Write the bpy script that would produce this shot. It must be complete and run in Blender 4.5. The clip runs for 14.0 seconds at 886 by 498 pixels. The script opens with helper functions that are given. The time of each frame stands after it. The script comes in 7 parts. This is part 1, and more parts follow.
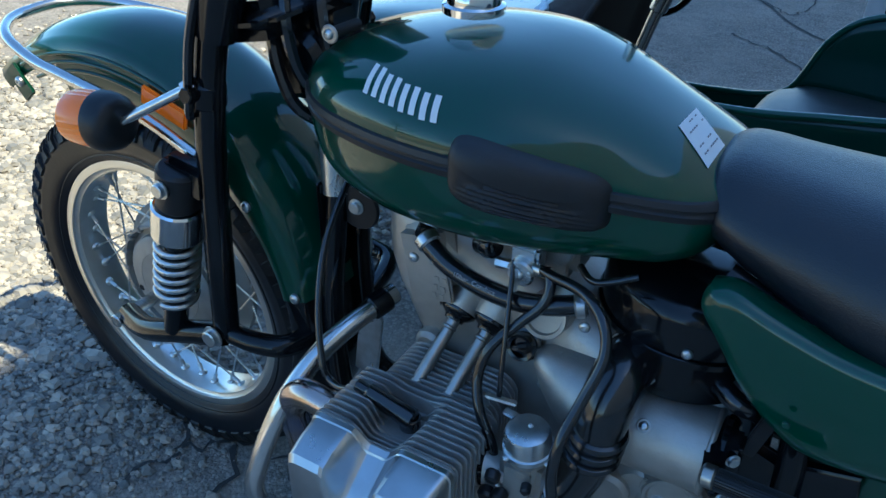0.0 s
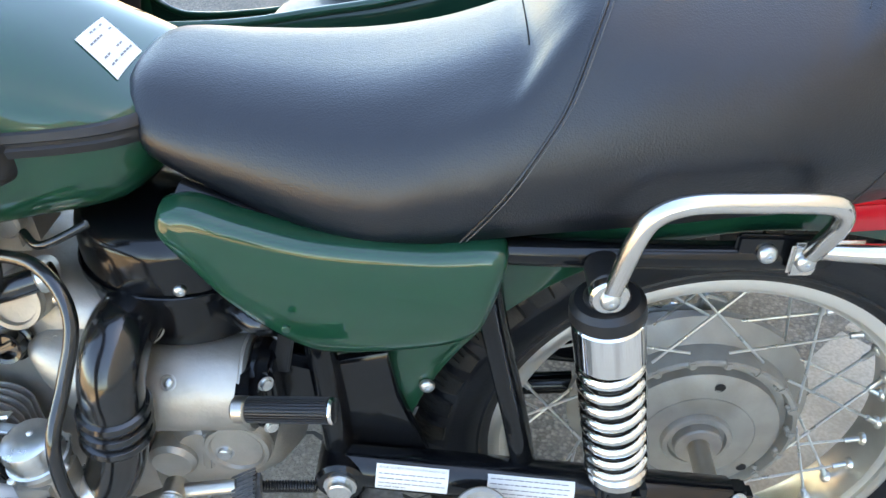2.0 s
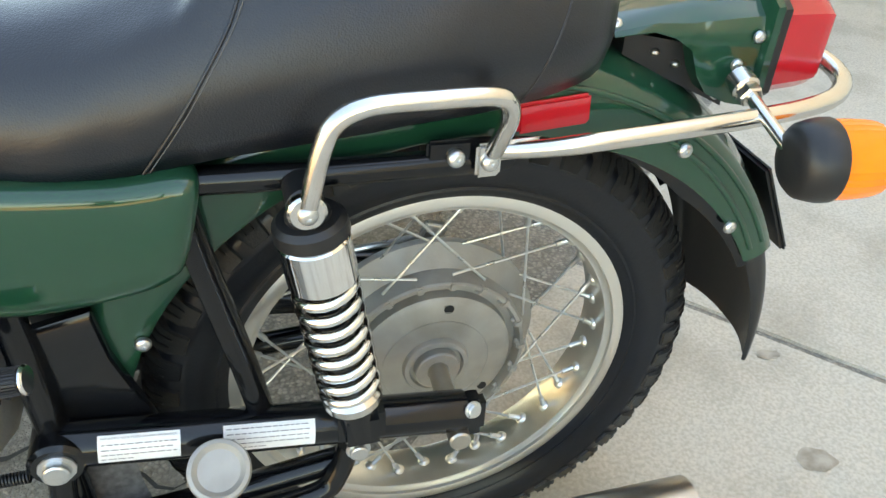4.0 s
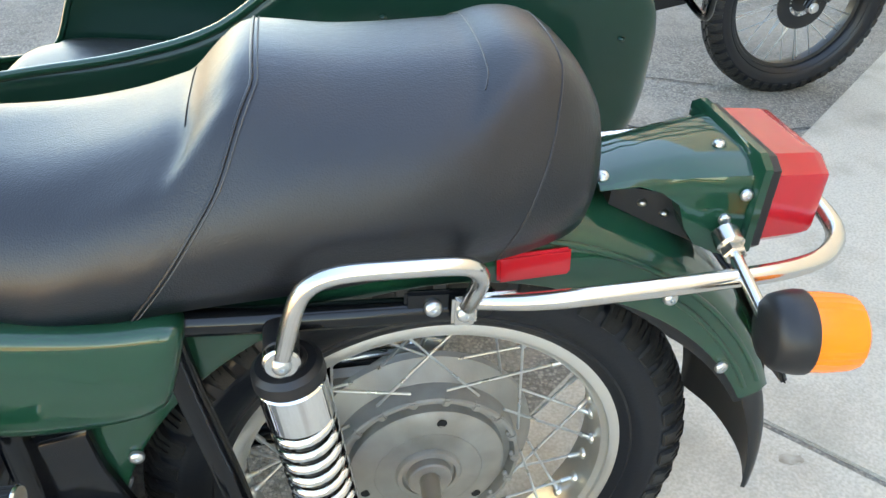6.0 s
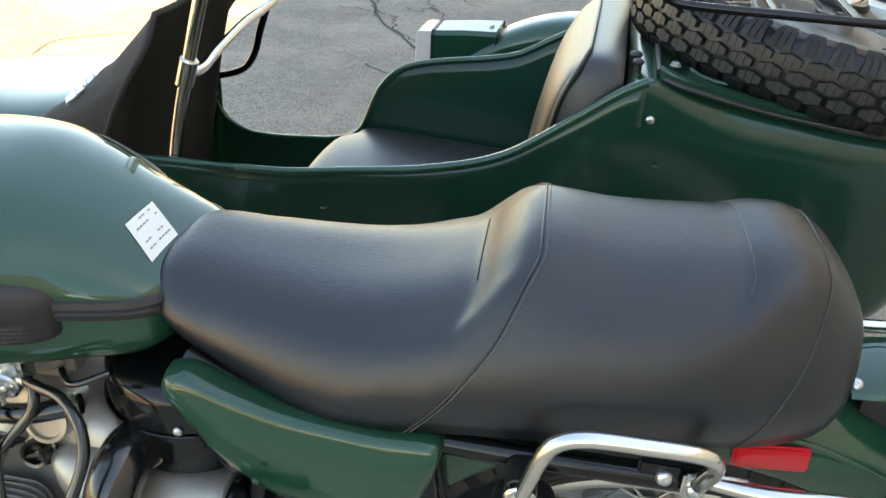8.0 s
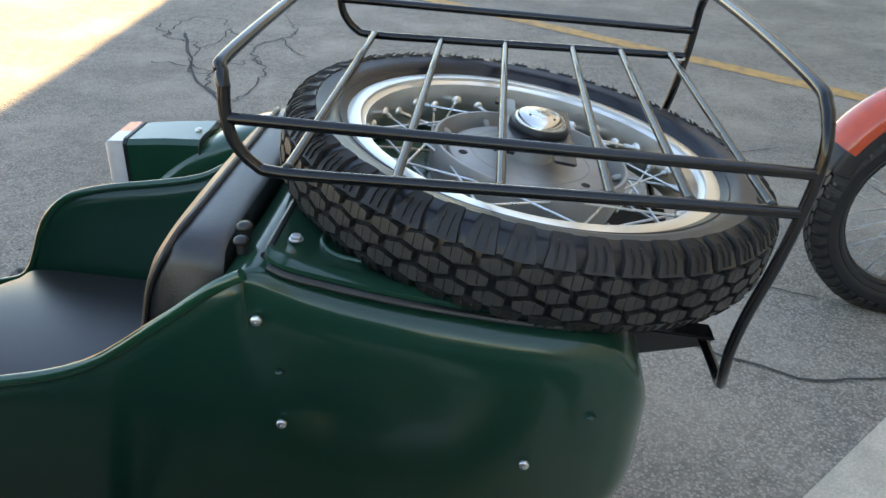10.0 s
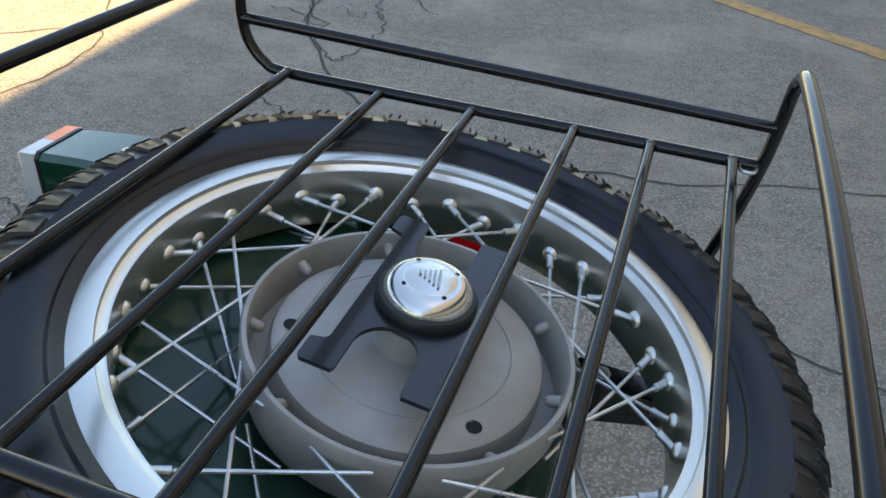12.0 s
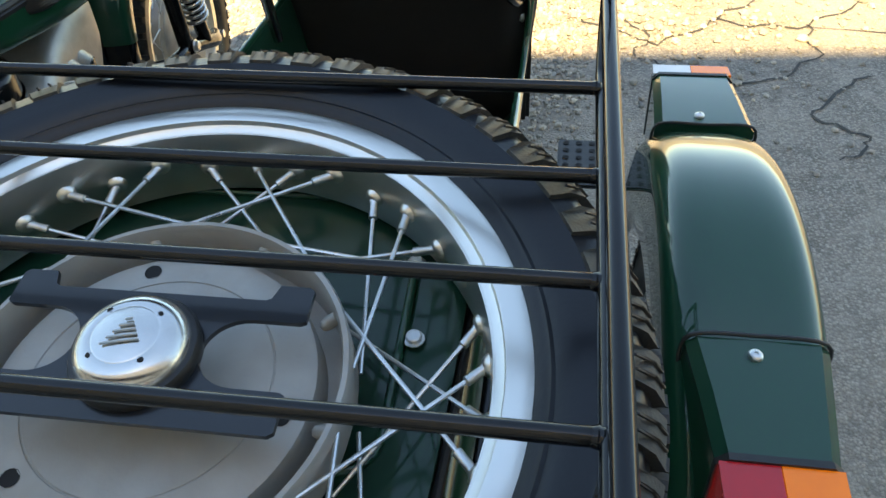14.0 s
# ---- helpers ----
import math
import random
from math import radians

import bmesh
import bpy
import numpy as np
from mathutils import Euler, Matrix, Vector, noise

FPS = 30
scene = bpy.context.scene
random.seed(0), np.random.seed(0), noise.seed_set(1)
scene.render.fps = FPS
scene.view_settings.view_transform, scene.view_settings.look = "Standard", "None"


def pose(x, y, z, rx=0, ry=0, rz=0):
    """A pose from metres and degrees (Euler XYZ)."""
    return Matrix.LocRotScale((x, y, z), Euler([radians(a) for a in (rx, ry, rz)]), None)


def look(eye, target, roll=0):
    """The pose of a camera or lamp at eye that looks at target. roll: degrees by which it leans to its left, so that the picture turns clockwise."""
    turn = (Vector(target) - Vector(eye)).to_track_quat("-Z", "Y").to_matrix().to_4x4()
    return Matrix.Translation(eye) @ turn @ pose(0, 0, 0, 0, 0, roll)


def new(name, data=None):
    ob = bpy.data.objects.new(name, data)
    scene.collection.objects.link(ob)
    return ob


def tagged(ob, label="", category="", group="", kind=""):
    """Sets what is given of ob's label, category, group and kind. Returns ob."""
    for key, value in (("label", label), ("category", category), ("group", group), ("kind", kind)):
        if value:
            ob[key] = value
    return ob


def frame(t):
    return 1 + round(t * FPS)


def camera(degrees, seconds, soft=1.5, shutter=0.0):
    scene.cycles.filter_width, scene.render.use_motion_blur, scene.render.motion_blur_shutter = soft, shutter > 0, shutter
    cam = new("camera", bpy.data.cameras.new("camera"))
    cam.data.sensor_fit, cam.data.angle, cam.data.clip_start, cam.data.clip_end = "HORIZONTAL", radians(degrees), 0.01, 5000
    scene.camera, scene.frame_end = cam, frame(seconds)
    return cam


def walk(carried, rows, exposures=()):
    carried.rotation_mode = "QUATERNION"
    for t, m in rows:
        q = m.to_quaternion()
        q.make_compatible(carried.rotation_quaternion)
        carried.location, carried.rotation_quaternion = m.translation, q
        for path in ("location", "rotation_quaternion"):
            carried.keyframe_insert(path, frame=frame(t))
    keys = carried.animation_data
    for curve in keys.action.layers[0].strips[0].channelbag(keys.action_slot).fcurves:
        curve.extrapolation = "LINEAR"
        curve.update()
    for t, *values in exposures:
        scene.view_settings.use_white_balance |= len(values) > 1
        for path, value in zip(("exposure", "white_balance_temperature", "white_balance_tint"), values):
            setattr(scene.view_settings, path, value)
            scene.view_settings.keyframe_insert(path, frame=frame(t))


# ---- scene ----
cam = camera(58.89, 14.0)
PATH = [
    (0, look((-0.3943, -0.8088, 1.1639), (-1.3289, 0.5913, 0.0840), 0.501)),
    (0.5, look((-0.3694, -0.7826, 1.1320), (-1.0853, 0.7297, 0.0362), -0.106)),
    (1, look((-0.3292, -0.7487, 1.1261), (-0.8254, 0.8410, 0.0186), -0.926)),
    (1.5, look((-0.2989, -0.7193, 1.1094), (-0.5474, 0.9155, -0.0156), -0.123)),
    (2, look((-0.2313, -0.6867, 1.0843), (-0.3957, 0.9256, -0.0877), -1.639)),
    (2.5, look((-0.2192, -0.6912, 1.0546), (-0.1374, 0.9145, -0.1350), 0.324)),
    (3, look((-0.2083, -0.7153, 1.0304), (0.0828, 0.8798, -0.1405), 1.342)),
    (3.2, look((-0.2000, -0.7231, 1.0260), (0.1615, 0.8551, -0.1482), 1.969)),
    (5.3, look((-0.1264, -0.7168, 1.0549), (0.2734, 0.8581, -0.1111), 3.231)),
    (5.5, look((-0.1203, -0.7077, 1.0773), (0.2658, 0.8779, -0.0789), 3.725)),
    (6, look((-0.0850, -0.6923, 1.1385), (0.1436, 0.9430, 0.0099), 2.606)),
    (6.5, look((-0.0736, -0.6846, 1.1851), (-0.0488, 0.9665, 0.0566), 2.024)),
    (7, look((-0.1149, -0.6966, 1.2077), (-0.2907, 0.9701, 0.1161), 1.651)),
    (7.5, look((-0.1463, -0.7124, 1.2346), (-0.4568, 0.9600, 0.1825), 1.472)),
    (8, look((-0.1295, -0.7193, 1.2632), (-0.4604, 0.9696, 0.2445), 2.605)),
    (8.5, look((-0.0715, -0.6842, 1.2912), (-0.3350, 1.0220, 0.2815), 3.374)),
    (9, look((0.0058, -0.5624, 1.3057), (-0.1424, 1.1728, 0.3223), 2.707)),
    (9.2, look((0.0406, -0.4929, 1.3183), (-0.0509, 1.2589, 0.3577), 2.489)),
    (11.3, look((0.3610, 0.0420, 1.3640), (0.1490, 1.7550, 0.3540), 3.1)),
    (11.5, look((0.3690, 0.1180, 1.3730), (0.1030, 1.8090, 0.3380), 3.3)),
    (12, look((0.4130, 0.2810, 1.3540), (-0.0600, 1.8810, 0.2500), 3.9)),
    (12.5, look((0.5110, 0.4400, 1.3570), (-0.4880, 1.6830, 0.1490), 2.5)),
    (13, look((0.5780, 0.5860, 1.3640), (-0.7660, 1.3590, 0.1010), -0.7)),
    (13.5, look((0.5870, 0.8160, 1.3620), (-0.9240, 1.0750, 0.0780), -2.7)),
    (14, look((0.5600, 1.0250, 1.3380), (-0.9250, 0.7610, 0.0260), -3.1)),
]
EXPOSURES = [(0, 1.0, 5300, -3), (0.5, 1.88, 5850, -3), (1, 2.75, 6600, 4), (1.5, 3.0, 8000, 8), (2, 3.05, 9100, 10), (2.5, 3.1, 10800, 9), (3.2, 3.0, 12200, 7), (5.3, 2.95, 11200, 8), (6.0, 3.05, 10300, 8), (6.5, 3.4, 10200, 8), (7, 3.42, 10900, 8), (7.5, 3.05, 11000, 8), (8, 2.62, 11600, 8), (8.5, 2.45, 12000, 8), (9.2, 2.55, 10900, 8), (11.3, 1.97, 9700, 9), (12.0, 1.95, 9700, 9), (12.5, 2.0, 10000, 8), (13, 2.16, 10400, 7), (13.5, 1.95, 9800, 8), (14, 2.05, 9400, 4)]
walk(cam, PATH, EXPOSURES)

# ---- world and sun ----
SUN_EL, SUN_ROT = radians(57), radians(90)
WALL_X, SHADE_X = 5.0, -2.09
world = bpy.data.worlds.new("sky")
scene.world = world
world.use_nodes = True
wn = world.node_tree.nodes
sky = wn.new("ShaderNodeTexSky")
sky.sky_type, sky.sun_disc = "NISHITA", False
sky.sun_elevation, sky.sun_rotation = SUN_EL, SUN_ROT
sky.air_density, sky.dust_density, sky.ozone_density = 0.95, 0.2, 5.0
wn["Background"].inputs["Strength"].default_value = 0.15
world.node_tree.links.new(sky.outputs["Color"], wn["Background"].inputs["Color"])
sun = new("sun", bpy.data.lights.new("sun", "SUN"))
sun.data.energy, sun.data.angle, sun.data.color = 5.0, radians(0.5), (1.0, 0.82, 0.57)
sun.matrix_world = look((20 * math.cos(SUN_EL), 0, 20 * math.sin(SUN_EL)), (0, 0, 0))


# ---- materials ----
def material(name, base, rough=0.5, metal=0.0, second=None, scale=30.0, mix=0.5, bump=0.0, bump_scale=200.0,
             coat=0.0, spec=0.5, rough_var=0.1, stain=None, stain_scale=4.0, stain_amount=0.35, emit=None, transmission=0.0, coords="Object", bump_dist=0.002):
    m = bpy.data.materials.new(name)
    m.use_nodes = True
    t, ns = m.node_tree, m.node_tree.nodes
    b = ns["Principled BSDF"]
    b.inputs["Roughness"].default_value = rough
    b.inputs["Metallic"].default_value = metal
    b.inputs["Coat Weight"].default_value = coat
    b.inputs["Coat Roughness"].default_value = 0.02 if coat > 0.9 else 0.06
    b.inputs["Coat IOR"].default_value = 1.54 if coat > 0.9 else 1.5
    b.inputs["Specular IOR Level"].default_value = spec
    b.inputs["Transmission Weight"].default_value = transmission
    tc = ns.new("ShaderNodeTexCoord")
    n1 = ns.new("ShaderNodeTexNoise")
    n1.inputs["Scale"].default_value, n1.inputs["Detail"].default_value = scale, 6
    t.links.new(tc.outputs[coords], n1.inputs["Vector"])
    second = second or tuple(c * 0.7 for c in base)
    r1 = ns.new("ShaderNodeMix")
    r1.data_type = "RGBA"
    r1.inputs["A"].default_value, r1.inputs["B"].default_value = (*base, 1), (*second, 1)
    mr = ns.new("ShaderNodeMapRange")
    mr.inputs["From Min"].default_value, mr.inputs["From Max"].default_value = 0.35, 0.65
    mr.inputs["To Max"].default_value = mix
    t.links.new(n1.outputs["Fac"], mr.inputs["Value"])
    t.links.new(mr.outputs["Result"], r1.inputs["Factor"])
    out = r1.outputs["Result"]
    n2 = ns.new("ShaderNodeTexNoise")
    n2.inputs["Scale"].default_value, n2.inputs["Detail"].default_value = stain_scale, 4
    t.links.new(tc.outputs[coords], n2.inputs["Vector"])
    if stain:
        r2 = ns.new("ShaderNodeMix")
        r2.data_type = "RGBA"
        r2.inputs["B"].default_value = (*stain, 1)
        m2 = ns.new("ShaderNodeMapRange")
        m2.inputs["From Min"].default_value, m2.inputs["From Max"].default_value = 0.48, 0.75
        m2.inputs["To Max"].default_value = stain_amount
        t.links.new(n2.outputs["Fac"], m2.inputs["Value"])
        t.links.new(m2.outputs["Result"], r2.inputs["Factor"])
        t.links.new(out, r2.inputs["A"])
        out = r2.outputs["Result"]
    t.links.new(out, b.inputs["Base Color"])
    rr = ns.new("ShaderNodeMapRange")
    rr.inputs["To Min"].default_value, rr.inputs["To Max"].default_value = max(0.02, rough - rough_var), min(1, rough + rough_var)
    t.links.new(n2.outputs["Fac"], rr.inputs["Value"])
    t.links.new(rr.outputs["Result"], b.inputs["Roughness"])
    if bump:
        n3 = ns.new("ShaderNodeTexNoise")
        n3.inputs["Scale"].default_value, n3.inputs["Detail"].default_value = bump_scale, 5
        t.links.new(tc.outputs[coords], n3.inputs["Vector"])
        bp = ns.new("ShaderNodeBump")
        bp.inputs["Strength"].default_value, bp.inputs["Distance"].default_value = bump, bump_dist
        t.links.new(n3.outputs["Fac"], bp.inputs["Height"])
        t.links.new(bp.outputs["Normal"], b.inputs["Normal"])
    if emit:
        b.inputs["Emission Color"].default_value, b.inputs["Emission Strength"].default_value = (*emit[0], 1), emit[1]
    return m


def leather(name, base, cell=620.0, rough=0.5):
    """Grained vinyl: fine cells in relief under long brushed wrinkles."""
    m = material(name, base, rough, coat=1.0, spec=0.10, second=tuple(c * 1.25 for c in base), scale=60, mix=0.5, rough_var=0.08, stain=(0.030, 0.030, 0.030), stain_scale=7, stain_amount=0.12)
    t, ns = m.node_tree, m.node_tree.nodes
    ns["Principled BSDF"].inputs["Coat Roughness"].default_value = 0.32
    ns["Principled BSDF"].inputs["Coat IOR"].default_value = 1.53
    tc = next(n for n in ns if n.type == "TEX_COORD")
    vor = ns.new("ShaderNodeTexVoronoi")
    vor.inputs["Scale"].default_value = cell
    mp = ns.new("ShaderNodeMapping")
    mp.inputs["Scale"].default_value = (0.40, 1.0, 1.0)
    wr = ns.new("ShaderNodeTexNoise")
    wr.inputs["Scale"].default_value, wr.inputs["Detail"].default_value = 170, 5
    t.links.new(tc.outputs["Object"], vor.inputs["Vector"])
    t.links.new(tc.outputs["Object"], mp.inputs["Vector"])
    t.links.new(mp.outputs["Vector"], wr.inputs["Vector"])
    b1, b2 = ns.new("ShaderNodeBump"), ns.new("ShaderNodeBump")
    b1.inputs["Strength"].default_value, b1.inputs["Distance"].default_value = 0.36, 0.0006
    b2.inputs["Strength"].default_value, b2.inputs["Distance"].default_value = 0.12, 0.0014
    t.links.new(wr.outputs["Fac"], b2.inputs["Height"])
    t.links.new(vor.outputs["Distance"], b1.inputs["Height"])
    t.links.new(b2.outputs["Normal"], b1.inputs["Normal"])
    # the clear top layer follows the same relief
    t.links.new(b1.outputs["Normal"], ns["Principled BSDF"].inputs["Normal"])
    t.links.new(b1.outputs["Normal"], ns["Principled BSDF"].inputs["Coat Normal"])
    return m


GREEN = material("green_paint", (0.0040, 0.050, 0.0270), 0.3, second=(0.0034, 0.044, 0.0235), scale=6, mix=0.5, coat=1.0, spec=0.1, rough_var=0.05, stain=(0.009, 0.058, 0.035), stain_scale=35, stain_amount=0.12)
BLACK = material("black_enamel", (0.005, 0.0054, 0.0064), 0.16, coat=0.12, spec=0.36, rough_var=0.06, scale=25, stain=(0.020, 0.0205, 0.022), stain_scale=18, stain_amount=0.2, bump=0.04, bump_scale=60)
SATIN_BLACK = material("satin_black", (0.009, 0.009, 0.010), 0.34, rough_var=0.1, scale=40, stain=(0.04, 0.036, 0.032), stain_scale=14, stain_amount=0.25, bump=0.06, bump_scale=160)
PLASTIC = material("black_plastic", (0.012, 0.012, 0.013), 0.42, scale=80, bump=0.1, bump_scale=500)
RUBBER = material("tyre_rubber", (0.0032, 0.0044, 0.0074), 0.33, second=(0.0048, 0.0064, 0.0104), scale=22, mix=0.6, spec=0.42, stain=(0.012, 0.013, 0.016), stain_scale=9, stain_amount=0.15, bump=0.12, bump_scale=220)
TREAD = material("tread_rubber", (0.020, 0.0194, 0.0188), 0.5, second=(0.033, 0.0315, 0.030), scale=40, mix=0.8, spec=0.35, stain=(0.028, 0.026, 0.024), stain_scale=16, stain_amount=0.35, bump=0.3, bump_scale=300)
PLATE = material("plate_enamel", (0.008, 0.010, 0.014), 0.30, coat=0.31, second=(0.012, 0.014, 0.018), scale=25, rough_var=0.08)
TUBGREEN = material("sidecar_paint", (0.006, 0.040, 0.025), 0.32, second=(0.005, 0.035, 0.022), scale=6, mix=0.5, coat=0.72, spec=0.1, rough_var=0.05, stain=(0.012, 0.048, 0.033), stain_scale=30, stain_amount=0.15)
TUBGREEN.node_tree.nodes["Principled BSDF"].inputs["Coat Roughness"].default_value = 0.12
HOSE = material("hose_rubber", (0.008, 0.008, 0.009), 0.2, scale=50, coat=0.6, stain=(0.04, 0.036, 0.032), stain_scale=20, stain_amount=0.2, bump=0.04, bump_scale=150)
PAD = material("pad_rubber", (0.018, 0.017, 0.018), 0.48, scale=40, bump=0.1, bump_scale=300)
PADGREY = material("worn_pad_rubber", (0.16, 0.16, 0.16), 0.6, second=(0.07, 0.07, 0.07), scale=120, mix=0.8, bump=0.1, bump_scale=300)
CHROME = material("chrome", (0.86, 0.86, 0.85), 0.08, 1.0, second=(0.78, 0.77, 0.74), scale=8, rough_var=0.05, stain=(0.55, 0.5, 0.42), stain_scale=25, stain_amount=0.15)
STEEL = material("polished_steel", (0.72, 0.70, 0.67), 0.2, 1.0, second=(0.62, 0.60, 0.57), scale=12, rough_var=0.1, stain=(0.45, 0.38, 0.28), stain_scale=22, stain_amount=0.25, bump=0.02, bump_scale=90)
ZINC = material("zinc_plate", (0.66, 0.68, 0.68), 0.3, 0.95, second=(0.5, 0.51, 0.5), scale=60, rough_var=0.12, stain=(0.35, 0.30, 0.24), stain_scale=30, stain_amount=0.3)
RIM = material("rim_alloy", (0.82, 0.80, 0.74), 0.31, 1.0, second=(0.66, 0.65, 0.61), scale=18, rough_var=0.08, stain=(0.42, 0.36, 0.28), stain_scale=16, stain_amount=0.25, bump=0.05, bump_scale=120)
FLANGE = material("rim_flange_bright", (0.82, 0.80, 0.74), 0.34, 1.0, second=(0.76, 0.75, 0.71), scale=15, rough_var=0.04)
CAST = material("cast_aluminium", (0.50, 0.475, 0.43), 0.46, 0.7, second=(0.40, 0.375, 0.335), scale=35, mix=0.6, rough_var=0.1, stain=(0.22, 0.175, 0.12), stain_scale=11, stain_amount=0.45, bump=0.22, bump_scale=260)
HUBCAST = material("hub_casting", (0.40, 0.385, 0.355), 0.55, 0.35, second=(0.33, 0.315, 0.29), scale=30, mix=0.6, rough_var=0.08, stain=(0.26, 0.22, 0.17), stain_scale=14, stain_amount=0.35, bump=0.15, bump_scale=240)
# The hub casting again, in a darker tone.
HUBDULL = material("darker_hub_casting", (0.36, 0.34, 0.305), 0.5, 0.4, second=(0.29, 0.275, 0.245), scale=30, mix=0.6, rough_var=0.08, stain=(0.15, 0.125, 0.10), stain_scale=14, stain_amount=0.4, bump=0.15, bump_scale=240)
FINCAST = material("finned_casting", (0.40, 0.39, 0.37), 0.5, 0.65, second=(0.27, 0.26, 0.25), scale=30, mix=0.7, stain=(0.14, 0.12, 0.10), stain_scale=16, stain_amount=0.45, bump=0.3, bump_scale=240)
COVER = material("rocker_cover_metal", (0.60, 0.61, 0.61), 0.3, 1.0, second=(0.50, 0.50, 0.50), scale=30, rough_var=0.08, stain=(0.34, 0.32, 0.30), stain_scale=14, stain_amount=0.3, bump=0.06, bump_scale=120)
DULL = material("dull_steel", (0.50, 0.47, 0.42), 0.34, 1.0, second=(0.40, 0.37, 0.33), scale=25, stain=(0.28, 0.22, 0.15), stain_scale=30, stain_amount=0.35)
HEADER = material("heat_blued_steel", (0.62, 0.46, 0.32), 0.2, 1.0, second=(0.32, 0.36, 0.55), scale=14, mix=1.0)
SEATVINYL = leather("seat_vinyl", (0.0050, 0.0066, 0.0104))
SIDEVINYL = leather("sidecar_vinyl", (0.012, 0.012, 0.013))
CANVAS = material("canvas", (0.022, 0.021, 0.022), 0.85, second=(0.035, 0.033, 0.033), scale=90, bump=0.4, bump_scale=700, stain=(0.06, 0.055, 0.05), stain_scale=7)
# Black that stands for shade: inside the cockpit and in the seat's fold.
SHADE_BLACK = material("painted_shade", (0.008, 0.008, 0.008), 0.9, scale=60, bump=0.3, bump_scale=500)
# Lenses and reflectors are unlit; a faint emission stands for light passing through.
REDLENS = material("red_lens", (0.40, 0.010, 0.020), 0.22, coat=0.45, second=(0.33, 0.008, 0.014), scale=20, emit=((0.8, 0.01, 0.015), 0.02))
AMBER = material("amber_lens", (0.86, 0.19, 0.008), 0.22, coat=0.31, second=(0.74, 0.14, 0.006), scale=25, emit=((1.0, 0.24, 0.01), 0.05))
CLEAR = material("clear_lens", (0.72, 0.69, 0.66), 0.12, coat=0.7, second=(0.60, 0.57, 0.54), scale=40)
WHITE = material("white_decal", (0.78, 0.78, 0.76), 0.4, second=(0.7, 0.7, 0.69), scale=50, mix=0.4)
FADED = material("faded_print", (0.36, 0.36, 0.36), 0.5)
INK = material("label_ink", (0.22, 0.22, 0.23), 0.6)
THREAD = material("seam_thread", (0.10, 0.10, 0.10), 0.6)
# Near-black: the shade in holes and inside the nose, put into colour.
DARK = material("near_black", (0.006, 0.006, 0.006), 0.8)
BRASS = material("brass", (0.62, 0.42, 0.18), 0.35, 0.9)
ORANGE = material("orange_paint", (0.55, 0.055, 0.012), 0.2, coat=0.8)
YELLOW = material("yellow_paint", (0.55, 0.30, 0.09), 0.75, second=(0.38, 0.23, 0.10), scale=18, mix=0.7, stain=(0.13, 0.12, 0.11), stain_scale=12, stain_amount=0.7)
STUCCO = material("stucco", (0.55, 0.50, 0.43), 0.85, second=(0.48, 0.44, 0.38), scale=5, bump=0.3, bump_scale=80, stain=(0.35, 0.31, 0.26), stain_scale=0.8)


# ---- mesh helpers ----
def catmull(pts, k):
    """Points of a smooth curve through pts, k steps to a span."""
    p = [Vector(q) for q in pts]
    out = []
    for i in range(len(p) - 1):
        a, b, c, d = p[max(i - 1, 0)], p[i], p[i + 1], p[min(i + 2, len(p) - 1)]
        for j in range(k):
            u = j / k
            out.append(0.5 * ((2 * b) + (c - a) * u + (2 * a - 5 * b + 4 * c - d) * u * u + (3 * b - a - 3 * c + d) * u ** 3))
    return out + [p[-1]]


def curve(table, x):
    """Smooth interpolation in rows of (x, values...)."""
    xs = [r[0] for r in table]
    if x <= xs[0]:
        return list(table[0][1:])
    if x >= xs[-1]:
        return list(table[-1][1:])
    i = max(k for k in range(len(xs) - 1) if xs[k] <= x)
    u = (x - xs[i]) / (xs[i + 1] - xs[i])
    res = []
    for k in range(1, len(table[0])):
        b, c = table[i][k], table[i + 1][k]
        m0 = (c - table[i - 1][k]) / (xs[i + 1] - xs[i - 1]) if i else (c - b) / (xs[1] - xs[0])
        m1 = (table[i + 2][k] - b) / (xs[i + 2] - xs[i]) if i + 2 < len(xs) else (c - b) / (xs[i + 1] - xs[i])
        h = xs[i + 1] - xs[i]
        res.append((2 * u ** 3 - 3 * u * u + 1) * b + (u ** 3 - 2 * u * u + u) * h * m0 + (3 * u * u - 2 * u ** 3) * c + (u ** 3 - u * u) * h * m1)
    return res


class Geo:
    """Vertices and faces, gathered into one mesh."""

    def __init__(self):
        self.v, self.f = [], []

    def add(self, vf, m=None):
        o = len(self.v)
        self.v += [tuple(m @ Vector(q)) if m else tuple(q) for q in vf[0]]
        self.f += [tuple(i + o for i in q) for q in vf[1]]
        return self


def loft(rings, closed_ring=True, caps=(True, True)):
    n, v, f = len(rings[0]), [tuple(q) for r in rings for q in r], []
    for i in range(len(rings) - 1):
        for j in range(n if closed_ring else n - 1):
            a, b = i * n + j, i * n + (j + 1) % n
            f.append((a, b, b + n, a + n))
    if closed_ring and caps[0]:
        f.append(tuple(range(n))[::-1])
    if closed_ring and caps[1]:
        f.append(tuple(range((len(rings) - 1) * n, len(rings) * n)))
    return v, f


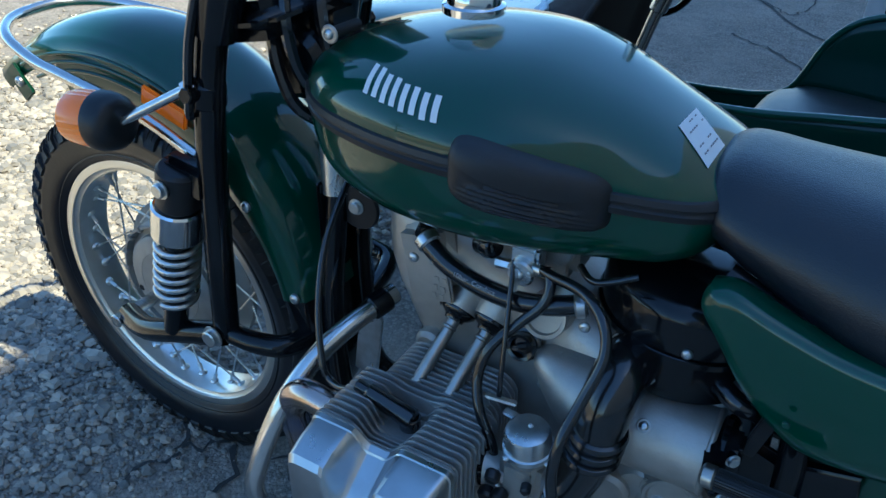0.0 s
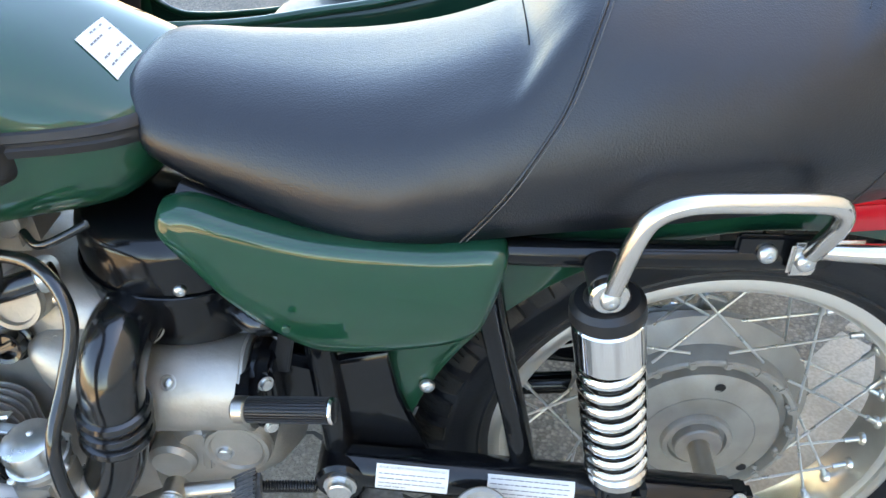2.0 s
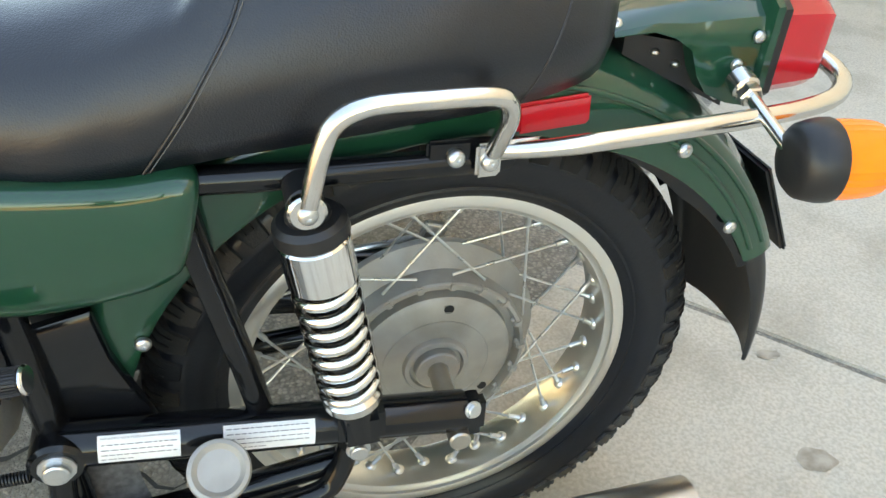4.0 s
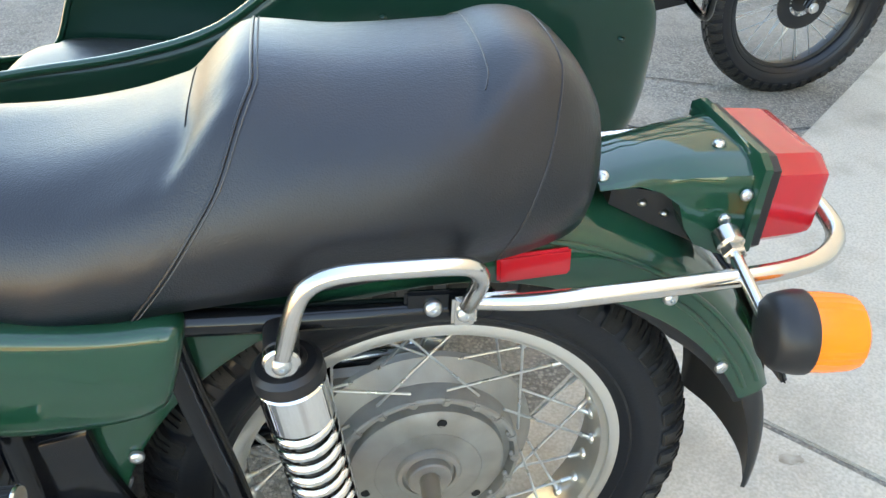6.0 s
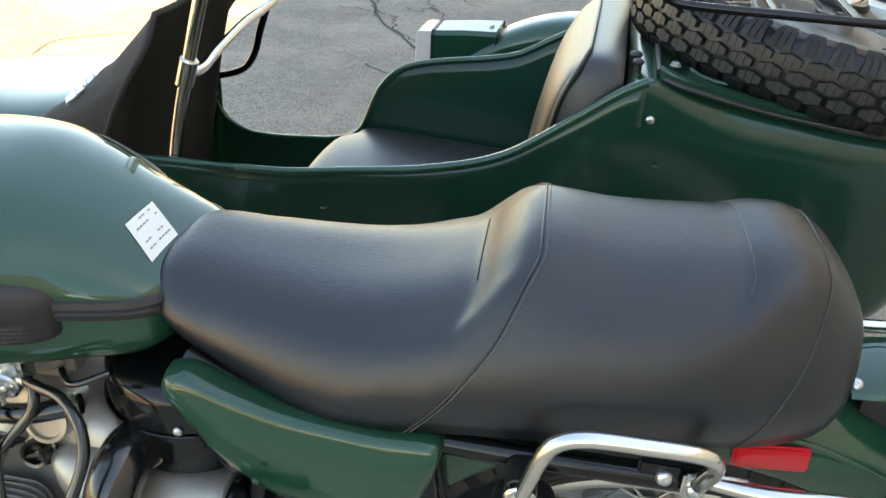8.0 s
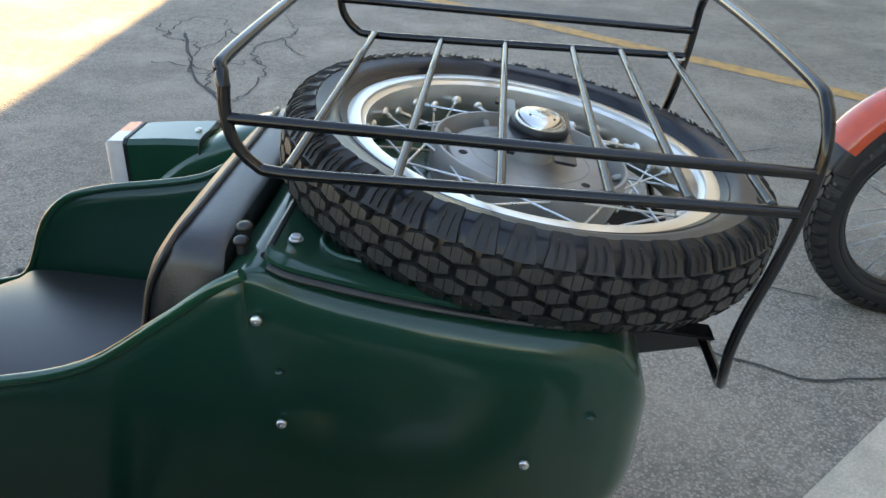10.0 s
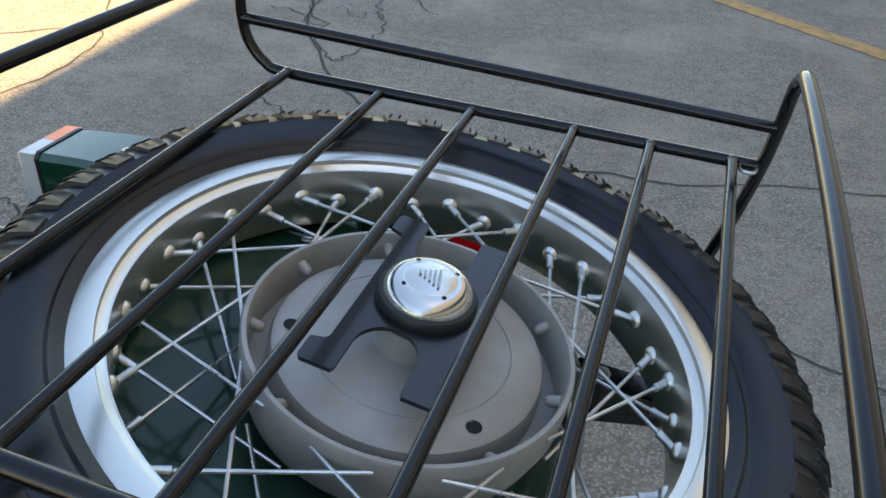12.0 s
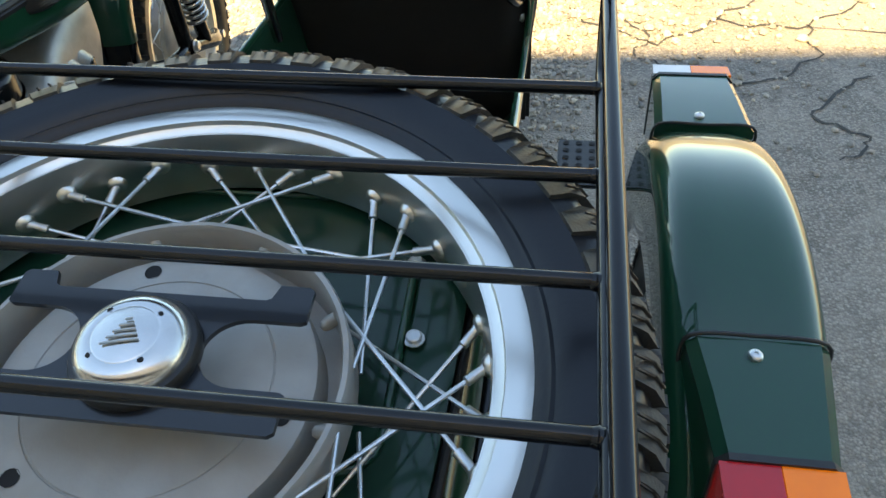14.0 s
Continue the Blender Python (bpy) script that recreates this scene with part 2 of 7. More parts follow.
def tube(pts, r, n=10, k=6, radii=None, flat=1.0):
    """A round bar along a smooth curve through pts."""
    p = catmull(pts, k) if k > 1 else [Vector(q) for q in pts]
    rings, up = [], None
    for i, q in enumerate(p):
        d = (p[min(i + 1, len(p) - 1)] - p[max(i - 1, 0)]).normalized()
        if up is None:
            up = d.orthogonal().normalized()
        up = (up - d * up.dot(d)).normalized()
        side = d.cross(up)
        rad = r
        if radii:
            u = i / (len(p) - 1) * (len(radii) - 1)
            a = min(int(u), len(radii) - 2)
            rad = radii[a] + (radii[a + 1] - radii[a]) * (u - a)
        rings.append([q + rad * (math.cos(2 * math.pi * j / n) * up + flat * math.sin(2 * math.pi * j / n) * side) for j in range(n)])
    return loft(rings)


def lathe(profile, n=32, closed=False):
    """Turns (radius, height) round the z axis."""
    rings = [[(r * math.cos(2 * math.pi * j / n), r * math.sin(2 * math.pi * j / n), h) for j in range(n)] for r, h in profile]
    if closed:
        rings.append(rings[0])
        return loft(rings, caps=(False, False))
    return loft(rings)


def between(p0, p1):
    """A frame at p0 whose z points to p1."""
    p0, p1 = Vector(p0), Vector(p1)
    return Matrix.Translation(p0) @ (p1 - p0).to_track_quat("Z", "Y").to_matrix().to_4x4()


def rod(p0, p1, r, n=16, c=0.15, r2=None):
    """A round bar with chamfered ends."""
    L = (Vector(p1) - Vector(p0)).length
    r2 = r if r2 is None else r2
    e = min(c * min(r, r2), L / 3)
    v, f = lathe([(max(r - e, 1e-4), 0), (r, e), (r2, L - e), (max(r2 - e, 1e-4), L)], n)
    m = between(p0, p1)
    return [tuple(m @ Vector(q)) for q in v], f


def rbox(sx, sy, sz, r=0.004, seg=2):
    """A box of full sizes with rounded edges, about its middle."""
    bm = bmesh.new()
    bmesh.ops.create_cube(bm, size=1)
    bmesh.ops.scale(bm, vec=(sx, sy, sz), verts=bm.verts)
    bmesh.ops.bevel(bm, geom=list(bm.edges), offset=min(r, sx / 2.2, sy / 2.2, sz / 2.2), segments=seg, affect="EDGES")
    bm.verts.index_update()
    vf = [tuple(q.co) for q in bm.verts], [tuple(q.index for q in g.verts) for g in bm.faces]
    bm.free()
    return vf


def ball(c, r, n=12, squash=1.0):
    prof = [(max(r * math.sin(math.pi * i / 8), 1e-4), -squash * r * math.cos(math.pi * i / 8)) for i in range(9)]
    v, f = lathe(prof, n)
    return [tuple(Vector(q) + Vector(c)) for q in v], f


def mesh_of(name, geo, mat, smooth=True, sharp=40):
    v, f = (geo.v, geo.f) if isinstance(geo, Geo) else geo
    me = bpy.data.meshes.new(name)
    me.from_pydata([tuple(q) for q in v], [], f)
    me.materials.append(mat)
    me.validate()
    bm = bmesh.new()
    bm.from_mesh(me)
    bmesh.ops.recalc_face_normals(bm, faces=bm.faces)
    bm.to_mesh(me)
    bm.free()
    if smooth:
        me.shade_smooth()
        me.set_sharp_from_angle(angle=radians(sharp))
    return me


def part(name, geo, mat, parent=None, label="", m=None, smooth=True, sharp=40):
    """One mesh object under a thing or a part; geo may be a mesh that is shared."""
    me = geo if isinstance(geo, bpy.types.Mesh) else mesh_of(name, geo, mat, smooth, sharp)
    ob = new(name, me)
    ob.parent = parent
    if m is not None:
        ob.matrix_basis = m
    return tagged(ob, label)


def thing(name, label, category, m=None, group="", kind=""):
    ob = new(name)
    ob.empty_display_size = 0.1
    if m is not None:
        ob.matrix_basis = m
    return tagged(ob, label, category, group, kind)


_head = lathe([(0.0001, 0.0), (1.0, 0.0), (1.0, 0.35), (0.85, 0.62), (0.5, 0.78), (0.28, 0.8), (0.26, 0.55), (0.0001, 0.55)], 14)
_hex = lathe([(0.0001, 0.0), (1.35, 0.0), (1.35, 0.16), (1.0, 0.18), (1.0, 0.75), (0.85, 0.85), (0.0001, 0.85)], 12)
BOLT = mesh_of("bolt", _head, ZINC)
NUT = mesh_of("nut", _hex, ZINC, sharp=25)


def bolt(parent, p, d, r=0.007, hexed=False, name="bolt"):
    m = between(p, Vector(p) + Vector(d)) @ Matrix.Scale(r, 4)
    return part(name, NUT if hexed else BOLT, None, parent, m=m)


# ---- wheels (axis along z, the shown face up) ----
_rim = [(0.2300, 0.031), (0.2285, 0.020), (0.2275, 0.010), (0.2272, 0), (0.2275, -0.010), (0.2285, -0.020), (0.2300, -0.031), (0.2315, -0.035), (0.254, -0.038), (0.2555, -0.034),
        (0.2555, -0.03), (0.244, -0.028), (0.240, -0.012), (0.239, 0), (0.240, 0.012), (0.244, 0.028), (0.2555, 0.03)]
RIM_MESH = mesh_of("rim", lathe(_rim, 96, closed=True), RIM)
FLANGE_MESH = mesh_of("rim_flange", lathe([(0.2555, 0.030), (0.2564, 0.0350), (0.2560, 0.0380), (0.2545, 0.0390), (0.2388, 0.0392), (0.2376, 0.0387), (0.2368, 0.0345), (0.2335, 0.0320), (0.2294, 0.0305), (0.2555, 0.0292)], 96, closed=True), FLANGE)
_ty = [(0.247, 0.033), (0.252, 0.040), (0.259, 0.0425), (0.263, 0.0455), (0.266, 0.0445), (0.272, 0.0485), (0.285, 0.0525), (0.297, 0.0535), (0.300, 0.0545), (0.303, 0.0535), (0.315, 0.0515), (0.325, 0.047), (0.332, 0.034), (0.3355, 0.016), (0.336, 0.0)]
TYRE_MESH = mesh_of("tyre", lathe(_ty + [(r, -h) for r, h in _ty[-2::-1]], 120, closed=True), RUBBER)


def tread_mesh():
    """Offset rows of lugs: six-sided ones with sipes on the crown, long wedges over the shoulders."""
    g = Geo()
    n = 50

    def block(a, top, low, rt, rb, j=0.0):
        m = len(top)
        v = [((r + j) * math.cos(a + q), (r + j) * math.sin(a + q), y) for (q, y), r in zip(top, rt)]
        v += [(r * math.cos(a + q), r * math.sin(a + q), y) for (q, y), r in zip(low, rb)]
        g.add((v, [tuple(range(m))] + [(i, (i + 1) % m, (i + 1) % m + m, i + m) for i in range(m)]))

    for k in range(n):
        a0 = 2 * math.pi * k / n
        for row in (-2, -1, 0, 1, 2):
            a = a0 + (math.pi / n if row % 2 else 0)
            ha = math.pi / n * 0.80
            j = noise.noise((k * 1.7, row * 3.1, 0)) * 0.0009
            if abs(row) == 2:
                s = 1 if row > 0 else -1
                lug = [(-ha, 0.0310), (ha, 0.0310), (ha * 0.86, 0.0455), (ha * 0.80, 0.0545), (ha * 0.66, 0.0568), (-ha * 0.66, 0.0568), (-ha * 0.80, 0.0545), (-ha * 0.86, 0.0455)]
                rad = [0.3420, 0.3420, 0.334, 0.322, 0.306, 0.306, 0.322, 0.334]
                base = [0.329, 0.329, 0.322, 0.312, 0.304, 0.304, 0.312, 0.322]
                block(a, [(q, s * y) for q, y in lug], [(q * 1.05, s * (y - 0.003)) for q, y in lug], rad, base, j)
                # two low ribs along each wedge
                for q0 in (-0.33, 0.30):
                    rib = [(ha * (q0 - 0.05), 0.0340), (ha * (q0 + 0.05), 0.0340), (ha * (q0 + 0.05), 0.0455), (ha * (q0 + 0.05), 0.0548), (ha * (q0 - 0.05), 0.0548), (ha * (q0 - 0.05), 0.0455)]
                    rr = [0.3422, 0.3422, 0.3354, 0.3230, 0.3230, 0.3354]
                    block(a, [(q, s * (y + 0.0008)) for q, y in rib], [(q, s * y) for q, y in rib], rr, [r - 0.002 for r in rr], j)
            else:
                c, w = row * 0.0198, 0.0096

                def edge(q):
                    return w * (1 - 0.5 * abs(q) / ha)
                lug = [(-ha, c - 0.5 * w), (0, c - w), (ha, c - 0.5 * w), (ha, c + 0.5 * w), (0, c + w), (-ha, c + 0.5 * w)]
                low = [(q * 1.06, c + (y - c) * 1.06) for q, y in lug]
                block(a, lug, low, [0.3425 - 1.9 * y * y for _, y in lug], [0.331 - 1.9 * y * y for _, y in lug], j)
                for q0, q1 in ((-0.98, -0.37), (-0.32, 0.32), (0.37, 0.98)):
                    qs = [q0 * ha, 0.0, q1 * ha] if q0 * q1 < 0 else [q0 * ha, q1 * ha]
                    top = [(q, c - edge(q) * 0.98) for q in qs] + [(q, c + edge(q) * 0.98) for q in reversed(qs)]
                    block(a, top, top, [0.3455 - 1.9 * y * y for _, y in top], [0.342 - 1.9 * y * y for _, y in top], j)
    return mesh_of("tread", g, TREAD, sharp=25)


TREAD_MESH = tread_mesh()
_hub = [(0.0001, 0.046), (0.013, 0.046), (0.014, 0.044), (0.027, 0.044), (0.0285, 0.042), (0.0287, 0.032), (0.033, 0.032), (0.035, 0.037), (0.0405, 0.036), (0.042, 0.034), (0.0425, 0.029), (0.068, 0.0295), (0.0685, 0.0285), (0.0695, 0.0285),
        (0.070, 0.0292), (0.094, 0.0265), (0.1005, 0.022), (0.1025, 0.010), (0.112, 0.009), (0.114, 0.018), (0.1155, 0.0235), (0.1195, 0.0235), (0.1215, 0.021), (0.1225, -0.006), (0.146, -0.022), (0.1490, -0.024), (0.1495, -0.034), (0.147, -0.036), (0.118, -0.040), (0.06, -0.046), (0.0001, -0.046)]
HUB_MESH = mesh_of("hub", lathe(_hub, 72), HUBDULL, sharp=35)


LUG_MESH = mesh_of("spoke_lug", Geo().add(rbox(0.012, 0.010, 0.010, 0.002), Matrix.Translation((0.1165, 0, 0.0205))).add(ball((0.113, 0.003, 0.017), 0.0042, 8)), HUBCAST)
LIP_LUG = mesh_of("spoke_lug", Geo().add(rod((0.1225, 0, 0.006), (0.1315, 0, 0.010), 0.0050, 10)).add(ball((0.1225, 0, 0.006), 0.0048, 8)), HUBCAST)
HOLE_MESH = mesh_of("hub_hole", lathe([(0.0001, 0.0), (0.0058, 0.0), (0.0064, 0.0006), (0.0064, 0.0002)], 14), DARK)


def spoke_ends(k, side, rh=0.1265):
    """Hub end and rim end of spoke k on one side."""
    a = 2 * math.pi * k / 18 + (0 if side > 0 else math.pi / 18)
    h = Vector((rh * math.cos(a), rh * math.sin(a), 0.012 if side > 0 else -0.033))
    b = a + radians(40) * (1 if k % 2 else -1)
    r = Vector((0.2274 * math.cos(b), 0.2274 * math.sin(b), 0.004 * side))
    return h, r


def spoke_mesh(side, rh=0.1265):
    h, r = spoke_ends(0, side, rh)
    L = (r - h).length
    g = Geo().add(lathe([(0.0018, 0), (0.0018, L - 0.014)], 8))
    g.add(lathe([(0.0020, L - 0.021), (0.0038, L - 0.020), (0.0036, L - 0.006), (0.0042, L - 0.005), (0.0048, L - 0.001), (0.0042, L + 0.001), (0.001, L + 0.001)], 10))
    return mesh_of("spoke", g, ZINC)


SPOKE_MESH = {(side, rh): spoke_mesh(side, rh) for side in (1, -1) for rh in (0.1265, 0.1365)}
NIPPLE_SEAT = mesh_of("spoke_seat", lathe([(0.0100, -0.005), (0.0092, -0.0005), (0.0076, 0.0030), (0.0050, 0.0050), (0.0018, 0.0056)], 12), RIM)


_dish = [(0.0001, 0.040), (0.030, 0.040), (0.032, 0.015), (0.083, 0.014), (0.0835, 0.0132), (0.0845, 0.0132), (0.085, 0.014), (0.106, 0.012), (0.112, 0.009), (0.1145, 0.003), (0.115, -0.016), (0.130, -0.018), (0.1305, 0.020), (0.132, 0.0240), (0.1355, 0.0240), (0.137, 0.021),
         (0.1370, -0.012), (0.130, -0.036), (0.118, -0.045), (0.0001, -0.046)]
DISH_MESH = mesh_of("hub", lathe(_dish, 80), HUBCAST, sharp=35)


SPARE_TYRE = mesh_of("tyre", lathe([(0.336 - (0.336 - r) * 0.885, h) for r, h in _ty + [(r, -h) for r, h in _ty[-2::-1]]], 120, closed=True), RUBBER)


def fill_wheel(root, rim_is_root=False, dished=False):
    """Tyre, tread, hub and spokes under a wheel's root."""
    size = Matrix.Scale(1.024 if dished else 1.0, 4)
    if not rim_is_root:
        part("rim", RIM_MESH, None, root, "satin alloy rim with raised spoke seats", m=size)
    part("rim_flange", FLANGE_MESH, None, root, "bright polished rim edge", m=size)
    part("tyre", SPARE_TYRE if dished else TYRE_MESH, None, root, "black rubber tyre wall")
    part("tread", TREAD_MESH, None, root, "blocky dual-sport tread")
    hub = part("hub", DISH_MESH if dished else HUB_MESH, None, root, "grey cast drum hub", m=size)
    for k in range(0, 18, 2 if dished else 1):
        part("spoke_lug", LIP_LUG if dished else LUG_MESH, None, root, m=size @ Matrix.Rotation(2 * math.pi * k / 18, 4, "Z"))
    for k in range(3):
        a = radians(80 + 120 * k)
        part("hub_hole", HOLE_MESH, None, root, m=size @ Matrix.Translation(((0.0975 if dished else 0.086) * math.cos(a), (0.0975 if dished else 0.086) * math.sin(a), 0.0131 if dished else 0.0277)))
    rh = 0.1365 if dished else 0.1265
    for side in (1, -1):
        for k in range(18):
            h, r = spoke_ends(k, side, rh)
            part("spoke", SPOKE_MESH[side, rh], None, root, m=size @ between(h, r))
            inward = Vector((-r.x, -r.y, 0)).normalized()
            part("spoke_seat", NIPPLE_SEAT, None, root, m=size @ between(r - inward * 0.0005, r + inward))
    return hub


# ---- ground ----
def ground_material():
    m = bpy.data.materials.new("worn_asphalt")
    m.use_nodes = True
    t, ns = m.node_tree, m.node_tree.nodes
    b = ns["Principled BSDF"]
    tc = ns.new("ShaderNodeTexCoord")

    def tex(kind, scale, **kw):
        n = ns.new(kind)
        n.inputs["Scale"].default_value = scale
        for k, val in kw.items():
            n.inputs[k].default_value = val
        t.links.new(tc.outputs["Object"], n.inputs["Vector"])
        return n

    def blend(fac, a, c, lo=0.0, hi=1.0, amount=1.0):
        mr = ns.new("ShaderNodeMapRange")
        mr.inputs["From Min"].default_value, mr.inputs["From Max"].default_value, mr.inputs["To Max"].default_value = lo, hi, amount
        t.links.new(fac, mr.inputs["Value"])
        mx = ns.new("ShaderNodeMix")
        mx.data_type = "RGBA"
        t.links.new(mr.outputs["Result"], mx.inputs["Factor"])
        for key, val in (("A", a), ("B", c)):
            if isinstance(val, tuple):
                mx.inputs[key].default_value = (*val, 1)
            else:
                t.links.new(val, mx.inputs[key])
        return mx.outputs["Result"]

    stones = tex("ShaderNodeTexVoronoi", 135.0)
    fine = tex("ShaderNodeTexNoise", 260.0, Detail=4.0)
    big = tex("ShaderNodeTexNoise", 0.9, Detail=7.0)
    mid = tex("ShaderNodeTexNoise", 14.0, Detail=6.0)
    hue = blend(stones.outputs["Color"], (0.175, 0.156, 0.131), (0.40, 0.352, 0.293), 0.2, 0.85)
    c = blend(stones.outputs["Distance"], hue, (0.110, 0.100, 0.087), 0.35, 0.75, 0.7)
    c = blend(fine.outputs["Fac"], c, (0.085, 0.077, 0.066), 0.5, 0.72, 0.4)
    c = blend(mid.outputs["Fac"], c, (0.36, 0.315, 0.262), 0.45, 0.8, 0.55)
    c = blend(big.outputs["Fac"], c, (0.150, 0.132, 0.111), 0.48, 0.72, 0.55)
    pale = tex("ShaderNodeTexNoise", 1.7, Detail=8.0)
    c = blend(pale.outputs["Fac"], c, (0.42, 0.365, 0.30), 0.47, 0.72, 0.55)
    t.links.new(c, b.inputs["Base Color"])
    b.inputs["Roughness"].default_value = 0.88
    bp = ns.new("ShaderNodeBump")
    bp.inputs["Strength"].default_value, bp.inputs["Distance"].default_value = 0.75, 0.005
    ad = ns.new("ShaderNodeMath")
    ad.operation = "SUBTRACT"
    t.links.new(fine.outputs["Fac"], ad.inputs[0])
    t.links.new(stones.outputs["Distance"], ad.inputs[1])
    t.links.new(ad.outputs[0], bp.inputs["Height"])
    t.links.new(bp.outputs["Normal"], b.inputs["Normal"])
    return m


ASPHALT = ground_material()
CONCRETE = material("concrete", (0.57, 0.505, 0.415), 0.85, second=(0.38, 0.335, 0.272), scale=150, mix=0.7, stain=(0.22, 0.18, 0.13), stain_scale=4.2, stain_amount=0.6, bump=0.5, bump_scale=140, bump_dist=0.003)
TAR = material("crack_fill", (0.045, 0.043, 0.04), 0.85, bump=0.5, bump_scale=150)
STAIN = material("oil_stain", (0.27, 0.22, 0.165), 0.75, second=(0.42, 0.365, 0.295), scale=40, mix=1.0)
DRYGRASS = material("dry_grass", (0.44, 0.35, 0.20), 0.9, second=(0.32, 0.26, 0.15), scale=0.4, mix=1.0, stain=(0.15, 0.13, 0.06), stain_scale=0.06)
WOODS = material("far_trees", (0.03, 0.04, 0.02), 0.9, scale=0.5)
STONE = material("gravel", (0.58, 0.50, 0.39), 0.85, second=(0.36, 0.31, 0.25), scale=18, mix=1.0, bump=0.3, bump_scale=120)


_sn, _sl = STONE.node_tree.nodes, STONE.node_tree.links
_isle, _pick = _sn.new("ShaderNodeNewGeometry"), _sn.new("ShaderNodeMix")
_pick.data_type = "RGBA"
_pick.inputs["A"].default_value = (0.17, 0.16, 0.14, 1)
_sl.new(_isle.outputs["Random Per Island"], _pick.inputs["Factor"])
_sl.new(_sn["Principled BSDF"].inputs["Base Color"].links[0].from_socket, _pick.inputs["B"])
_sl.new(_pick.outputs["Result"], _sn["Principled BSDF"].inputs["Base Color"])
BARK = material("bark", (0.06, 0.05, 0.04), 0.9, second=(0.03, 0.026, 0.02), scale=8, mix=1.0, bump=0.5, bump_scale=30)


def grow_tree(root, seed, height):
    """A bare tree: a tapered trunk, limbs and their twigs."""
    rng = random.Random(seed)

    def limb(g, p, d, length, r, depth):
        pts, q = [p], p.copy()
        for _ in range(3):
            d = (d + Vector((rng.uniform(-0.2, 0.2), rng.uniform(-0.2, 0.2), rng.uniform(-0.05, 0.15)))).normalized()
            q = q + d * length / 3
            pts.append(q.copy())
        g.add(tube(pts, r, 6, 2, radii=[r, r * 0.5]))
        if depth:
            for k in range(4):
                at = pts[rng.choice((1, 2, 3))]
                nd = (d + Vector((rng.uniform(-1, 1), rng.uniform(-1, 1), rng.uniform(-0.3, 0.6))) * 0.95).normalized()
                limb(g, at, nd, length * rng.uniform(0.5, 0.75), r * 0.5, depth - 1)

    part("trunk", tube([(0, 0, -0.05), (0.1, 0.05, height * 0.25), (0.05, 0.15, height * 0.5), (0.1, 0.1, height * 0.72)], 0.2, 12, 4, radii=[0.24, 0.09]), BARK, root)
    for k in range(8):
        z = height * (0.25 + 0.055 * k)
        a = k * 2.4 + rng.uniform(-0.4, 0.4)
        g = Geo()
        limb(g, Vector((0.07, 0.09, z)), Vector((math.cos(a), math.sin(a), 0.6)).normalized(), height * (0.42 - 0.025 * k), 0.075 - 0.005 * k, 2)
        part("limb", g, BARK, root)


def build_ground():
    xs = [-800, -60, -12, -4, -1, 1, 4, 12, 60, 800]
    v = [(x, y, 0) for x in xs for y in xs]
    n = len(xs)
    f = [(i * n + j, (i + 1) * n + j, (i + 1) * n + j + 1, i * n + j + 1) for i in range(n - 1) for j in range(n - 1)]
    tagged(part("ground", (v, f), ASPHALT, smooth=False), "worn grey asphalt lot with small aggregate and cracks", "ground", kind="structure")
    # Wall out of view, sized so that its shadow ends near SHADE_X.
    wall = part("shade_wall", rbox(0.3, 70.0, (WALL_X - SHADE_X) * math.tan(SUN_EL), 0.01), STUCCO, m=Matrix.Translation((WALL_X + 0.15 + 1.0, -11.6, (WALL_X - SHADE_X) * math.tan(SUN_EL) / 2)) @ Matrix.Rotation(radians(4.4), 4, "Z"))
    field = part("field", ([(-300, -300, 0.004), (300, -300, 0.004), (300, -9, 0.004), (-11, -9, 0.004), (-11, 300, 0.004), (-300, 300, 0.004)], [(0, 1, 2, 3), (0, 3, 4, 5)]), DRYGRASS, smooth=False)
    tagged(field, "sunlit field of dry golden grass beyond the lot", "field", kind="structure")
    g = Geo()
    rng = random.Random(8)
    for i in range(150):
        x, h = -260 + 3.5 * i + rng.uniform(-2, 2), rng.uniform(2.5, 7)
        g.add(ball((0, 0, 0), 1.0, 8, 1.0), Matrix.Translation((x, -170 + rng.uniform(-12, 12), h * 0.45)) @ Matrix.Diagonal((rng.uniform(2.5, 5), rng.uniform(2, 4), h * 0.55, 1)))
    tree_a = thing("bare_tree", "bare tall tree with dark twigs beyond the lot", "tree", pose(-13, -15, 0), "bare trees")
    grow_tree(tree_a, 3, 7.5)
    tree_b = thing("bare_tree", "bare tall tree with dark twigs beyond the lot", "tree", pose(-3.0, -19, 0), "bare trees")
    grow_tree(tree_b, 9, 8.5)
    tagged(part("far_woods", g, WOODS), "far dark line of trees beyond the field", "woods", kind="stuff")
    tagged(wall, "unseen plain stucco wall beside the lot that casts its shade", "wall", kind="structure")


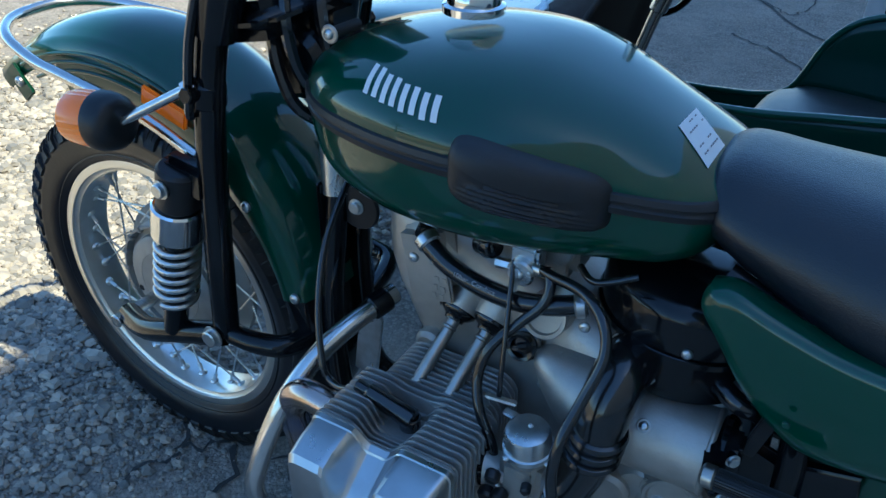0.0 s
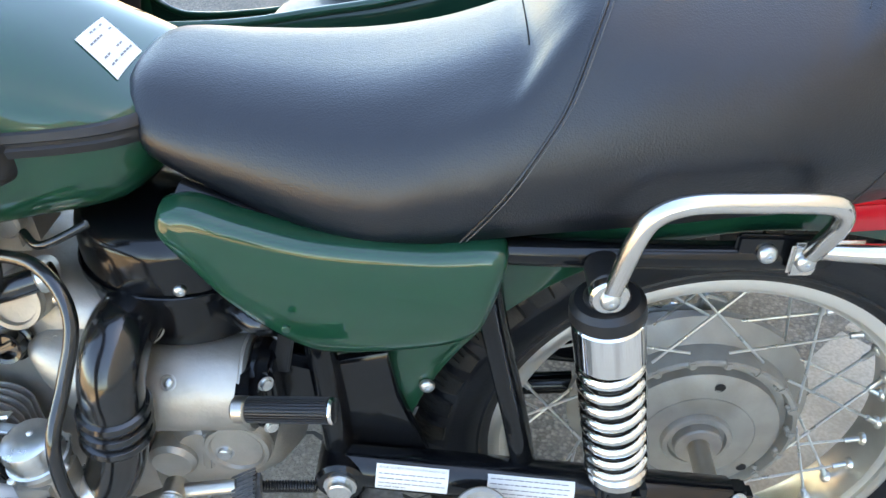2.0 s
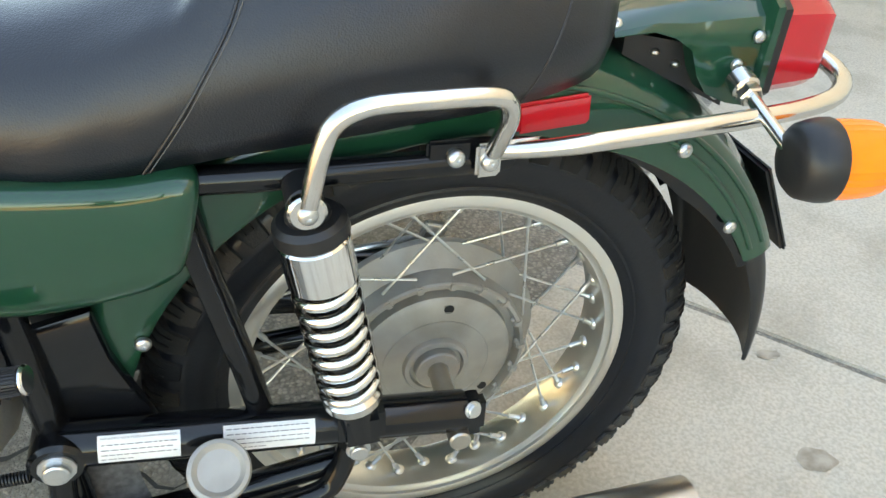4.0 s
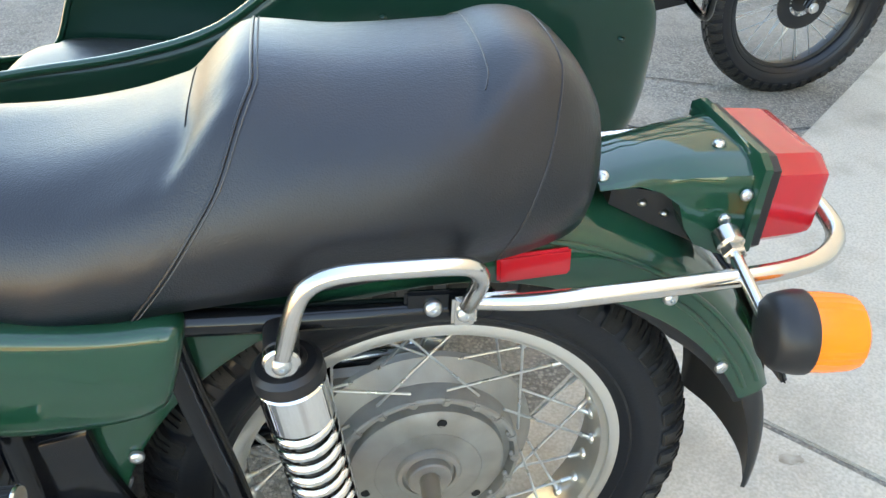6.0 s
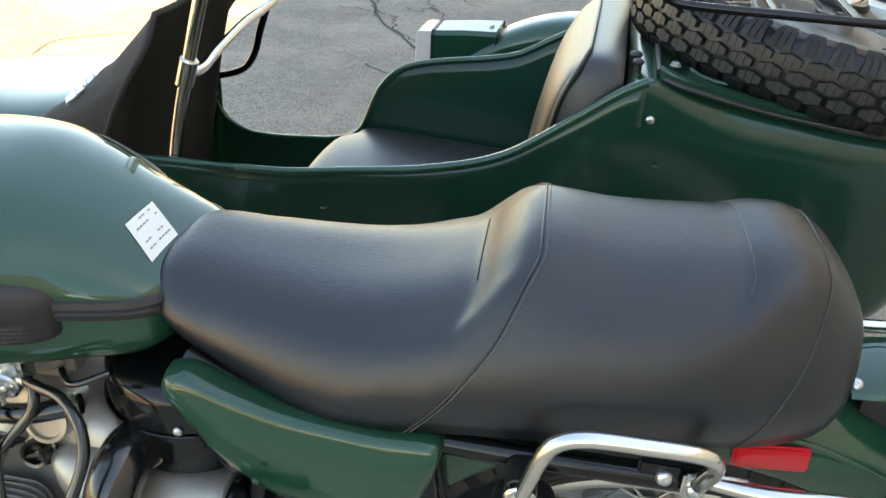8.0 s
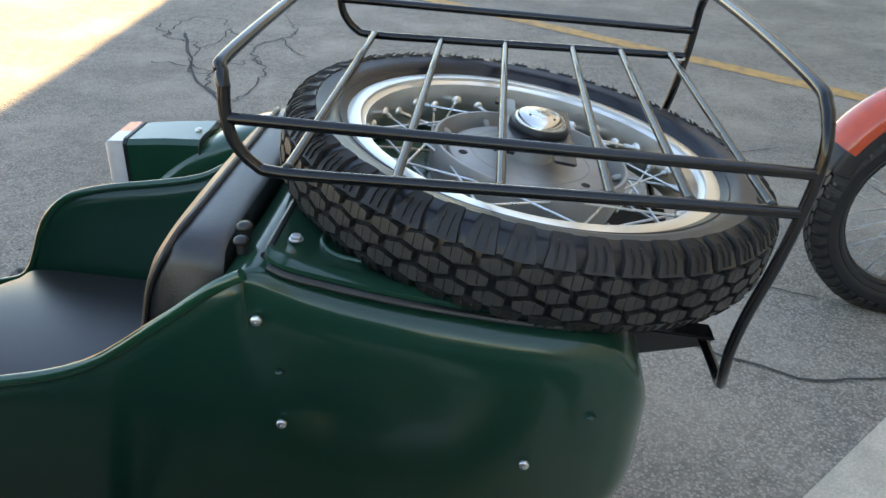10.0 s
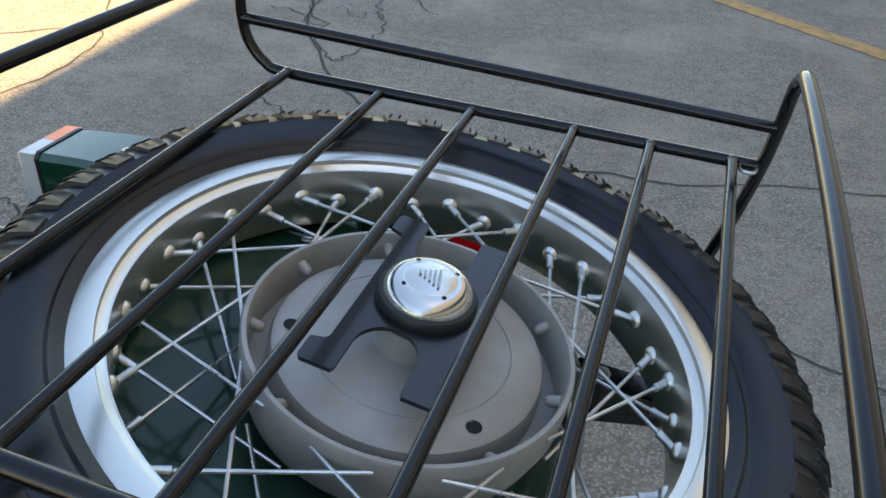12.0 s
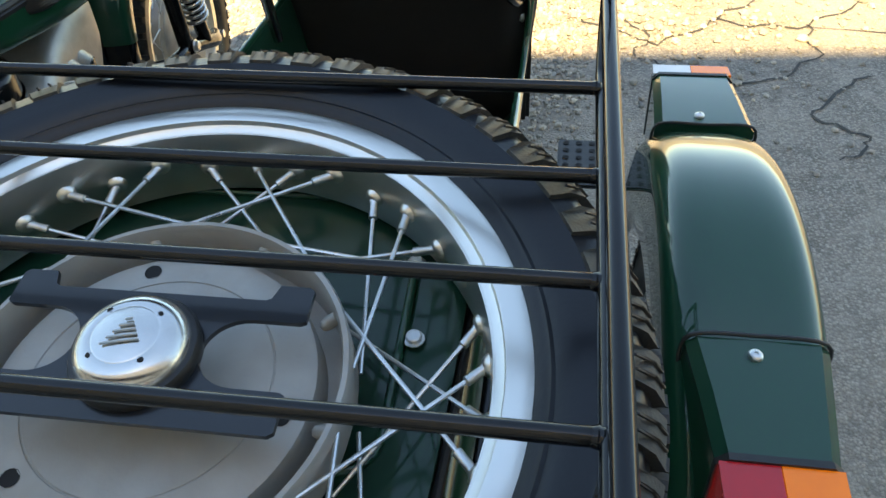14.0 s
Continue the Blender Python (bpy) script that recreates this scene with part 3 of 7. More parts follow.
def build_pavement():
    """Concrete slabs at 45 degrees to the motorcycle, each with its own edges."""
    pav = thing("pavement", "pale concrete slabs with sawn joints and stains", "pavement", kind="structure")
    turn = Matrix.Rotation(radians(45), 4, "Z")
    base = mesh_of("slab", rbox(2.985, 2.985, 0.05, 0.004), CONCRETE, sharp=30)
    for i in range(-2, 3):
        for j in range(2):
            m = turn @ Matrix.Translation((0.72 + 1.5 + 3 * i, 0.092 - 1.5 - 3 * j, -0.019))
            part("slab", base, None, pav, m=m)
    g = Geo()
    for c, r, seed in (((0.79, -0.12), 0.05, 1), ((0.66, -0.03), 0.035, 4), ((0.72, 0.215), 0.022, 2), ((1.0, 0.05), 0.03, 3), ((0.60, 0.62), 0.05, 5)):
        ring = [(c[0] + r * (1 + 0.45 * noise.noise((math.cos(a) * 1.3, math.sin(a) * 1.3, seed * 7.1))) * math.cos(a), c[1] + r * (0.7 + 0.4 * noise.noise((math.cos(a), math.sin(a), seed * 3.7))) * math.sin(a), 0.0075) for a in [2 * math.pi * q / 40 for q in range(40)]]
        g.add((ring, [tuple(range(40))]))
    tagged(part("oil_stain", g, STAIN, smooth=False), "brown oil stains dried on the concrete", "stain", kind="structure")


def crack(g, pts, w, seed):
    """A ragged dark ribbon along a line on the ground."""
    p = catmull([(x, y, 0) for x, y in pts], 9)
    left, right = [], []
    for i, q in enumerate(p):
        d = (p[min(i + 1, len(p) - 1)] - p[max(i - 1, 0)]).normalized()
        s = Vector((-d.y, d.x, 0))
        q = q + s * 0.05 * noise.noise((i * 0.35, seed, 2.0)) + s * 0.018 * noise.noise((i * 0.9, seed, 5.0))
        ww = w * (0.55 + 0.8 * abs(noise.noise((i * 0.6, seed, 9.0)))) * min(1, 0.3 + 3 * (1 - i / len(p)))
        left.append((q.x + s.x * ww, q.y + s.y * ww, 0.004))
        right.append((q.x - s.x * ww, q.y - s.y * ww, 0.004))
    n = len(p)
    g.add((left + right, [(i, i + 1, n + i + 1, n + i) for i in range(n - 1)]))


def build_cracks():
    cracks_sidecar = [
        [(-1.9, 4.9), (-1.37, 3.75), (-0.73, 3.01), (-0.39, 2.69), (-0.03, 2.45), (0.4, 2.3), (1.3, 2.0)],
        [(-0.39, 2.69), (-0.1, 2.9), (0.5, 3.0), (1.6, 3.4)],
        [(-2.17, 5.12), (-2.0, 4.8), (-1.78, 4.69), (-1.68, 4.56), (-1.61, 4.73), (-1.65, 5.1), (-1.52, 4.84), (-1.36, 4.67), (-1.24, 4.9), (-1.2, 5.08), (-1.32, 5.43), (-1.46, 5.88)],
        [(-1.68, 4.56), (-1.61, 4.22), (-1.44, 4.06), (-1.4, 3.88), (-1.25, 3.64), (-1.15, 3.61), (-1.12, 3.88), (-1.18, 4.25), (-1.28, 4.36), (-1.35, 4.24), (-1.5, 4.38), (-1.58, 4.22)],
        [(-1.85, 4.2), (-1.62, 4.15), (-1.53, 4.02), (-1.44, 4.06)],
        [(-2.0, 4.8), (-2.04, 5.15), (-1.96, 5.36), (-1.78, 5.31), (-1.65, 5.1)],
        [(-1.36, 4.67), (-1.3, 4.45), (-1.18, 4.25)], [(-1.24, 4.9), (-1.05, 4.56), (-0.95, 4.5)],
        [(-1.33, 3.1), (-1.12, 2.95), (-0.87, 2.68), (-0.7, 2.3)],
    ]
    cracks_front = [
        [(-2.6, 1.2), (-2.17, 1.35), (-2.33, 1.58), (-2.33, 1.92), (-2.7, 2.3)],
        [(-2.33, 1.92), (-2.04, 1.88), (-1.86, 1.58), (-2.05, 1.3), (-2.17, 1.35)],
        [(-1.95, 2.05), (-1.71, 1.82), (-1.55, 1.95), (-1.44, 1.84)],
        [(-2.33, 1.58), (-2.6, 1.75), (-3.0, 1.6)], [(-2.17, 1.35), (-2.5, 0.95), (-3.1, 1.1)],
        [(-2.7, 2.3), (-3.0, 2.9), (-2.4, 3.4), (-2.2, 2.9), (-2.33, 1.92)], [(-2.4, 3.4), (-2.9, 4.2), (-3.6, 4.4)],
    ]
    cracks_bike = [
        [(-1.46, -0.33), (-1.42, -0.2), (-1.34, -0.13), (-1.23, -0.12), (-1.05, -0.2)], [(-1.42, -0.2), (-1.55, -0.05), (-1.8, 0.05)], [(-1.34, -0.13), (-1.25, -0.3), (-1.28, -0.5)],
        [(-0.95, 0.35), (-0.85, 0.15), (-0.9, -0.05), (-0.7, -0.3)], [(-0.85, 0.15), (-0.6, 0.22), (-0.35, 0.1)],
        [(0.72, 1.75), (1.1, 1.55), (1.5, 1.62)],
    ]
    g = Geo()
    for i, l in enumerate(cracks_sidecar + cracks_front + cracks_bike):
        crack(g, l, 0.012 if i == 0 else 0.007, i * 3.3)
    tagged(part("pavement_cracks", g, TAR, smooth=False), "dark branching cracks in the asphalt", "crack", kind="structure")
    d = Vector((2.23, -1.73, 0)).normalized()
    m = Matrix.Translation((1.20, 5.22, 0.0035)) @ Matrix.Rotation(math.atan2(d.y, d.x), 4, "Z")
    g = Geo()
    v = [(-5 + 0.1 * i, s * 0.078 + 0.008 * noise.noise((i * 0.7, s, 1)), 0) for s in (-1, 1) for i in range(101)]
    g.add((v, [(i, i + 1, 102 + i, 101 + i) for i in range(100)]))
    tagged(part("parking_line", g, YELLOW, m=m, smooth=False), "faded yellow painted parking line on asphalt", "road marking", kind="structure")


def build_gravel():
    """Loose stones near the front wheel."""
    rng = random.Random(5)
    g = Geo()
    for i in range(105000):
        x, y = (rng.gauss(-2.9, 0.75), rng.gauss(0.2, 0.95)) if i >= 85000 else (rng.uniform(-5.2, -1.0), rng.uniform(-2.7, 2.6)) if i < 36000 else (rng.uniform(-2.75, -1.15), rng.uniform(-1.1, 1.1))
        keep = min(1, max(0, (-1.25 - x) * 1.2 + 0.35 * noise.noise((x * 2, y * 2, 3)))) * (1 if y < 0.9 else 0.55)
        keep *= max(0, 1 - (math.hypot((x + 2.2) / 2.9, (y + 0.1) / 2.6) + 0.25 * noise.noise((x * 0.9, y * 0.9, 7))) ** 3)
        if rng.random() > keep:
            continue
        s = rng.choice((0.003, 0.004, 0.004, 0.005, 0.006, 0.007, 0.008, 0.011)) * rng.uniform(0.7, 1.2) * (1.9 if i >= 85000 else 1)
        a = rng.uniform(0, 6.3)
        v = []
        for zz, rr in ((-0.3, 0.8), (0.3, 1.0), (0.75, 0.55)):
            for q in range(5):
                an = a + 2 * math.pi * q / 5 + rng.uniform(-0.3, 0.3)
                w = s * rr * rng.uniform(0.75, 1.2)
                v.append((x + 1.3 * w * math.cos(an), y + w * math.sin(an), s * zz * rng.uniform(0.8, 1.1) + 0.001))
        f = [(r * 5 + q, r * 5 + (q + 1) % 5, r * 5 + 5 + (q + 1) % 5, r * 5 + 5 + q) for r in (0, 1) for q in range(5)] + [(10, 11, 12, 13, 14)]
        g.add((v, f))
    tagged(part("gravel", g, STONE, smooth=False), "loose pale gravel scattered on the asphalt", "gravel", kind="stuff")


build_ground()
build_pavement()
build_cracks()
build_gravel()


# ---- motorcycle: x to the rear, y to the sidecar, rear axle over the origin ----
bike = thing("motorcycle", "dark green motorcycle with black dual seat, parked beside its sidecar", "motorcycle", pose(0, 0, 0, 0, 0, 3.7))
AXLE_Z, FRONT_X = 0.335, -1.45


def bike_wheel(name, x, label):
    w = part(name, RIM_MESH, None, bike, label, m=pose(x, 0, AXLE_Z, 90, 0, 0))
    fill_wheel(w, True)
    return w


rear_wheel = bike_wheel("rear_wheel", 0, "spoked rear wheel with silver rim and blocky tyre")
front_wheel = bike_wheel("front_wheel", FRONT_X, "spoked front wheel with silver rim and blocky tyre")

# fuel tank: rows of x, half width, top, seam, bottom
TANK = [(-1.056, 0.02, 0.832, 0.822, 0.812), (-1.048, 0.06, 0.850, 0.821, 0.785), (-1.02, 0.106, 0.870, 0.820, 0.745), (-0.97, 0.146, 0.886, 0.820, 0.712), (-0.90, 0.173, 0.898, 0.821, 0.700),
        (-0.83, 0.185, 0.903, 0.821, 0.698), (-0.76, 0.180, 0.899, 0.817, 0.698), (-0.70, 0.160, 0.883, 0.808, 0.698), (-0.64, 0.132, 0.860, 0.798, 0.700), (-0.585, 0.114, 0.833, 0.794, 0.707),
        (-0.552, 0.098, 0.814, 0.793, 0.727), (-0.537, 0.072, 0.804, 0.790, 0.748), (-0.532, 0.03, 0.796, 0.788, 0.770)]
N_UP, N_LO = 2.5, 3.4


def tank_y(x, z):
    """Half width of the tank at a height."""
    w, top, seam, bot = curve(TANK, x)
    u = (z - seam) / (top - seam) if z > seam else (seam - z) / (seam - bot)
    n = N_UP if z > seam else N_LO
    return w * max(0.0, 1 - min(abs(u), 1) ** n) ** (1 / n)


def tank_z(x, y):
    w, top, seam, bot = curve(TANK, x)
    return seam + (top - seam) * max(0.0, 1 - min(abs(y) / w, 1) ** N_UP) ** (1 / N_UP)


def tank_rings():
    rings = []
    for i in range(70):
        u = i / 69
        x = -1.056 + 0.524 * (u + 0.06 * math.sin(2 * math.pi * u) * -1)
        w, top, seam, bot = curve(TANK, x)
        ring = []
        for j in range(56):
            a = 2 * math.pi * j / 56
            c, s = math.cos(a), math.sin(a)
            n = N_UP if s >= 0 else N_LO
            ring.append((x, w * math.copysign(abs(c) ** (2 / n), c), seam + ((top - seam) if s >= 0 else (seam - bot)) * math.copysign(abs(s) ** (2 / n), s)))
        rings.append(ring)
    return rings


tank = part("fuel_tank", loft(tank_rings()), GREEN, bike, "glossy dark green teardrop fuel tank", sharp=60)


def seam_band():
    g = Geo()
    for s in (-1, 1):
        rings = []
        for i in range(60):
            x = -1.046 + 0.508 * i / 59
            seam = curve(TANK, x)[2]
            prof = [(0.010, 0.0), (0.009, 0.004), (0.003, 0.0055), (0.001, 0.003), (-0.002, 0.003), (-0.004, 0.0055), (-0.011, 0.004), (-0.012, 0.0)]
            rings.append([(x, s * (tank_y(x, seam + dz) + o), seam + dz) for dz, o in prof])
        g.add(loft(rings, False))
    return g


part("tank_band", seam_band(), PAD, tank, "black rubber band round the tank")


def knee_pad(s):
    """A thick pad with rounded ends and ribs on its lower half, laid on the tank's side."""
    nr, na, v = 22, 96, []
    for i in range(nr + 1):
        k = i / nr
        for j in range(na):
            a = 2 * math.pi * j / na
            c, q = math.cos(a), math.sin(a)
            p = 0.42 + 0.25 * (1 - k)
            u, w = k * math.copysign(abs(c) ** p, c), k * math.copysign(abs(q) ** p, q)
            x = -0.710 + 0.076 * u
            mid = 0.822 - 0.033 * (u + 1) / 2
            z = mid + (0.034 - 0.003 * u) * w
            h = 0.020 * (1 - k ** 6) ** 0.45 - 0.002
            if -0.78 < w < 0.02:
                h -= 0.0030 * (0.5 + 0.5 * math.cos(2 * math.pi * (w + 0.78) / 0.16)) * (1 - k ** 6)
            v.append((x, s * (tank_y(x, z) + h), z))
    f = [(i * na + j, i * na + (j + 1) % na, (i + 1) * na + (j + 1) % na, (i + 1) * na + j) for i in range(nr) for j in range(na)]
    return v, f


for s in (-1, 1):
    part("knee_pad", knee_pad(s), PAD, tank, "ribbed black rubber knee pad", sharp=60)


def tank_mark(k):
    """A plain slanted white bar; eight of them stand in place of the maker's mark."""
    x0 = -0.908 + 0.0265 * (k // 2) + 0.0130 * (k % 2)
    v = []
    for dz in range(5):
        for dx in (0, 0.0072):
            z = 0.862 - 0.0018 * (k // 2) + 0.0049 * dz
            x = x0 + dx - 0.0014 * dz + 0.004
            v.append((x, -tank_y(x, z) - 0.0012, z))
    return v, [(2 * q, 2 * q + 1, 2 * q + 3, 2 * q + 2) for q in range(4)]


for k in range(8):
    part("white_bar", tank_mark(k), WHITE, tank, sharp=60)


def sticker():
    g, ink = Geo(), Geo()

    def at(u, w, lift):
        u, w = (u + 1) / 2, (w + 1) / 2
        x = -0.605 + 0.041 * u - 0.002 * w
        y = 0.026 - 0.029 * u - 0.058 * w
        return (x, y, tank_z(x, y) + lift)
    n = 8
    v = [at(2 * i / n - 1, 2 * j / n - 1, 0.0012) for i in range(n + 1) for j in range(n + 1)]
    g.add((v, [(i * (n + 1) + j, (i + 1) * (n + 1) + j, (i + 1) * (n + 1) + j + 1, i * (n + 1) + j + 1) for i in range(n) for j in range(n)]))
    rng = random.Random(3)
    for r in range(5):
        for c in range(7):
            if rng.random() < 0.4 or r == 2:
                continue
            u0, w0 = -0.8 + 0.34 * r, -0.8 + 0.22 * c
            ink.add(([at(u0, w0, 0.002), at(u0 + 0.07, w0, 0.002), at(u0 + 0.07, w0 + 0.17, 0.002), at(u0, w0 + 0.17, 0.002)], [(0, 1, 2, 3)]))
    part("sticker", g, WHITE, tank, "white paper sticker with printed bars", sharp=60)
    part("print", ink, INK, tank)


sticker()
cap = Geo().add(lathe([(0.036, 0.0), (0.036, 0.008), (0.031, 0.010), (0.031, 0.022), (0.028, 0.026), (0.0001, 0.028)], 30))
part("filler_cap", cap, CHROME, tank, "round chrome filler cap", m=Matrix.Translation((-0.86, 0.0, 0.914)))

# dual seat: rows of x, half width, top, bottom
SEAT = [(-0.567, 0.044, 0.812, 0.785), (-0.560, 0.078, 0.824, 0.777), (-0.540, 0.100, 0.830, 0.764), (-0.478, 0.117, 0.826, 0.741), (-0.41, 0.131, 0.823, 0.722), (-0.35, 0.142, 0.824, 0.708), (-0.29, 0.149, 0.833, 0.700),
        (-0.245, 0.152, 0.846, 0.699), (-0.222, 0.153, 0.856, 0.700), (-0.205, 0.154, 0.876, 0.702), (-0.185, 0.155, 0.895, 0.704), (-0.168, 0.155, 0.902, 0.706), (-0.145, 0.155, 0.901, 0.709), (-0.10, 0.155, 0.896, 0.714), (-0.05, 0.155, 0.896, 0.718),
        (0.0, 0.154, 0.899, 0.722), (0.024, 0.153, 0.901, 0.724), (0.034, 0.152, 0.906, 0.725), (0.055, 0.150, 0.911, 0.727), (0.085, 0.143, 0.909, 0.730), (0.115, 0.129, 0.890, 0.736), (0.138, 0.104, 0.858, 0.746), (0.150, 0.055, 0.825, 0.760)]


def seat_point(x, a):
    """A point of the seat's skin; a runs from -1 (near lower edge) over the top to 1. The cross-sections lean forward towards the bottom."""
    w, top, bot = curve(SEAT, x)
    k = min(1, max(0, (abs(a) - 0.34) / 0.30))
    k = k * k * (3 - 2 * k)
    if k > 0:
        lo, hi = SEAT[0][0], SEAT[-1][0]
        d = min(0.085, x - lo, hi - x)
        top += k * (sum(curve(SEAT, x + d * q)[1] for q in (-1, -0.5, 0, 0.5, 1)) / 5 - top)
    th = a * math.pi / 2
    s, c = math.sin(th), math.cos(th)
    y = w * math.copysign(abs(s) ** 0.72, s)
    z = bot + (top - bot) * abs(c) ** 0.80
    if abs(a) > 0.8:
        y *= 1 - 0.10 * ((abs(a) - 0.8) / 0.2) ** 2
    z -= 0.006 * math.exp(-((x + 0.36) / 0.12) ** 2) * max(0, 1 - (abs(y) / 0.09) ** 2)
    lean = 0.70 * min(1, max(0, (x + 0.56) / 0.30)) * min(1, max(0, (0.158 - x) / 0.11))
    return Vector((x - lean * max(0, top - 0.012 - z), y, z))


def seat_skin():
    rings = []
    for i in range(110):
        x = -0.567 + 0.717 * i / 109
        ring = [seat_point(x, -1 + 2 * j / 40) for j in range(41)]
        w, top, bot = curve(SEAT, x)
        low = seat_point(x, 1.0).x
        ring += [Vector((low, w * q, bot - 0.004)) for q in (0.7, 0.0, -0.7)]
        rings.append(ring)
    return loft(rings)


seat = part("seat", seat_skin(), SEATVINYL, bike, "black grained vinyl dual seat", sharp=70)


def seam_line(x, lift=0.0005, r=0.0024, dx=0.0):
    pts = []
    for i in range(61):
        a = -1 + 2 * i / 60
        p = seat_point(x + dx, a)
        c = Vector((p.x, 0, 0.78))
        pts.append(p + (p - c).normalized() * lift)
    return tube(pts, r, 6, 1)


for xt, lift, r in ((-0.166, 0.0004, 0.0015), (0.094, 0.0, 0.0009)):
    part("seam", seam_line(xt, lift, r), SEATVINYL, seat, "raised stitched seam", sharp=80)
    if r > 0.001:
        part("stitching", seam_line(xt, 0.0009, 0.0006, 0.0048), THREAD, seat)
for x0, y0, y1 in ((-0.224, -0.066, 0.062), (0.028, -0.094, 0.094)):
    pts = []
    for i in range(21):
        y = y0 + (y1 - y0) * i / 20
        w, top, bot = curve(SEAT, x0)
        a = math.asin(min(1, abs(y) / w) ** (1 / 0.72)) / (math.pi / 2) * (1 if y > 0 else -1)
        pts.append(seat_point(x0, a) + Vector((0, 0, 0.0004)))
    # The front fold's shade is painted: a thin black line along the crease.
    part("crease", tube(pts, 0.0007, 6, 1), SHADE_BLACK if x0 < 0 else SEATVINYL, seat)


def shell(x0, x1, centre, rad, half, skirt, a0, a1, n=40, taper=None, th=0.004, dy=0.0, pull=0.0):
    """A mudguard: a curved strip with turned-down sides, round an axis along y. Angles in degrees from the rear, up."""
    rings = []
    for i in range(n + 1):
        a = radians(a0 + (a1 - a0) * i / n)
        sk = skirt * (taper(i / n) if taper else 1)
        crown = rad - pull * max(0.0, 1 - i / n / 0.55) ** 1.2
        prof = []
        for j in range(21):
            u = 2 * j / 20 - 1
            y = half * math.copysign(min(1, abs(u) * 1.35) ** 0.9 if abs(u) < 0.74 else 1.0, u)
            r = crown - 0.030 * min(1, abs(u) / 0.74) ** 2.2
            if abs(u) >= 0.74:
                r -= sk * (abs(u) - 0.74) / 0.26
            if 0.62 < abs(u) < 0.74:
                r += 0.003
            prof.append((centre[0] + r * math.cos(a), y + dy, centre[1] + r * math.sin(a)))
        inner = [(x + (centre[0] - x) * th / rad, y * 0.975, z + (centre[1] - z) * th / rad) for x, y, z in reversed(prof)]
        rings.append(prof + inner)
    return loft(rings)


rear_guard = part("rear_mudguard", shell(0, 0, (0, AXLE_Z), 0.444, 0.105, 0.055, 24, 160.5, 50, taper=lambda u: min(1, 0.5 + 1.6 * u)), GREEN, bike, "green rear mudguard with rolled edges", sharp=60)
part("mudflap", shell(0, 0, (0, AXLE_Z), 0.440, 0.098, 0.040, -3, 26, 20, taper=lambda u: 0.02 + 0.5 * u), PLASTIC, rear_guard, "black flexible mudflap", sharp=60)
part("liner", shell(0, 0, (0, AXLE_Z), 0.437, 0.097, 0.050, 22, 70, 24, taper=lambda u: min(1, 0.5 + u)), BLACK, rear_guard, "black inner liner", sharp=60)
part("inner_guard", shell(0, 0, (0, AXLE_Z), 0.440, 0.102, 0.055, 158, 205, 20), PADGREY, rear_guard, "grey lower end", sharp=60)
for p, d in (((0.228, -0.107, 0.655), (0, -1, 0)), ((0.312, -0.105, 0.548), (0.2, -1, 0)), ((0.267, -0.075, 0.70), (0.5, -0.6, 0.6)), ((-0.316, -0.106, 0.506), (0, -1, 0))):
    bolt(rear_guard, p, d, 0.008)
for s in (-1, 1):
    for r, y, a0, a1 in ((0.409, 0.1045, 27, 80), (0.392, 0.1065, 27, 62)):
        part("bead", tube([(r * math.cos(radians(a)), s * y, AXLE_Z + r * math.sin(radians(a))) for a in range(a0, a1 + 1, 3)], 0.0034, 8, 2), GREEN, rear_guard, sharp=80)
front_guard = part("front_mudguard", shell(0, 0, (-1.40, 0.425), 0.412, 0.089, 0.072, 12, 128, 60, taper=lambda u: 0.45 + u if u < 0.55 else 1 if u < 0.80 else 0.3, dy=-0.019, pull=0.042), GREEN, bike, "green front mudguard with rolled edges", sharp=60)
for r, a0, a1 in ((0.371, 66, 118), (0.358, 70, 116), (0.345, 74, 114)):
    part("bead", tube([(-1.40 + r * math.cos(radians(a)), -0.1085, 0.425 + r * math.sin(radians(a))) for a in range(a0, a1 + 1, 4)], 0.0030, 8, 2), GREEN, front_guard, sharp=80)
part("mudflap", shell(0, 0, (-1.40, 0.425), 0.366, 0.085, 0.030, -24, 13, 14, dy=-0.019), BLACK, front_guard, sharp=60)
part("end_tab", rbox(0.034, 0.005, 0.055, 0.004), GREEN, front_guard, m=pose(-1.583, -0.112, 0.725, 0, -38, 0))
bolt(front_guard, (-1.578, -0.115, 0.728), (0, -1, 0), 0.008)
for p in ((-1.145, -0.109, 0.632), (-1.075, -0.109, 0.503)):
    bolt(front_guard, p, (0, -1, 0), 0.008)
part("side_reflector", rbox(0.082, 0.008, 0.029, 0.003), AMBER, front_guard, "orange side reflector", m=pose(-1.266, -0.114, 0.752, 0, 18, 0))
part("side_reflector", rbox(0.072, 0.007, 0.031, 0.003), REDLENS, rear_guard, "red side reflector", m=pose(0.078, -0.108, 0.710, 0, -4, 0))
# hoop round the front mudguard
hoop = [(-1.202, -0.13, 0.702), (-1.297, -0.135, 0.744), (-1.424, -0.138, 0.770), (-1.50, -0.135, 0.781), (-1.575, -0.118, 0.797), (-1.635, -0.072, 0.80), (-1.660, -0.02, 0.80), (-1.655, 0.045, 0.80), (-1.61, 0.095, 0.795), (-1.54, 0.125, 0.785), (-1.424, 0.135, 0.77), (-1.2, 0.125, 0.70)]
part("guard_hoop", tube(hoop, 0.0085, 10, 6), STEEL, bike, "bent steel hoop round the mudguard")
part("hoop_tab", rbox(0.03, 0.006, 0.03, 0.002), STEEL, bike, m=pose(-1.205, -0.128, 0.690, 0, 25, 0))
bolt(bike, (-1.20, -0.131, 0.688), (0, -1, 0), 0.007)


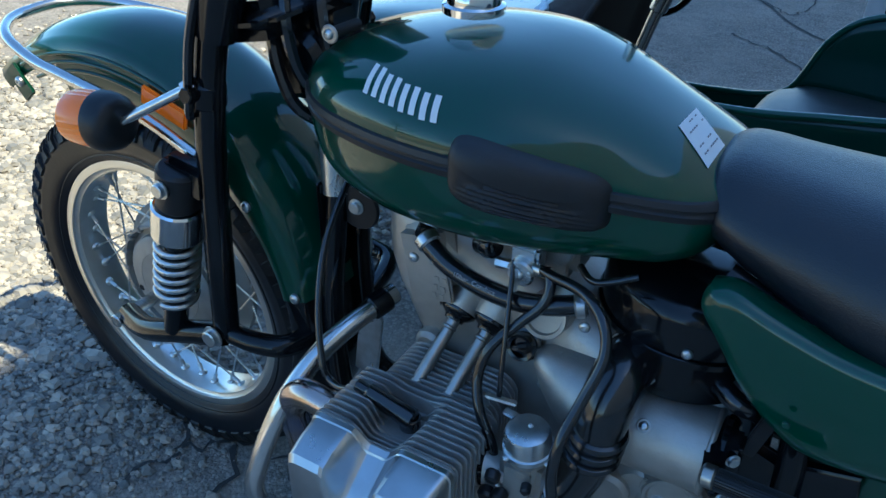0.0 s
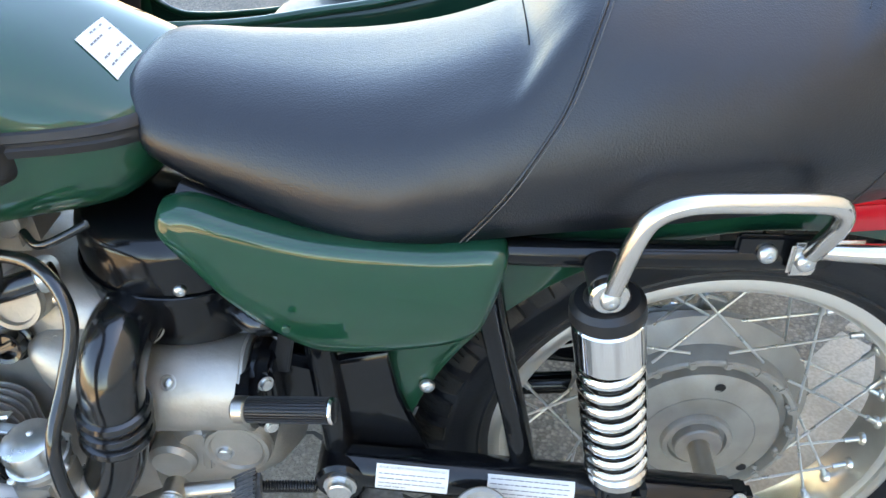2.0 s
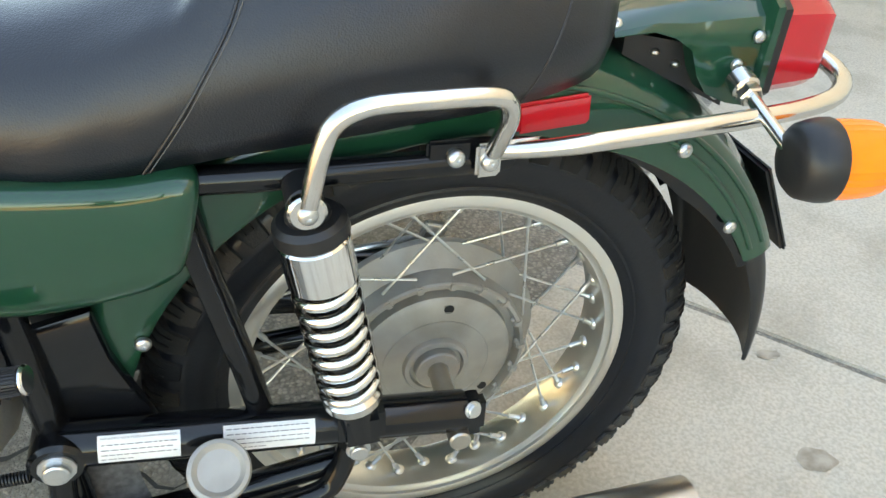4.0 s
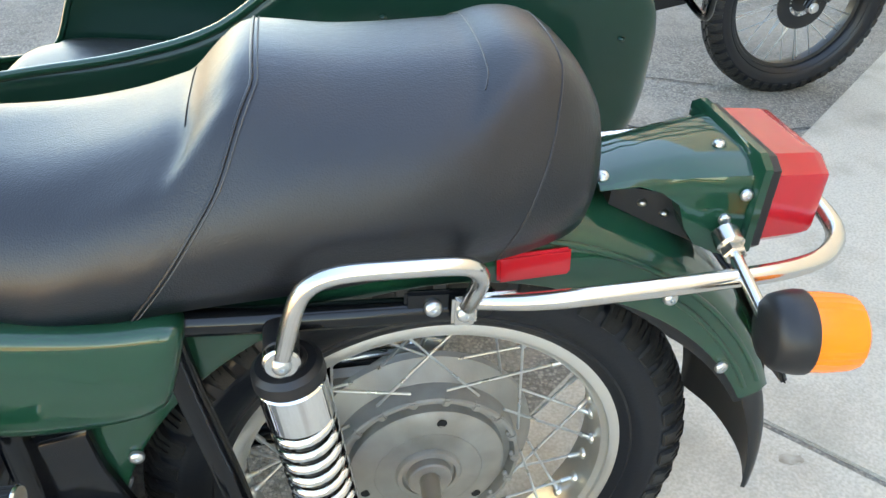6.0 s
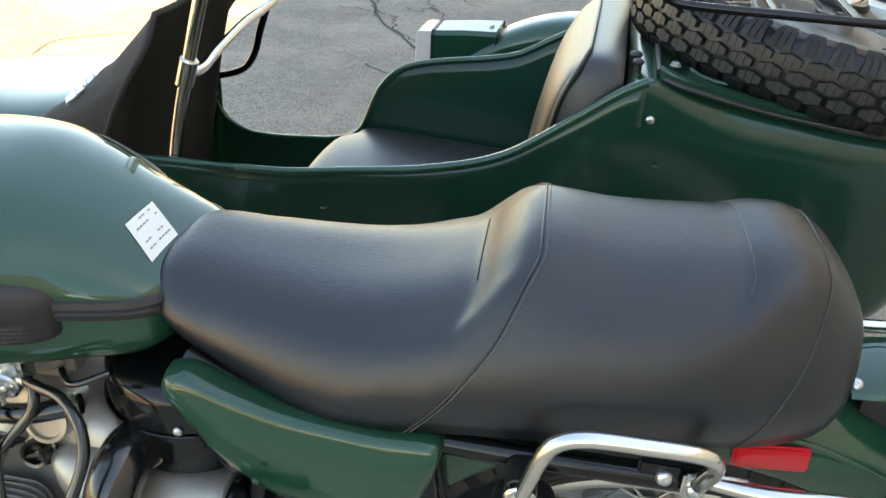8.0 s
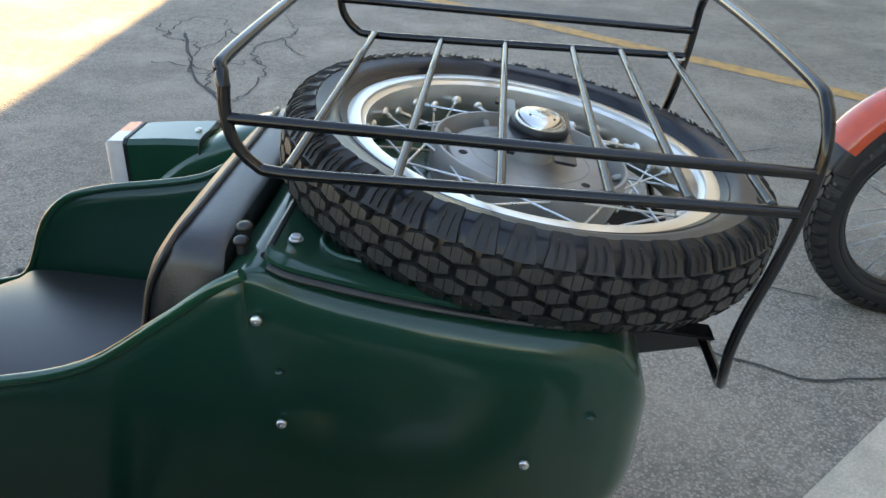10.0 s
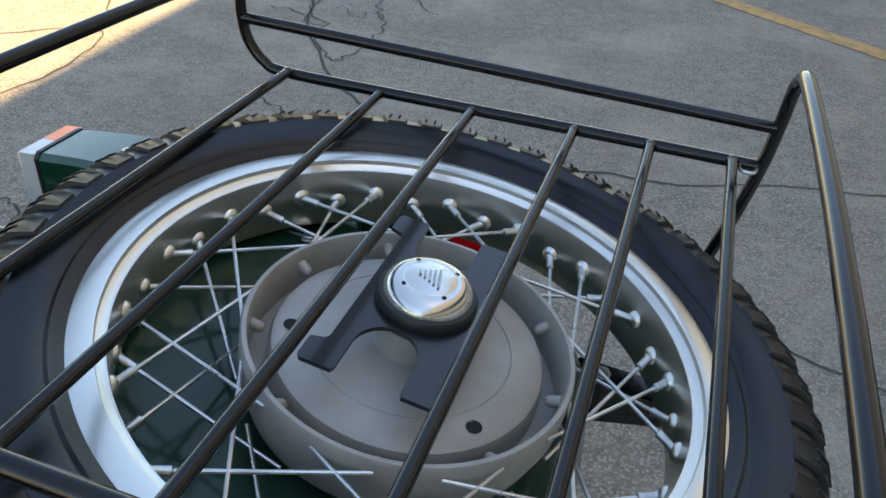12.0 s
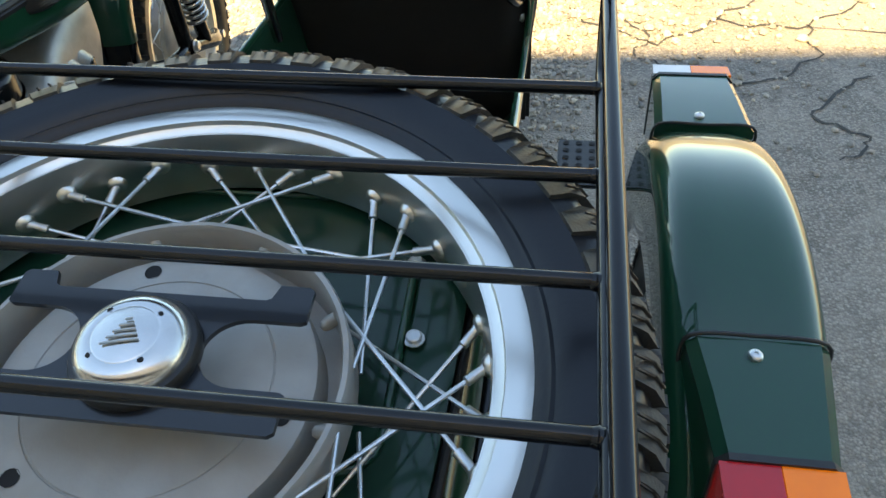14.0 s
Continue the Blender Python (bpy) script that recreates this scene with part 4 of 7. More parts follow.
# side covers
def side_cover(s):
    out = [(-0.530, 0.738), (-0.505, 0.742), (-0.462, 0.728), (-0.408, 0.714), (-0.350, 0.708), (-0.300, 0.706), (-0.255, 0.709), (-0.240, 0.700), (-0.246, 0.668), (-0.260, 0.622), (-0.277, 0.603), (-0.310, 0.590), (-0.352, 0.582), (-0.400, 0.578), (-0.430, 0.587), (-0.472, 0.626), (-0.510, 0.680), (-0.535, 0.717)]
    ring = [(q.x, q.z) for q in catmull([(x, 0, z) for x, z in out] + [(out[0][0], 0, out[0][1])], 5)][:-1]
    e0, e1 = Vector((-0.475, 0.697, 0)), Vector((-0.285, 0.655, 0))

    def inner(x, z):
        u = min(1, max(0, (Vector((x, z, 0)) - e0).dot(e1 - e0) / (e1 - e0).length_squared))
        return e0.lerp(e1, u)
    rings = []
    for sc, y in ((0.94, -0.108), (0.99, -0.112), (1.0, -0.120), (1.0, -0.128), (0.985, -0.136), (0.95, -0.1415), (0.88, -0.145), (0.75, -0.1475), (0.55, -0.149), (0.3, -0.150), (0.05, -0.1505)):
        ring2 = []
        for x, z in ring:
            q = inner(x, z)
            xx, zz = q.x + (x - q.x) * sc, q.y + (z - q.y) * sc
            ring2.append((xx, -s * (y - 0.006 - 0.05 * (xx + 0.39) + 0.10 * max(0, 0.66 - zz)), zz))
        rings.append(ring2)
    return loft(rings)


cover = part("side_cover", side_cover(-1), GREEN, bike, "green side cover below the seat", sharp=50)
for p in ((-0.432, -0.160, 0.632),):
    part("fastener", rod(p, Vector(p) + Vector((0, -0.004, 0)), 0.004, 12), GREEN, cover)

# frame
FR = BLACK
part("frame_rail", tube([(-0.52, -0.10, 0.735), (-0.40, -0.12, 0.70), (-0.24, -0.122, 0.686), (-0.10, -0.122, 0.680), (0.02, -0.12, 0.676)], 0.013, 10, 5), FR, bike)
part("frame_rail", tube([(-0.52, 0.10, 0.735), (-0.40, 0.12, 0.70), (-0.24, 0.122, 0.686), (-0.10, 0.122, 0.680), (0.02, 0.12, 0.676)], 0.013, 10, 5), FR, bike)
for s in (-1, 1):
    part("frame_stay", tube([(-0.262, s * 0.118, 0.690), (-0.250, s * 0.12, 0.60), (-0.226, s * 0.122, 0.47), (-0.214, s * 0.125, 0.39)], 0.015, 10, 5, flat=0.7), FR, bike)
    q = 1 if s < 0 else -0.05
    part("down_tube", tube([(-1.04, s * 0.04, 0.80), (-1.030, s * q * 0.055, 0.66), (-1.035, s * q * 0.075, 0.48), (-1.00, s * q * 0.10, 0.33), (-0.90, s * 0.12, 0.26), (-0.40, s * 0.12, 0.27), (-0.13, s * 0.11, 0.29)], 0.016, 12, 8), FR, bike)
    part("down_tube_sleeve", tube([(-1.0385, s * 0.0435 * (1 + q) / 2, 0.775), (-1.0340, s * 0.0500 * (1 + 2 * q) / 3, 0.715), (-1.0305, s * q * 0.0550, 0.662)], 0.0186, 14, 2), ZINC, bike, "bright sleeve on the frame tube")
    part("seat_post", tube([(-0.43, s * 0.10, 0.70), (-0.415, s * 0.12, 0.55), (-0.41, s * 0.125, 0.40), (-0.41, s * 0.12, 0.27)], 0.015, 10, 4), FR, bike)
for s in (-1, 1):
    plate_ = [(-0.420, 0.545), (-0.352, 0.560), (-0.345, 0.505), (-0.330, 0.455), (-0.318, 0.415), (-0.330, 0.395), (-0.425, 0.395)]
    part("frame_gusset", loft([[(-0.372 + (x + 0.372) * k, s * y, 0.475 + (z - 0.475) * k) for x, z in plate_] for y, k in ((0.107, 1.0), (0.116, 1.0), (0.119, 0.93))]), FR, bike, "black forged frame plate", sharp=30)
# Added plate: keeps the gap between the tubes dark and hides the mudguard.
part("gap_plate", rbox(0.006, 0.085, 0.30, 0.003), FR, bike, "black filler plate in the dark gap between the frame tubes", m=pose(-1.045, -0.035, 0.53, 0, 0, 0))
part("backbone", tube([(-1.07, 0, 0.86), (-0.8, 0, 0.76), (-0.5, 0, 0.72)], 0.022, 12, 4), FR, bike)
part("rail_plate", rbox(0.085, 0.008, 0.034, 0.003), FR, bike, m=pose(-0.006, -0.126, 0.686, 0, 2, 0))
bolt(bike, (-0.022, -0.131, 0.687), (0, -1, 0.2), 0.0085)
part("fender_stay", rbox(0.17, 0.05, 0.16, 0.02), SATIN_BLACK, bike, m=pose(-0.42, -0.03, 0.60, 0, 10, 0))
part("battery_box", rbox(0.14, 0.16, 0.17, 0.012), SATIN_BLACK, bike, m=pose(-0.36, 0.02, 0.58))

# swing arm and rear suspension
for s in (-1, 1):
    arm = part("swing_arm", tube([(-0.405, s * 0.135, 0.420), (-0.28, s * 0.137, 0.403), (-0.13, s * 0.14, 0.386), (0.0, s * 0.14, 0.368)], 0.0235, 14, 5), FR, bike, "black tubular swing arm")
    part("pivot", rod((-0.407, s * 0.105, 0.415), (-0.407, s * 0.160, 0.415), 0.027, 24), FR, arm)
    bolt(arm, (-0.407, s * 0.160, 0.415), (0, s, 0), 0.013, True, "pivot_nut")
    part("axle_clamp", rbox(0.05, 0.03, 0.055, 0.008), FR, arm, m=pose(0.000, s * 0.14, 0.362))
    bolt(arm, (0.006, s * 0.156, 0.384), (0.2, s, 0.4), 0.0075, True)
    part("axle_end", rod((0.0, s * 0.03, 0.337), (-0.010, s * 0.170, 0.350), 0.0125, 20), DULL, arm)

    t0, t1 = Vector((-0.160, s * 0.158, 0.680)), Vector((-0.118, s * 0.152, 0.385))
    d = (t1 - t0).normalized()
    shock = part("rear_shock", rod(t0 + d * 0.02, t1, 0.019, 18), BLACK, bike, "chrome rear shock absorber with bright coil spring")
    part("top_eye", Geo().add(rod((t0.x, s * 0.135, t0.z), (t0.x, s * 0.172, t0.z), 0.016, 20)).add(rod(t0 + d * 0.012, t0 + d * 0.026, 0.020, 24)).add(rod(t0 + d * 0.018, t0 + d * 0.040, 0.0325, 32, r2=0.0335)), PLASTIC, shock, "black rubber top mount")
    part("canister", rod(t0 + d * 0.038, t0 + d * 0.087, 0.0322, 40, c=0.08), CHROME, shock, "chrome spring shroud")
    m, pts = between(t0, t1), []
    for i in range(8 * 20 + 1):
        a = 2 * math.pi * i / 20
        pts.append(m @ Vector((0.0270 * math.cos(a), 0.0270 * math.sin(a), 0.087 + 0.148 * i / 160)))
    part("spring", tube(pts, 0.0055, 8, 1), CHROME, shock, "bright coil spring", sharp=80)
    part("lower_seat", rod(t0 + d * 0.234, t0 + d * 0.252, 0.031, 24), STEEL, shock)
    part("lower_eye", Geo().add(rod(t0 + d * 0.255, t0 + d * 0.30, 0.022, 18)).add(rbox(0.05, 0.04, 0.05, 0.008), Matrix.Translation(t1 + Vector((0, 0, 0.012)))), BLACK, shock)
    bolt(shock, (t1.x - 0.005, s * 0.165, t1.z - 0.018), (0, s, 0), 0.010, True)



def on_arm(u, w, lift):
    """A point on the swing arm's skin: u along it from the front, w round it from level upwards, in degrees."""
    p = Vector((-0.405, -0.135, 0.420)).lerp(Vector((-0.13, -0.14, 0.386)), u / 0.275)
    a = radians(w)
    return (p.x + 0.12 * (0.0235 + lift) * math.sin(a), p.y - (0.0235 + lift) * math.cos(a), p.z + (0.0235 + lift) * math.sin(a))


def wrapped(u0, u1, w0, w1, lift, n=8):
    v = [on_arm(u0 + (u1 - u0) * i / n, w0 + (w1 - w0) * j / n, lift) for i in range(n + 1) for j in range(n + 1)]
    return v, [(i * (n + 1) + j, (i + 1) * (n + 1) + j, (i + 1) * (n + 1) + j + 1, i * (n + 1) + j + 1) for i in range(n) for j in range(n)]


for x0, x1 in ((0.034, 0.108), (0.148, 0.238)):
    lab = part("label", wrapped(x0, x1, -12, 58, 0.0006), WHITE, bike, "small white printed label on the swing arm", sharp=80)
    g = Geo()
    rng = random.Random(int(x0 * 1000))
    for r in range(5):
        xx = x0 + 0.003
        while xx < x1 - 0.005:
            ww = rng.uniform(0.003, 0.008)
            if xx + ww > (x1 - 0.002 if r < 4 else (x0 + x1) / 2):
                break
            if r or x0 > 0.1:
                g.add(wrapped(xx, xx + ww, 46.6 - 12 * r, 49 - 12 * r, 0.0011, 2))
            xx += ww + 0.0014
    part("print", g, INK, lab, sharp=80)
    if x0 < 0.1:
        txt = bpy.data.curves.new("title", "FONT")
        txt.body, txt.size, txt.align_x = "MOTORCYCLE NOISE EMISSION CONTROL INFORMATION", 0.0026, "CENTER"
        txt.materials.append(INK)
        ob = new("title", txt)
        ob.parent = lab
        o = Vector(on_arm((x0 + x1) / 2, 48, 0.0012))
        ax = (Vector(on_arm(x1, 48, 0)) - Vector(on_arm(x0, 48, 0))).normalized()
        up = (Vector(on_arm(x0, 54, 0)) - Vector(on_arm(x0, 46, 0)))
        up = (up - ax * up.dot(ax)).normalized()
        nz = ax.cross(up)
        ob.matrix_basis = Matrix(((ax.x, up.x, nz.x, o.x), (ax.y, up.y, nz.y, o.y), (ax.z, up.z, nz.z, o.z), (0, 0, 0, 1)))

# chrome grab rail and rear bumper tube
grab = [(-0.160, -0.176, 0.678), (-0.156, -0.178, 0.695), (-0.146, -0.18, 0.735), (-0.134, -0.18, 0.757), (-0.108, -0.18, 0.768), (-0.06, -0.18, 0.769), (-0.014, -0.18, 0.768), (0.003, -0.177, 0.761), (0.011, -0.168, 0.742), (0.009, -0.156, 0.716), (0.007, -0.147, 0.699)]
rail = part("grab_rail", tube(grab, 0.0083, 14, 5, flat=1.0), STEEL, bike, "polished steel grab rail bent over the shock")
part("rail_end", rod((-0.160, -0.166, 0.678), (-0.160, -0.181, 0.678), 0.0165, 22), STEEL, rail)
part("rail_end", rbox(0.024, 0.007, 0.034, 0.004), STEEL, rail, m=pose(0.006, -0.138, 0.686))
bolt(rail, (-0.160, -0.180, 0.678), (0, -1, 0), 0.0085)
bolt(rail, (0.006, -0.1415, 0.686), (0, -1, 0.2), 0.0085)
bump = [(0.012, -0.130, 0.690), (0.06, -0.142, 0.694), (0.118, -0.148, 0.699), (0.234, -0.15, 0.706), (0.32, -0.148, 0.712), (0.372, -0.13, 0.715), (0.404, -0.085, 0.717), (0.412, 0.0, 0.718), (0.404, 0.085, 0.717), (0.372, 0.13, 0.715), (0.32, 0.148, 0.712), (0.118, 0.148, 0.699), (0.012, 0.13, 0.69)]
part("bumper_tube", tube(bump, 0.0095, 14, 6, radii=[0.0075, 0.0095, 0.0095, 0.0095, 0.0095, 0.0095, 0.0095, 0.0075]), STEEL, bike, "polished steel tube round the tail")
part("tube_lug", rbox(0.055, 0.006, 0.020, 0.003), STEEL, bike, m=pose(0.03, -0.134, 0.692))

# tail lamp
TAILBOX = ((0.150, 0.048, 0.762, 0.770), (0.19, 0.051, 0.766, 0.780), (0.212, 0.055, 0.760, 0.785), (0.230, 0.059, 0.748, 0.788), (0.240, 0.061, 0.722, 0.790), (0.252, 0.064, 0.704, 0.791), (0.275, 0.069, 0.694, 0.794), (0.300, 0.073, 0.690, 0.796))


def tail_section(x, w, zb, zt):
    h = zt - zb
    d = (min(0.030, 0.90 * h), min(0.014, 0.45 * h), min(0.004, 0.15 * h))
    half = [(-1, zb), (-1, zt - d[0]), (-0.93, zt - d[1]), (-0.75, zt - d[2]), (-0.5, zt)]
    return [(x, q * w, z) for q, z in half] + [(x, -q * w, z) for q, z in reversed(half)]


lampb = Geo().add(loft([tail_section(*row) for row in TAILBOX]))
tail = part("tail_lamp_bracket", lampb, GREEN, bike, "green sheet bracket holding the tail lamp", m=Matrix.Translation((0, -0.020, 0)), sharp=30)


# Added wedge: the dark of the hollow above the mudguard, as black plastic.
part("gap_wedge", loft([[(x, q * 0.040, z) for q, z in ((-1, zb), (-1, zt), (1, zt), (1, zb))] for x, zb, zt in ((0.165, 0.742, 0.764), (0.22, 0.712, 0.752), (0.265, 0.690, 0.740), (0.292, 0.676, 0.715))]), PLASTIC, tail, "black filler wedge in the dark hollow under the bracket", sharp=30)
for p in ((0.200, -0.0405, 0.742), (0.226, -0.0405, 0.728)):
    part("connector", ball(p, 0.0055, 10, 0.7), DULL, tail)


def octo(x, w, zb, zt, c):
    return [(x, -w, zb + c), (x, -w, zt - c), (x, -w + c * 1.6, zt), (x, w - c * 1.6, zt), (x, w, zt - c), (x, w, zb + c), (x, w - c, zb), (x, -w + c, zb)]


part("flange", loft([octo(0.296, 0.0776, 0.694, 0.801, 0.010), octo(0.298, 0.0805, 0.691, 0.804, 0.010), octo(0.306, 0.0805, 0.691, 0.804, 0.010), octo(0.308, 0.0786, 0.693, 0.802, 0.010)]), GREEN, tail, sharp=30)
part("gasket", loft([octo(0.308, 0.0766, 0.696, 0.799, 0.009), octo(0.318, 0.0766, 0.696, 0.799, 0.009)]), PLASTIC, tail, "black rubber gasket", sharp=30)
part("lens", loft([octo(0.318, 0.0747, 0.699, 0.797, 0.013), octo(0.362, 0.0727, 0.701, 0.795, 0.013), octo(0.372, 0.0712, 0.7025, 0.7935, 0.0125), octo(0.378, 0.0675, 0.706, 0.790, 0.012), octo(0.380, 0.0620, 0.711, 0.785, 0.011)]), REDLENS, tail, "red tail lamp lens", sharp=30)
for p, d in (((0.277, -0.026, 0.7945), (0, 0, 1)), ((0.290, -0.073, 0.764), (0, -1, 0)), ((0.276, -0.069, 0.735), (0, -1, 0)), ((0.288, -0.072, 0.714), (0, -1, 0)), ((0.156, -0.034, 0.770), (-0.2, -0.7, 1)), ((0.156, 0.047, 0.768), (-0.2, 0.7, 1))):
    bolt(tail, p, d, 0.0065)
part("plate_bracket", rbox(0.008, 0.15, 0.14, 0.004), PLASTIC, bike, "black number plate bracket", m=pose(0.402, 0.0, 0.535, 0, -27, 0))


def indicator(name, p, face, arm_from, label):
    """A round black indicator on a thin stalk; its lens looks along face."""
    p, face = Vector(p), Vector(face).normalized()
    m = between(p, p + face)
    ind = part(name, lathe([(0.0001, -0.030), (0.018, -0.0295), (0.028, -0.027), (0.034, -0.021), (0.0365, -0.012), (0.0377, -0.005), (0.038, -0.001), (0.038, 0.004), (0.0365, 0.005), (0.0001, 0.005)], 36), PLASTIC, bike, label, m=m)
    prof = [(0.0355, 0.004), (0.0360, 0.022), (0.0345, 0.042), (0.0325, 0.049), (0.027, 0.0535), (0.016, 0.0555), (0.0001, 0.056)]
    v, f = lathe(prof, 64)
    v = [((x * (1 + 0.014 * math.cos(30 * math.atan2(y, x)))), (y * (1 + 0.014 * math.cos(30 * math.atan2(y, x)))), z) for x, y, z in v]
    part("lens", (v, f), AMBER, ind, "ribbed amber lens", sharp=30)
    a, b = Vector(arm_from), p - face * 0.022
    part("stalk", Geo().add(rod(a, a + (b - a) * 0.98, 0.0065, 12)).add(rod(a - (b - a) * 0.02, a + (b - a) * 0.14, 0.012, 6)), STEEL, bike, "steel indicator stalk")
    return ind


indicator("rear_indicator", (0.286, -0.222, 0.700), (1, -0.16, 0.0), (0.272, -0.118, 0.722), "black round indicator with amber lens at the tail")
part("stalk_mount", rod((0.272, -0.100, 0.728), (0.272, -0.120, 0.722), 0.014, 18), STEEL, bike)
indicator("front_indicator", (-1.264, -0.208, 0.768), (-1, -0.10, -0.06), (-1.140, -0.165, 0.826), "black round indicator with amber lens beside the fork")

# leading-link front fork
for s in (-1, 1):
    leg = part("fork_leg", tube([(-1.085, s * 0.145, 0.99), (-1.115, s * 0.148, 0.90), (-1.142, s * 0.15, 0.78), (-1.165, s * 0.15, 0.60), (-1.180, s * 0.15, 0.43)], 0.0195, 16, 5), FR, bike, "black upright fork tube")
    part("brake_line", tube([(-1.10, s * 0.17, 0.96), (-1.128, s * 0.176, 0.88), (-1.146, s * 0.176, 0.80), (-1.150, s * 0.172, 0.785)], 0.006, 8, 5), HOSE, leg)
    part("shock_bracket", rbox(0.075, 0.030, 0.05, 0.008), FR, leg, m=pose(-1.188, s * 0.158, 0.688, 0, 8, 0))
    part("stalk_clamp", Geo().add(rod((-1.143, s * 0.15, 0.795), (-1.138, s * 0.15, 0.828), 0.024, 18)).add(rod((-1.14, s * 0.155, 0.815), (-1.135, s * 0.19, 0.82), 0.010, 6)), FR, leg)
    t0, t1 = Vector((-1.203, s * 0.165, 0.682)), Vector((-1.275, s * 0.165, 0.405))
    d = (t1 - t0).normalized()
    shock = part("front_shock", rod(t0, t1, 0.018, 16), FR, bike, "small front shock absorber with bright coil spring")
    part("canister", rod(t0 + d * 0.040, t0 + d * 0.092, 0.036, 36, c=0.08), CHROME, shock, "bright spring shroud")
    part("top_eye", Geo().add(rod(t0 - d * 0.022, t0 + d * 0.042, 0.030, 24)).add(rod((t0.x, s * 0.15, t0.z), (t0.x, s * 0.197, t0.z), 0.013, 16)), PLASTIC, shock)
    bolt(shock, (t0.x, s * 0.196, t0.z), (0, s, 0), 0.010, True)
    m, pts = between(t0, t1), []
    for i in range(7 * 18 + 1):
        a = 2 * math.pi * i / 18
        pts.append(m @ Vector((0.029 * math.cos(a), 0.029 * math.sin(a), 0.094 + 0.118 * i / 126)))
    part("spring", tube(pts, 0.005, 8, 1), ZINC, shock, "bright coil spring", sharp=80)
    link = part("leading_link", tube([(-1.180, s * 0.155, 0.428), (-1.27, s * 0.16, 0.400), (-1.36, s * 0.155, 0.365), (-1.45, s * 0.12, 0.337)], 0.019, 12, 5), FR, bike, "black leading link arm")
    bolt(link, (-1.186, s * 0.172, 0.432), (0, s, 0), 0.013, True)
    part("axle_end", rod((-1.45, s * 0.03, 0.335), (-1.45, s * 0.15, 0.338), 0.012, 16), STEEL, link)
    part("fork_cover", tube([(-1.072, s * 0.145, 1.01), (-1.092, s * 0.146, 0.95), (-1.113, s * 0.148, 0.885)], 0.036, 18, 4, radii=[0.032, 0.03, 0.025]), BLACK, bike, "black fork shroud")
part("fork_loop", tube([(-1.178, -0.15, 0.43), (-1.12, -0.148, 0.43), (-1.075, -0.12, 0.43), (-1.055, 0, 0.43), (-1.075, 0.12, 0.43), (-1.12, 0.148, 0.43), (-1.178, 0.15, 0.43)], 0.0165, 12, 6), FR, bike, "black tube loop behind the front wheel")
part("lower_yoke", rbox(0.09, 0.30, 0.045, 0.02, 3), FR, bike, m=pose(-1.08, 0, 0.90, 0, -12, 0))
part("steering_head", rod((-1.085, 0, 0.80), (-1.03, 0, 1.0), 0.036, 24), FR, bike)
part("horn", Geo().add(rod((-1.06, -0.055, 0.84), (-1.06, -0.085, 0.84), 0.045, 30, c=0.4)).add(rbox(0.06, 0.08, 0.10, 0.02, 3), pose(-1.05, -0.03, 0.87)), BLACK, bike)
part("tank_mount", Geo().add(rod((-0.992, -0.04, 0.889), (-0.992, -0.094, 0.891), 0.007, 18)), DARK, bike)
part("bolt_tab", rod((-0.992, -0.092, 0.891), (-0.992, -0.0955, 0.891), 0.011, 20), CAST, bike)
bolt(bike, (-0.992, -0.095, 0.891), (0, -1, 0.1), 0.006)
for k, pts in enumerate([[(-1.07, -0.07, 0.96), (-1.05, -0.10, 0.90), (-1.04, -0.09, 0.83), (-1.00, -0.07, 0.79)], [(-1.09, -0.04, 0.95), (-1.08, -0.09, 0.88), (-1.05, -0.10, 0.80), (-1.02, -0.06, 0.76)], [(-1.05, 0.0, 0.97), (-1.03, -0.06, 0.92), (-1.01, -0.07, 0.84)]]):
    part("wiring_loom", tube(pts, 0.008, 8, 6), HOSE, bike)


# ---- engine and running gear (all parts of the motorcycle) ----
def engine():
    case = Geo()
    rings = []
    for x, w, zt, zb in ((-0.936, 0.06, 0.672, 0.625), (-0.928, 0.078, 0.690, 0.600), (-0.912, 0.088, 0.70, 0.568), (-0.895, 0.090, 0.70, 0.532), (-0.878, 0.089, 0.70, 0.490), (-0.862, 0.088, 0.70, 0.44), (-0.845, 0.088, 0.70, 0.37), (-0.825, 0.088, 0.69, 0.29), (-0.76, 0.088, 0.665, 0.28), (-0.715, 0.095, 0.638, 0.28), (-0.655, 0.108, 0.618, 0.28), (-0.62, 0.118, 0.60, 0.29)):
        ring = []
        for j in range(36):
            a = 2 * math.pi * j / 36
            c, s = math.cos(a), math.sin(a)
            ring.append((x, w * math.copysign(abs(c) ** 0.4, c), (zt + zb) / 2 + (zt - zb) / 2 * math.copysign(abs(s) ** 0.4, s)))
        rings.append(ring)
    case.add(loft(rings))
    return case


block = part("crankcase", engine(), CAST, bike, "cast aluminium crankcase with oil grime", sharp=40)
part("timing_cover", Geo().add(rbox(0.026, 0.13, 0.070, 0.012, 3), pose(-0.926, -0.005, 0.655)).add(rbox(0.085, 0.05, 0.14, 0.022, 3), pose(-0.868, -0.080, 0.622, 0, -10, 0)).add(rod((-0.860, -0.06, 0.505), (-0.860, -0.106, 0.505), 0.020, 20, c=0.3)), CAST, block)
part("cast_pad", rbox(0.027, 0.006, 0.056, 0.003), CAST, block, "cast raised pad on the crankcase", m=pose(-0.836, -0.108, 0.616, 0, -10, 0))
g = Geo()
for c in range(2):
    for r in range(4):
        g.add(rbox(0.007, 0.002, 0.0085, 0.001), pose(-0.842 + 0.0105 * c + 0.0018 * (1.5 - r), -0.1115, 0.634 - 0.0122 * r, 0, -10, 0))
part("cast_marks", g, CAST, block)
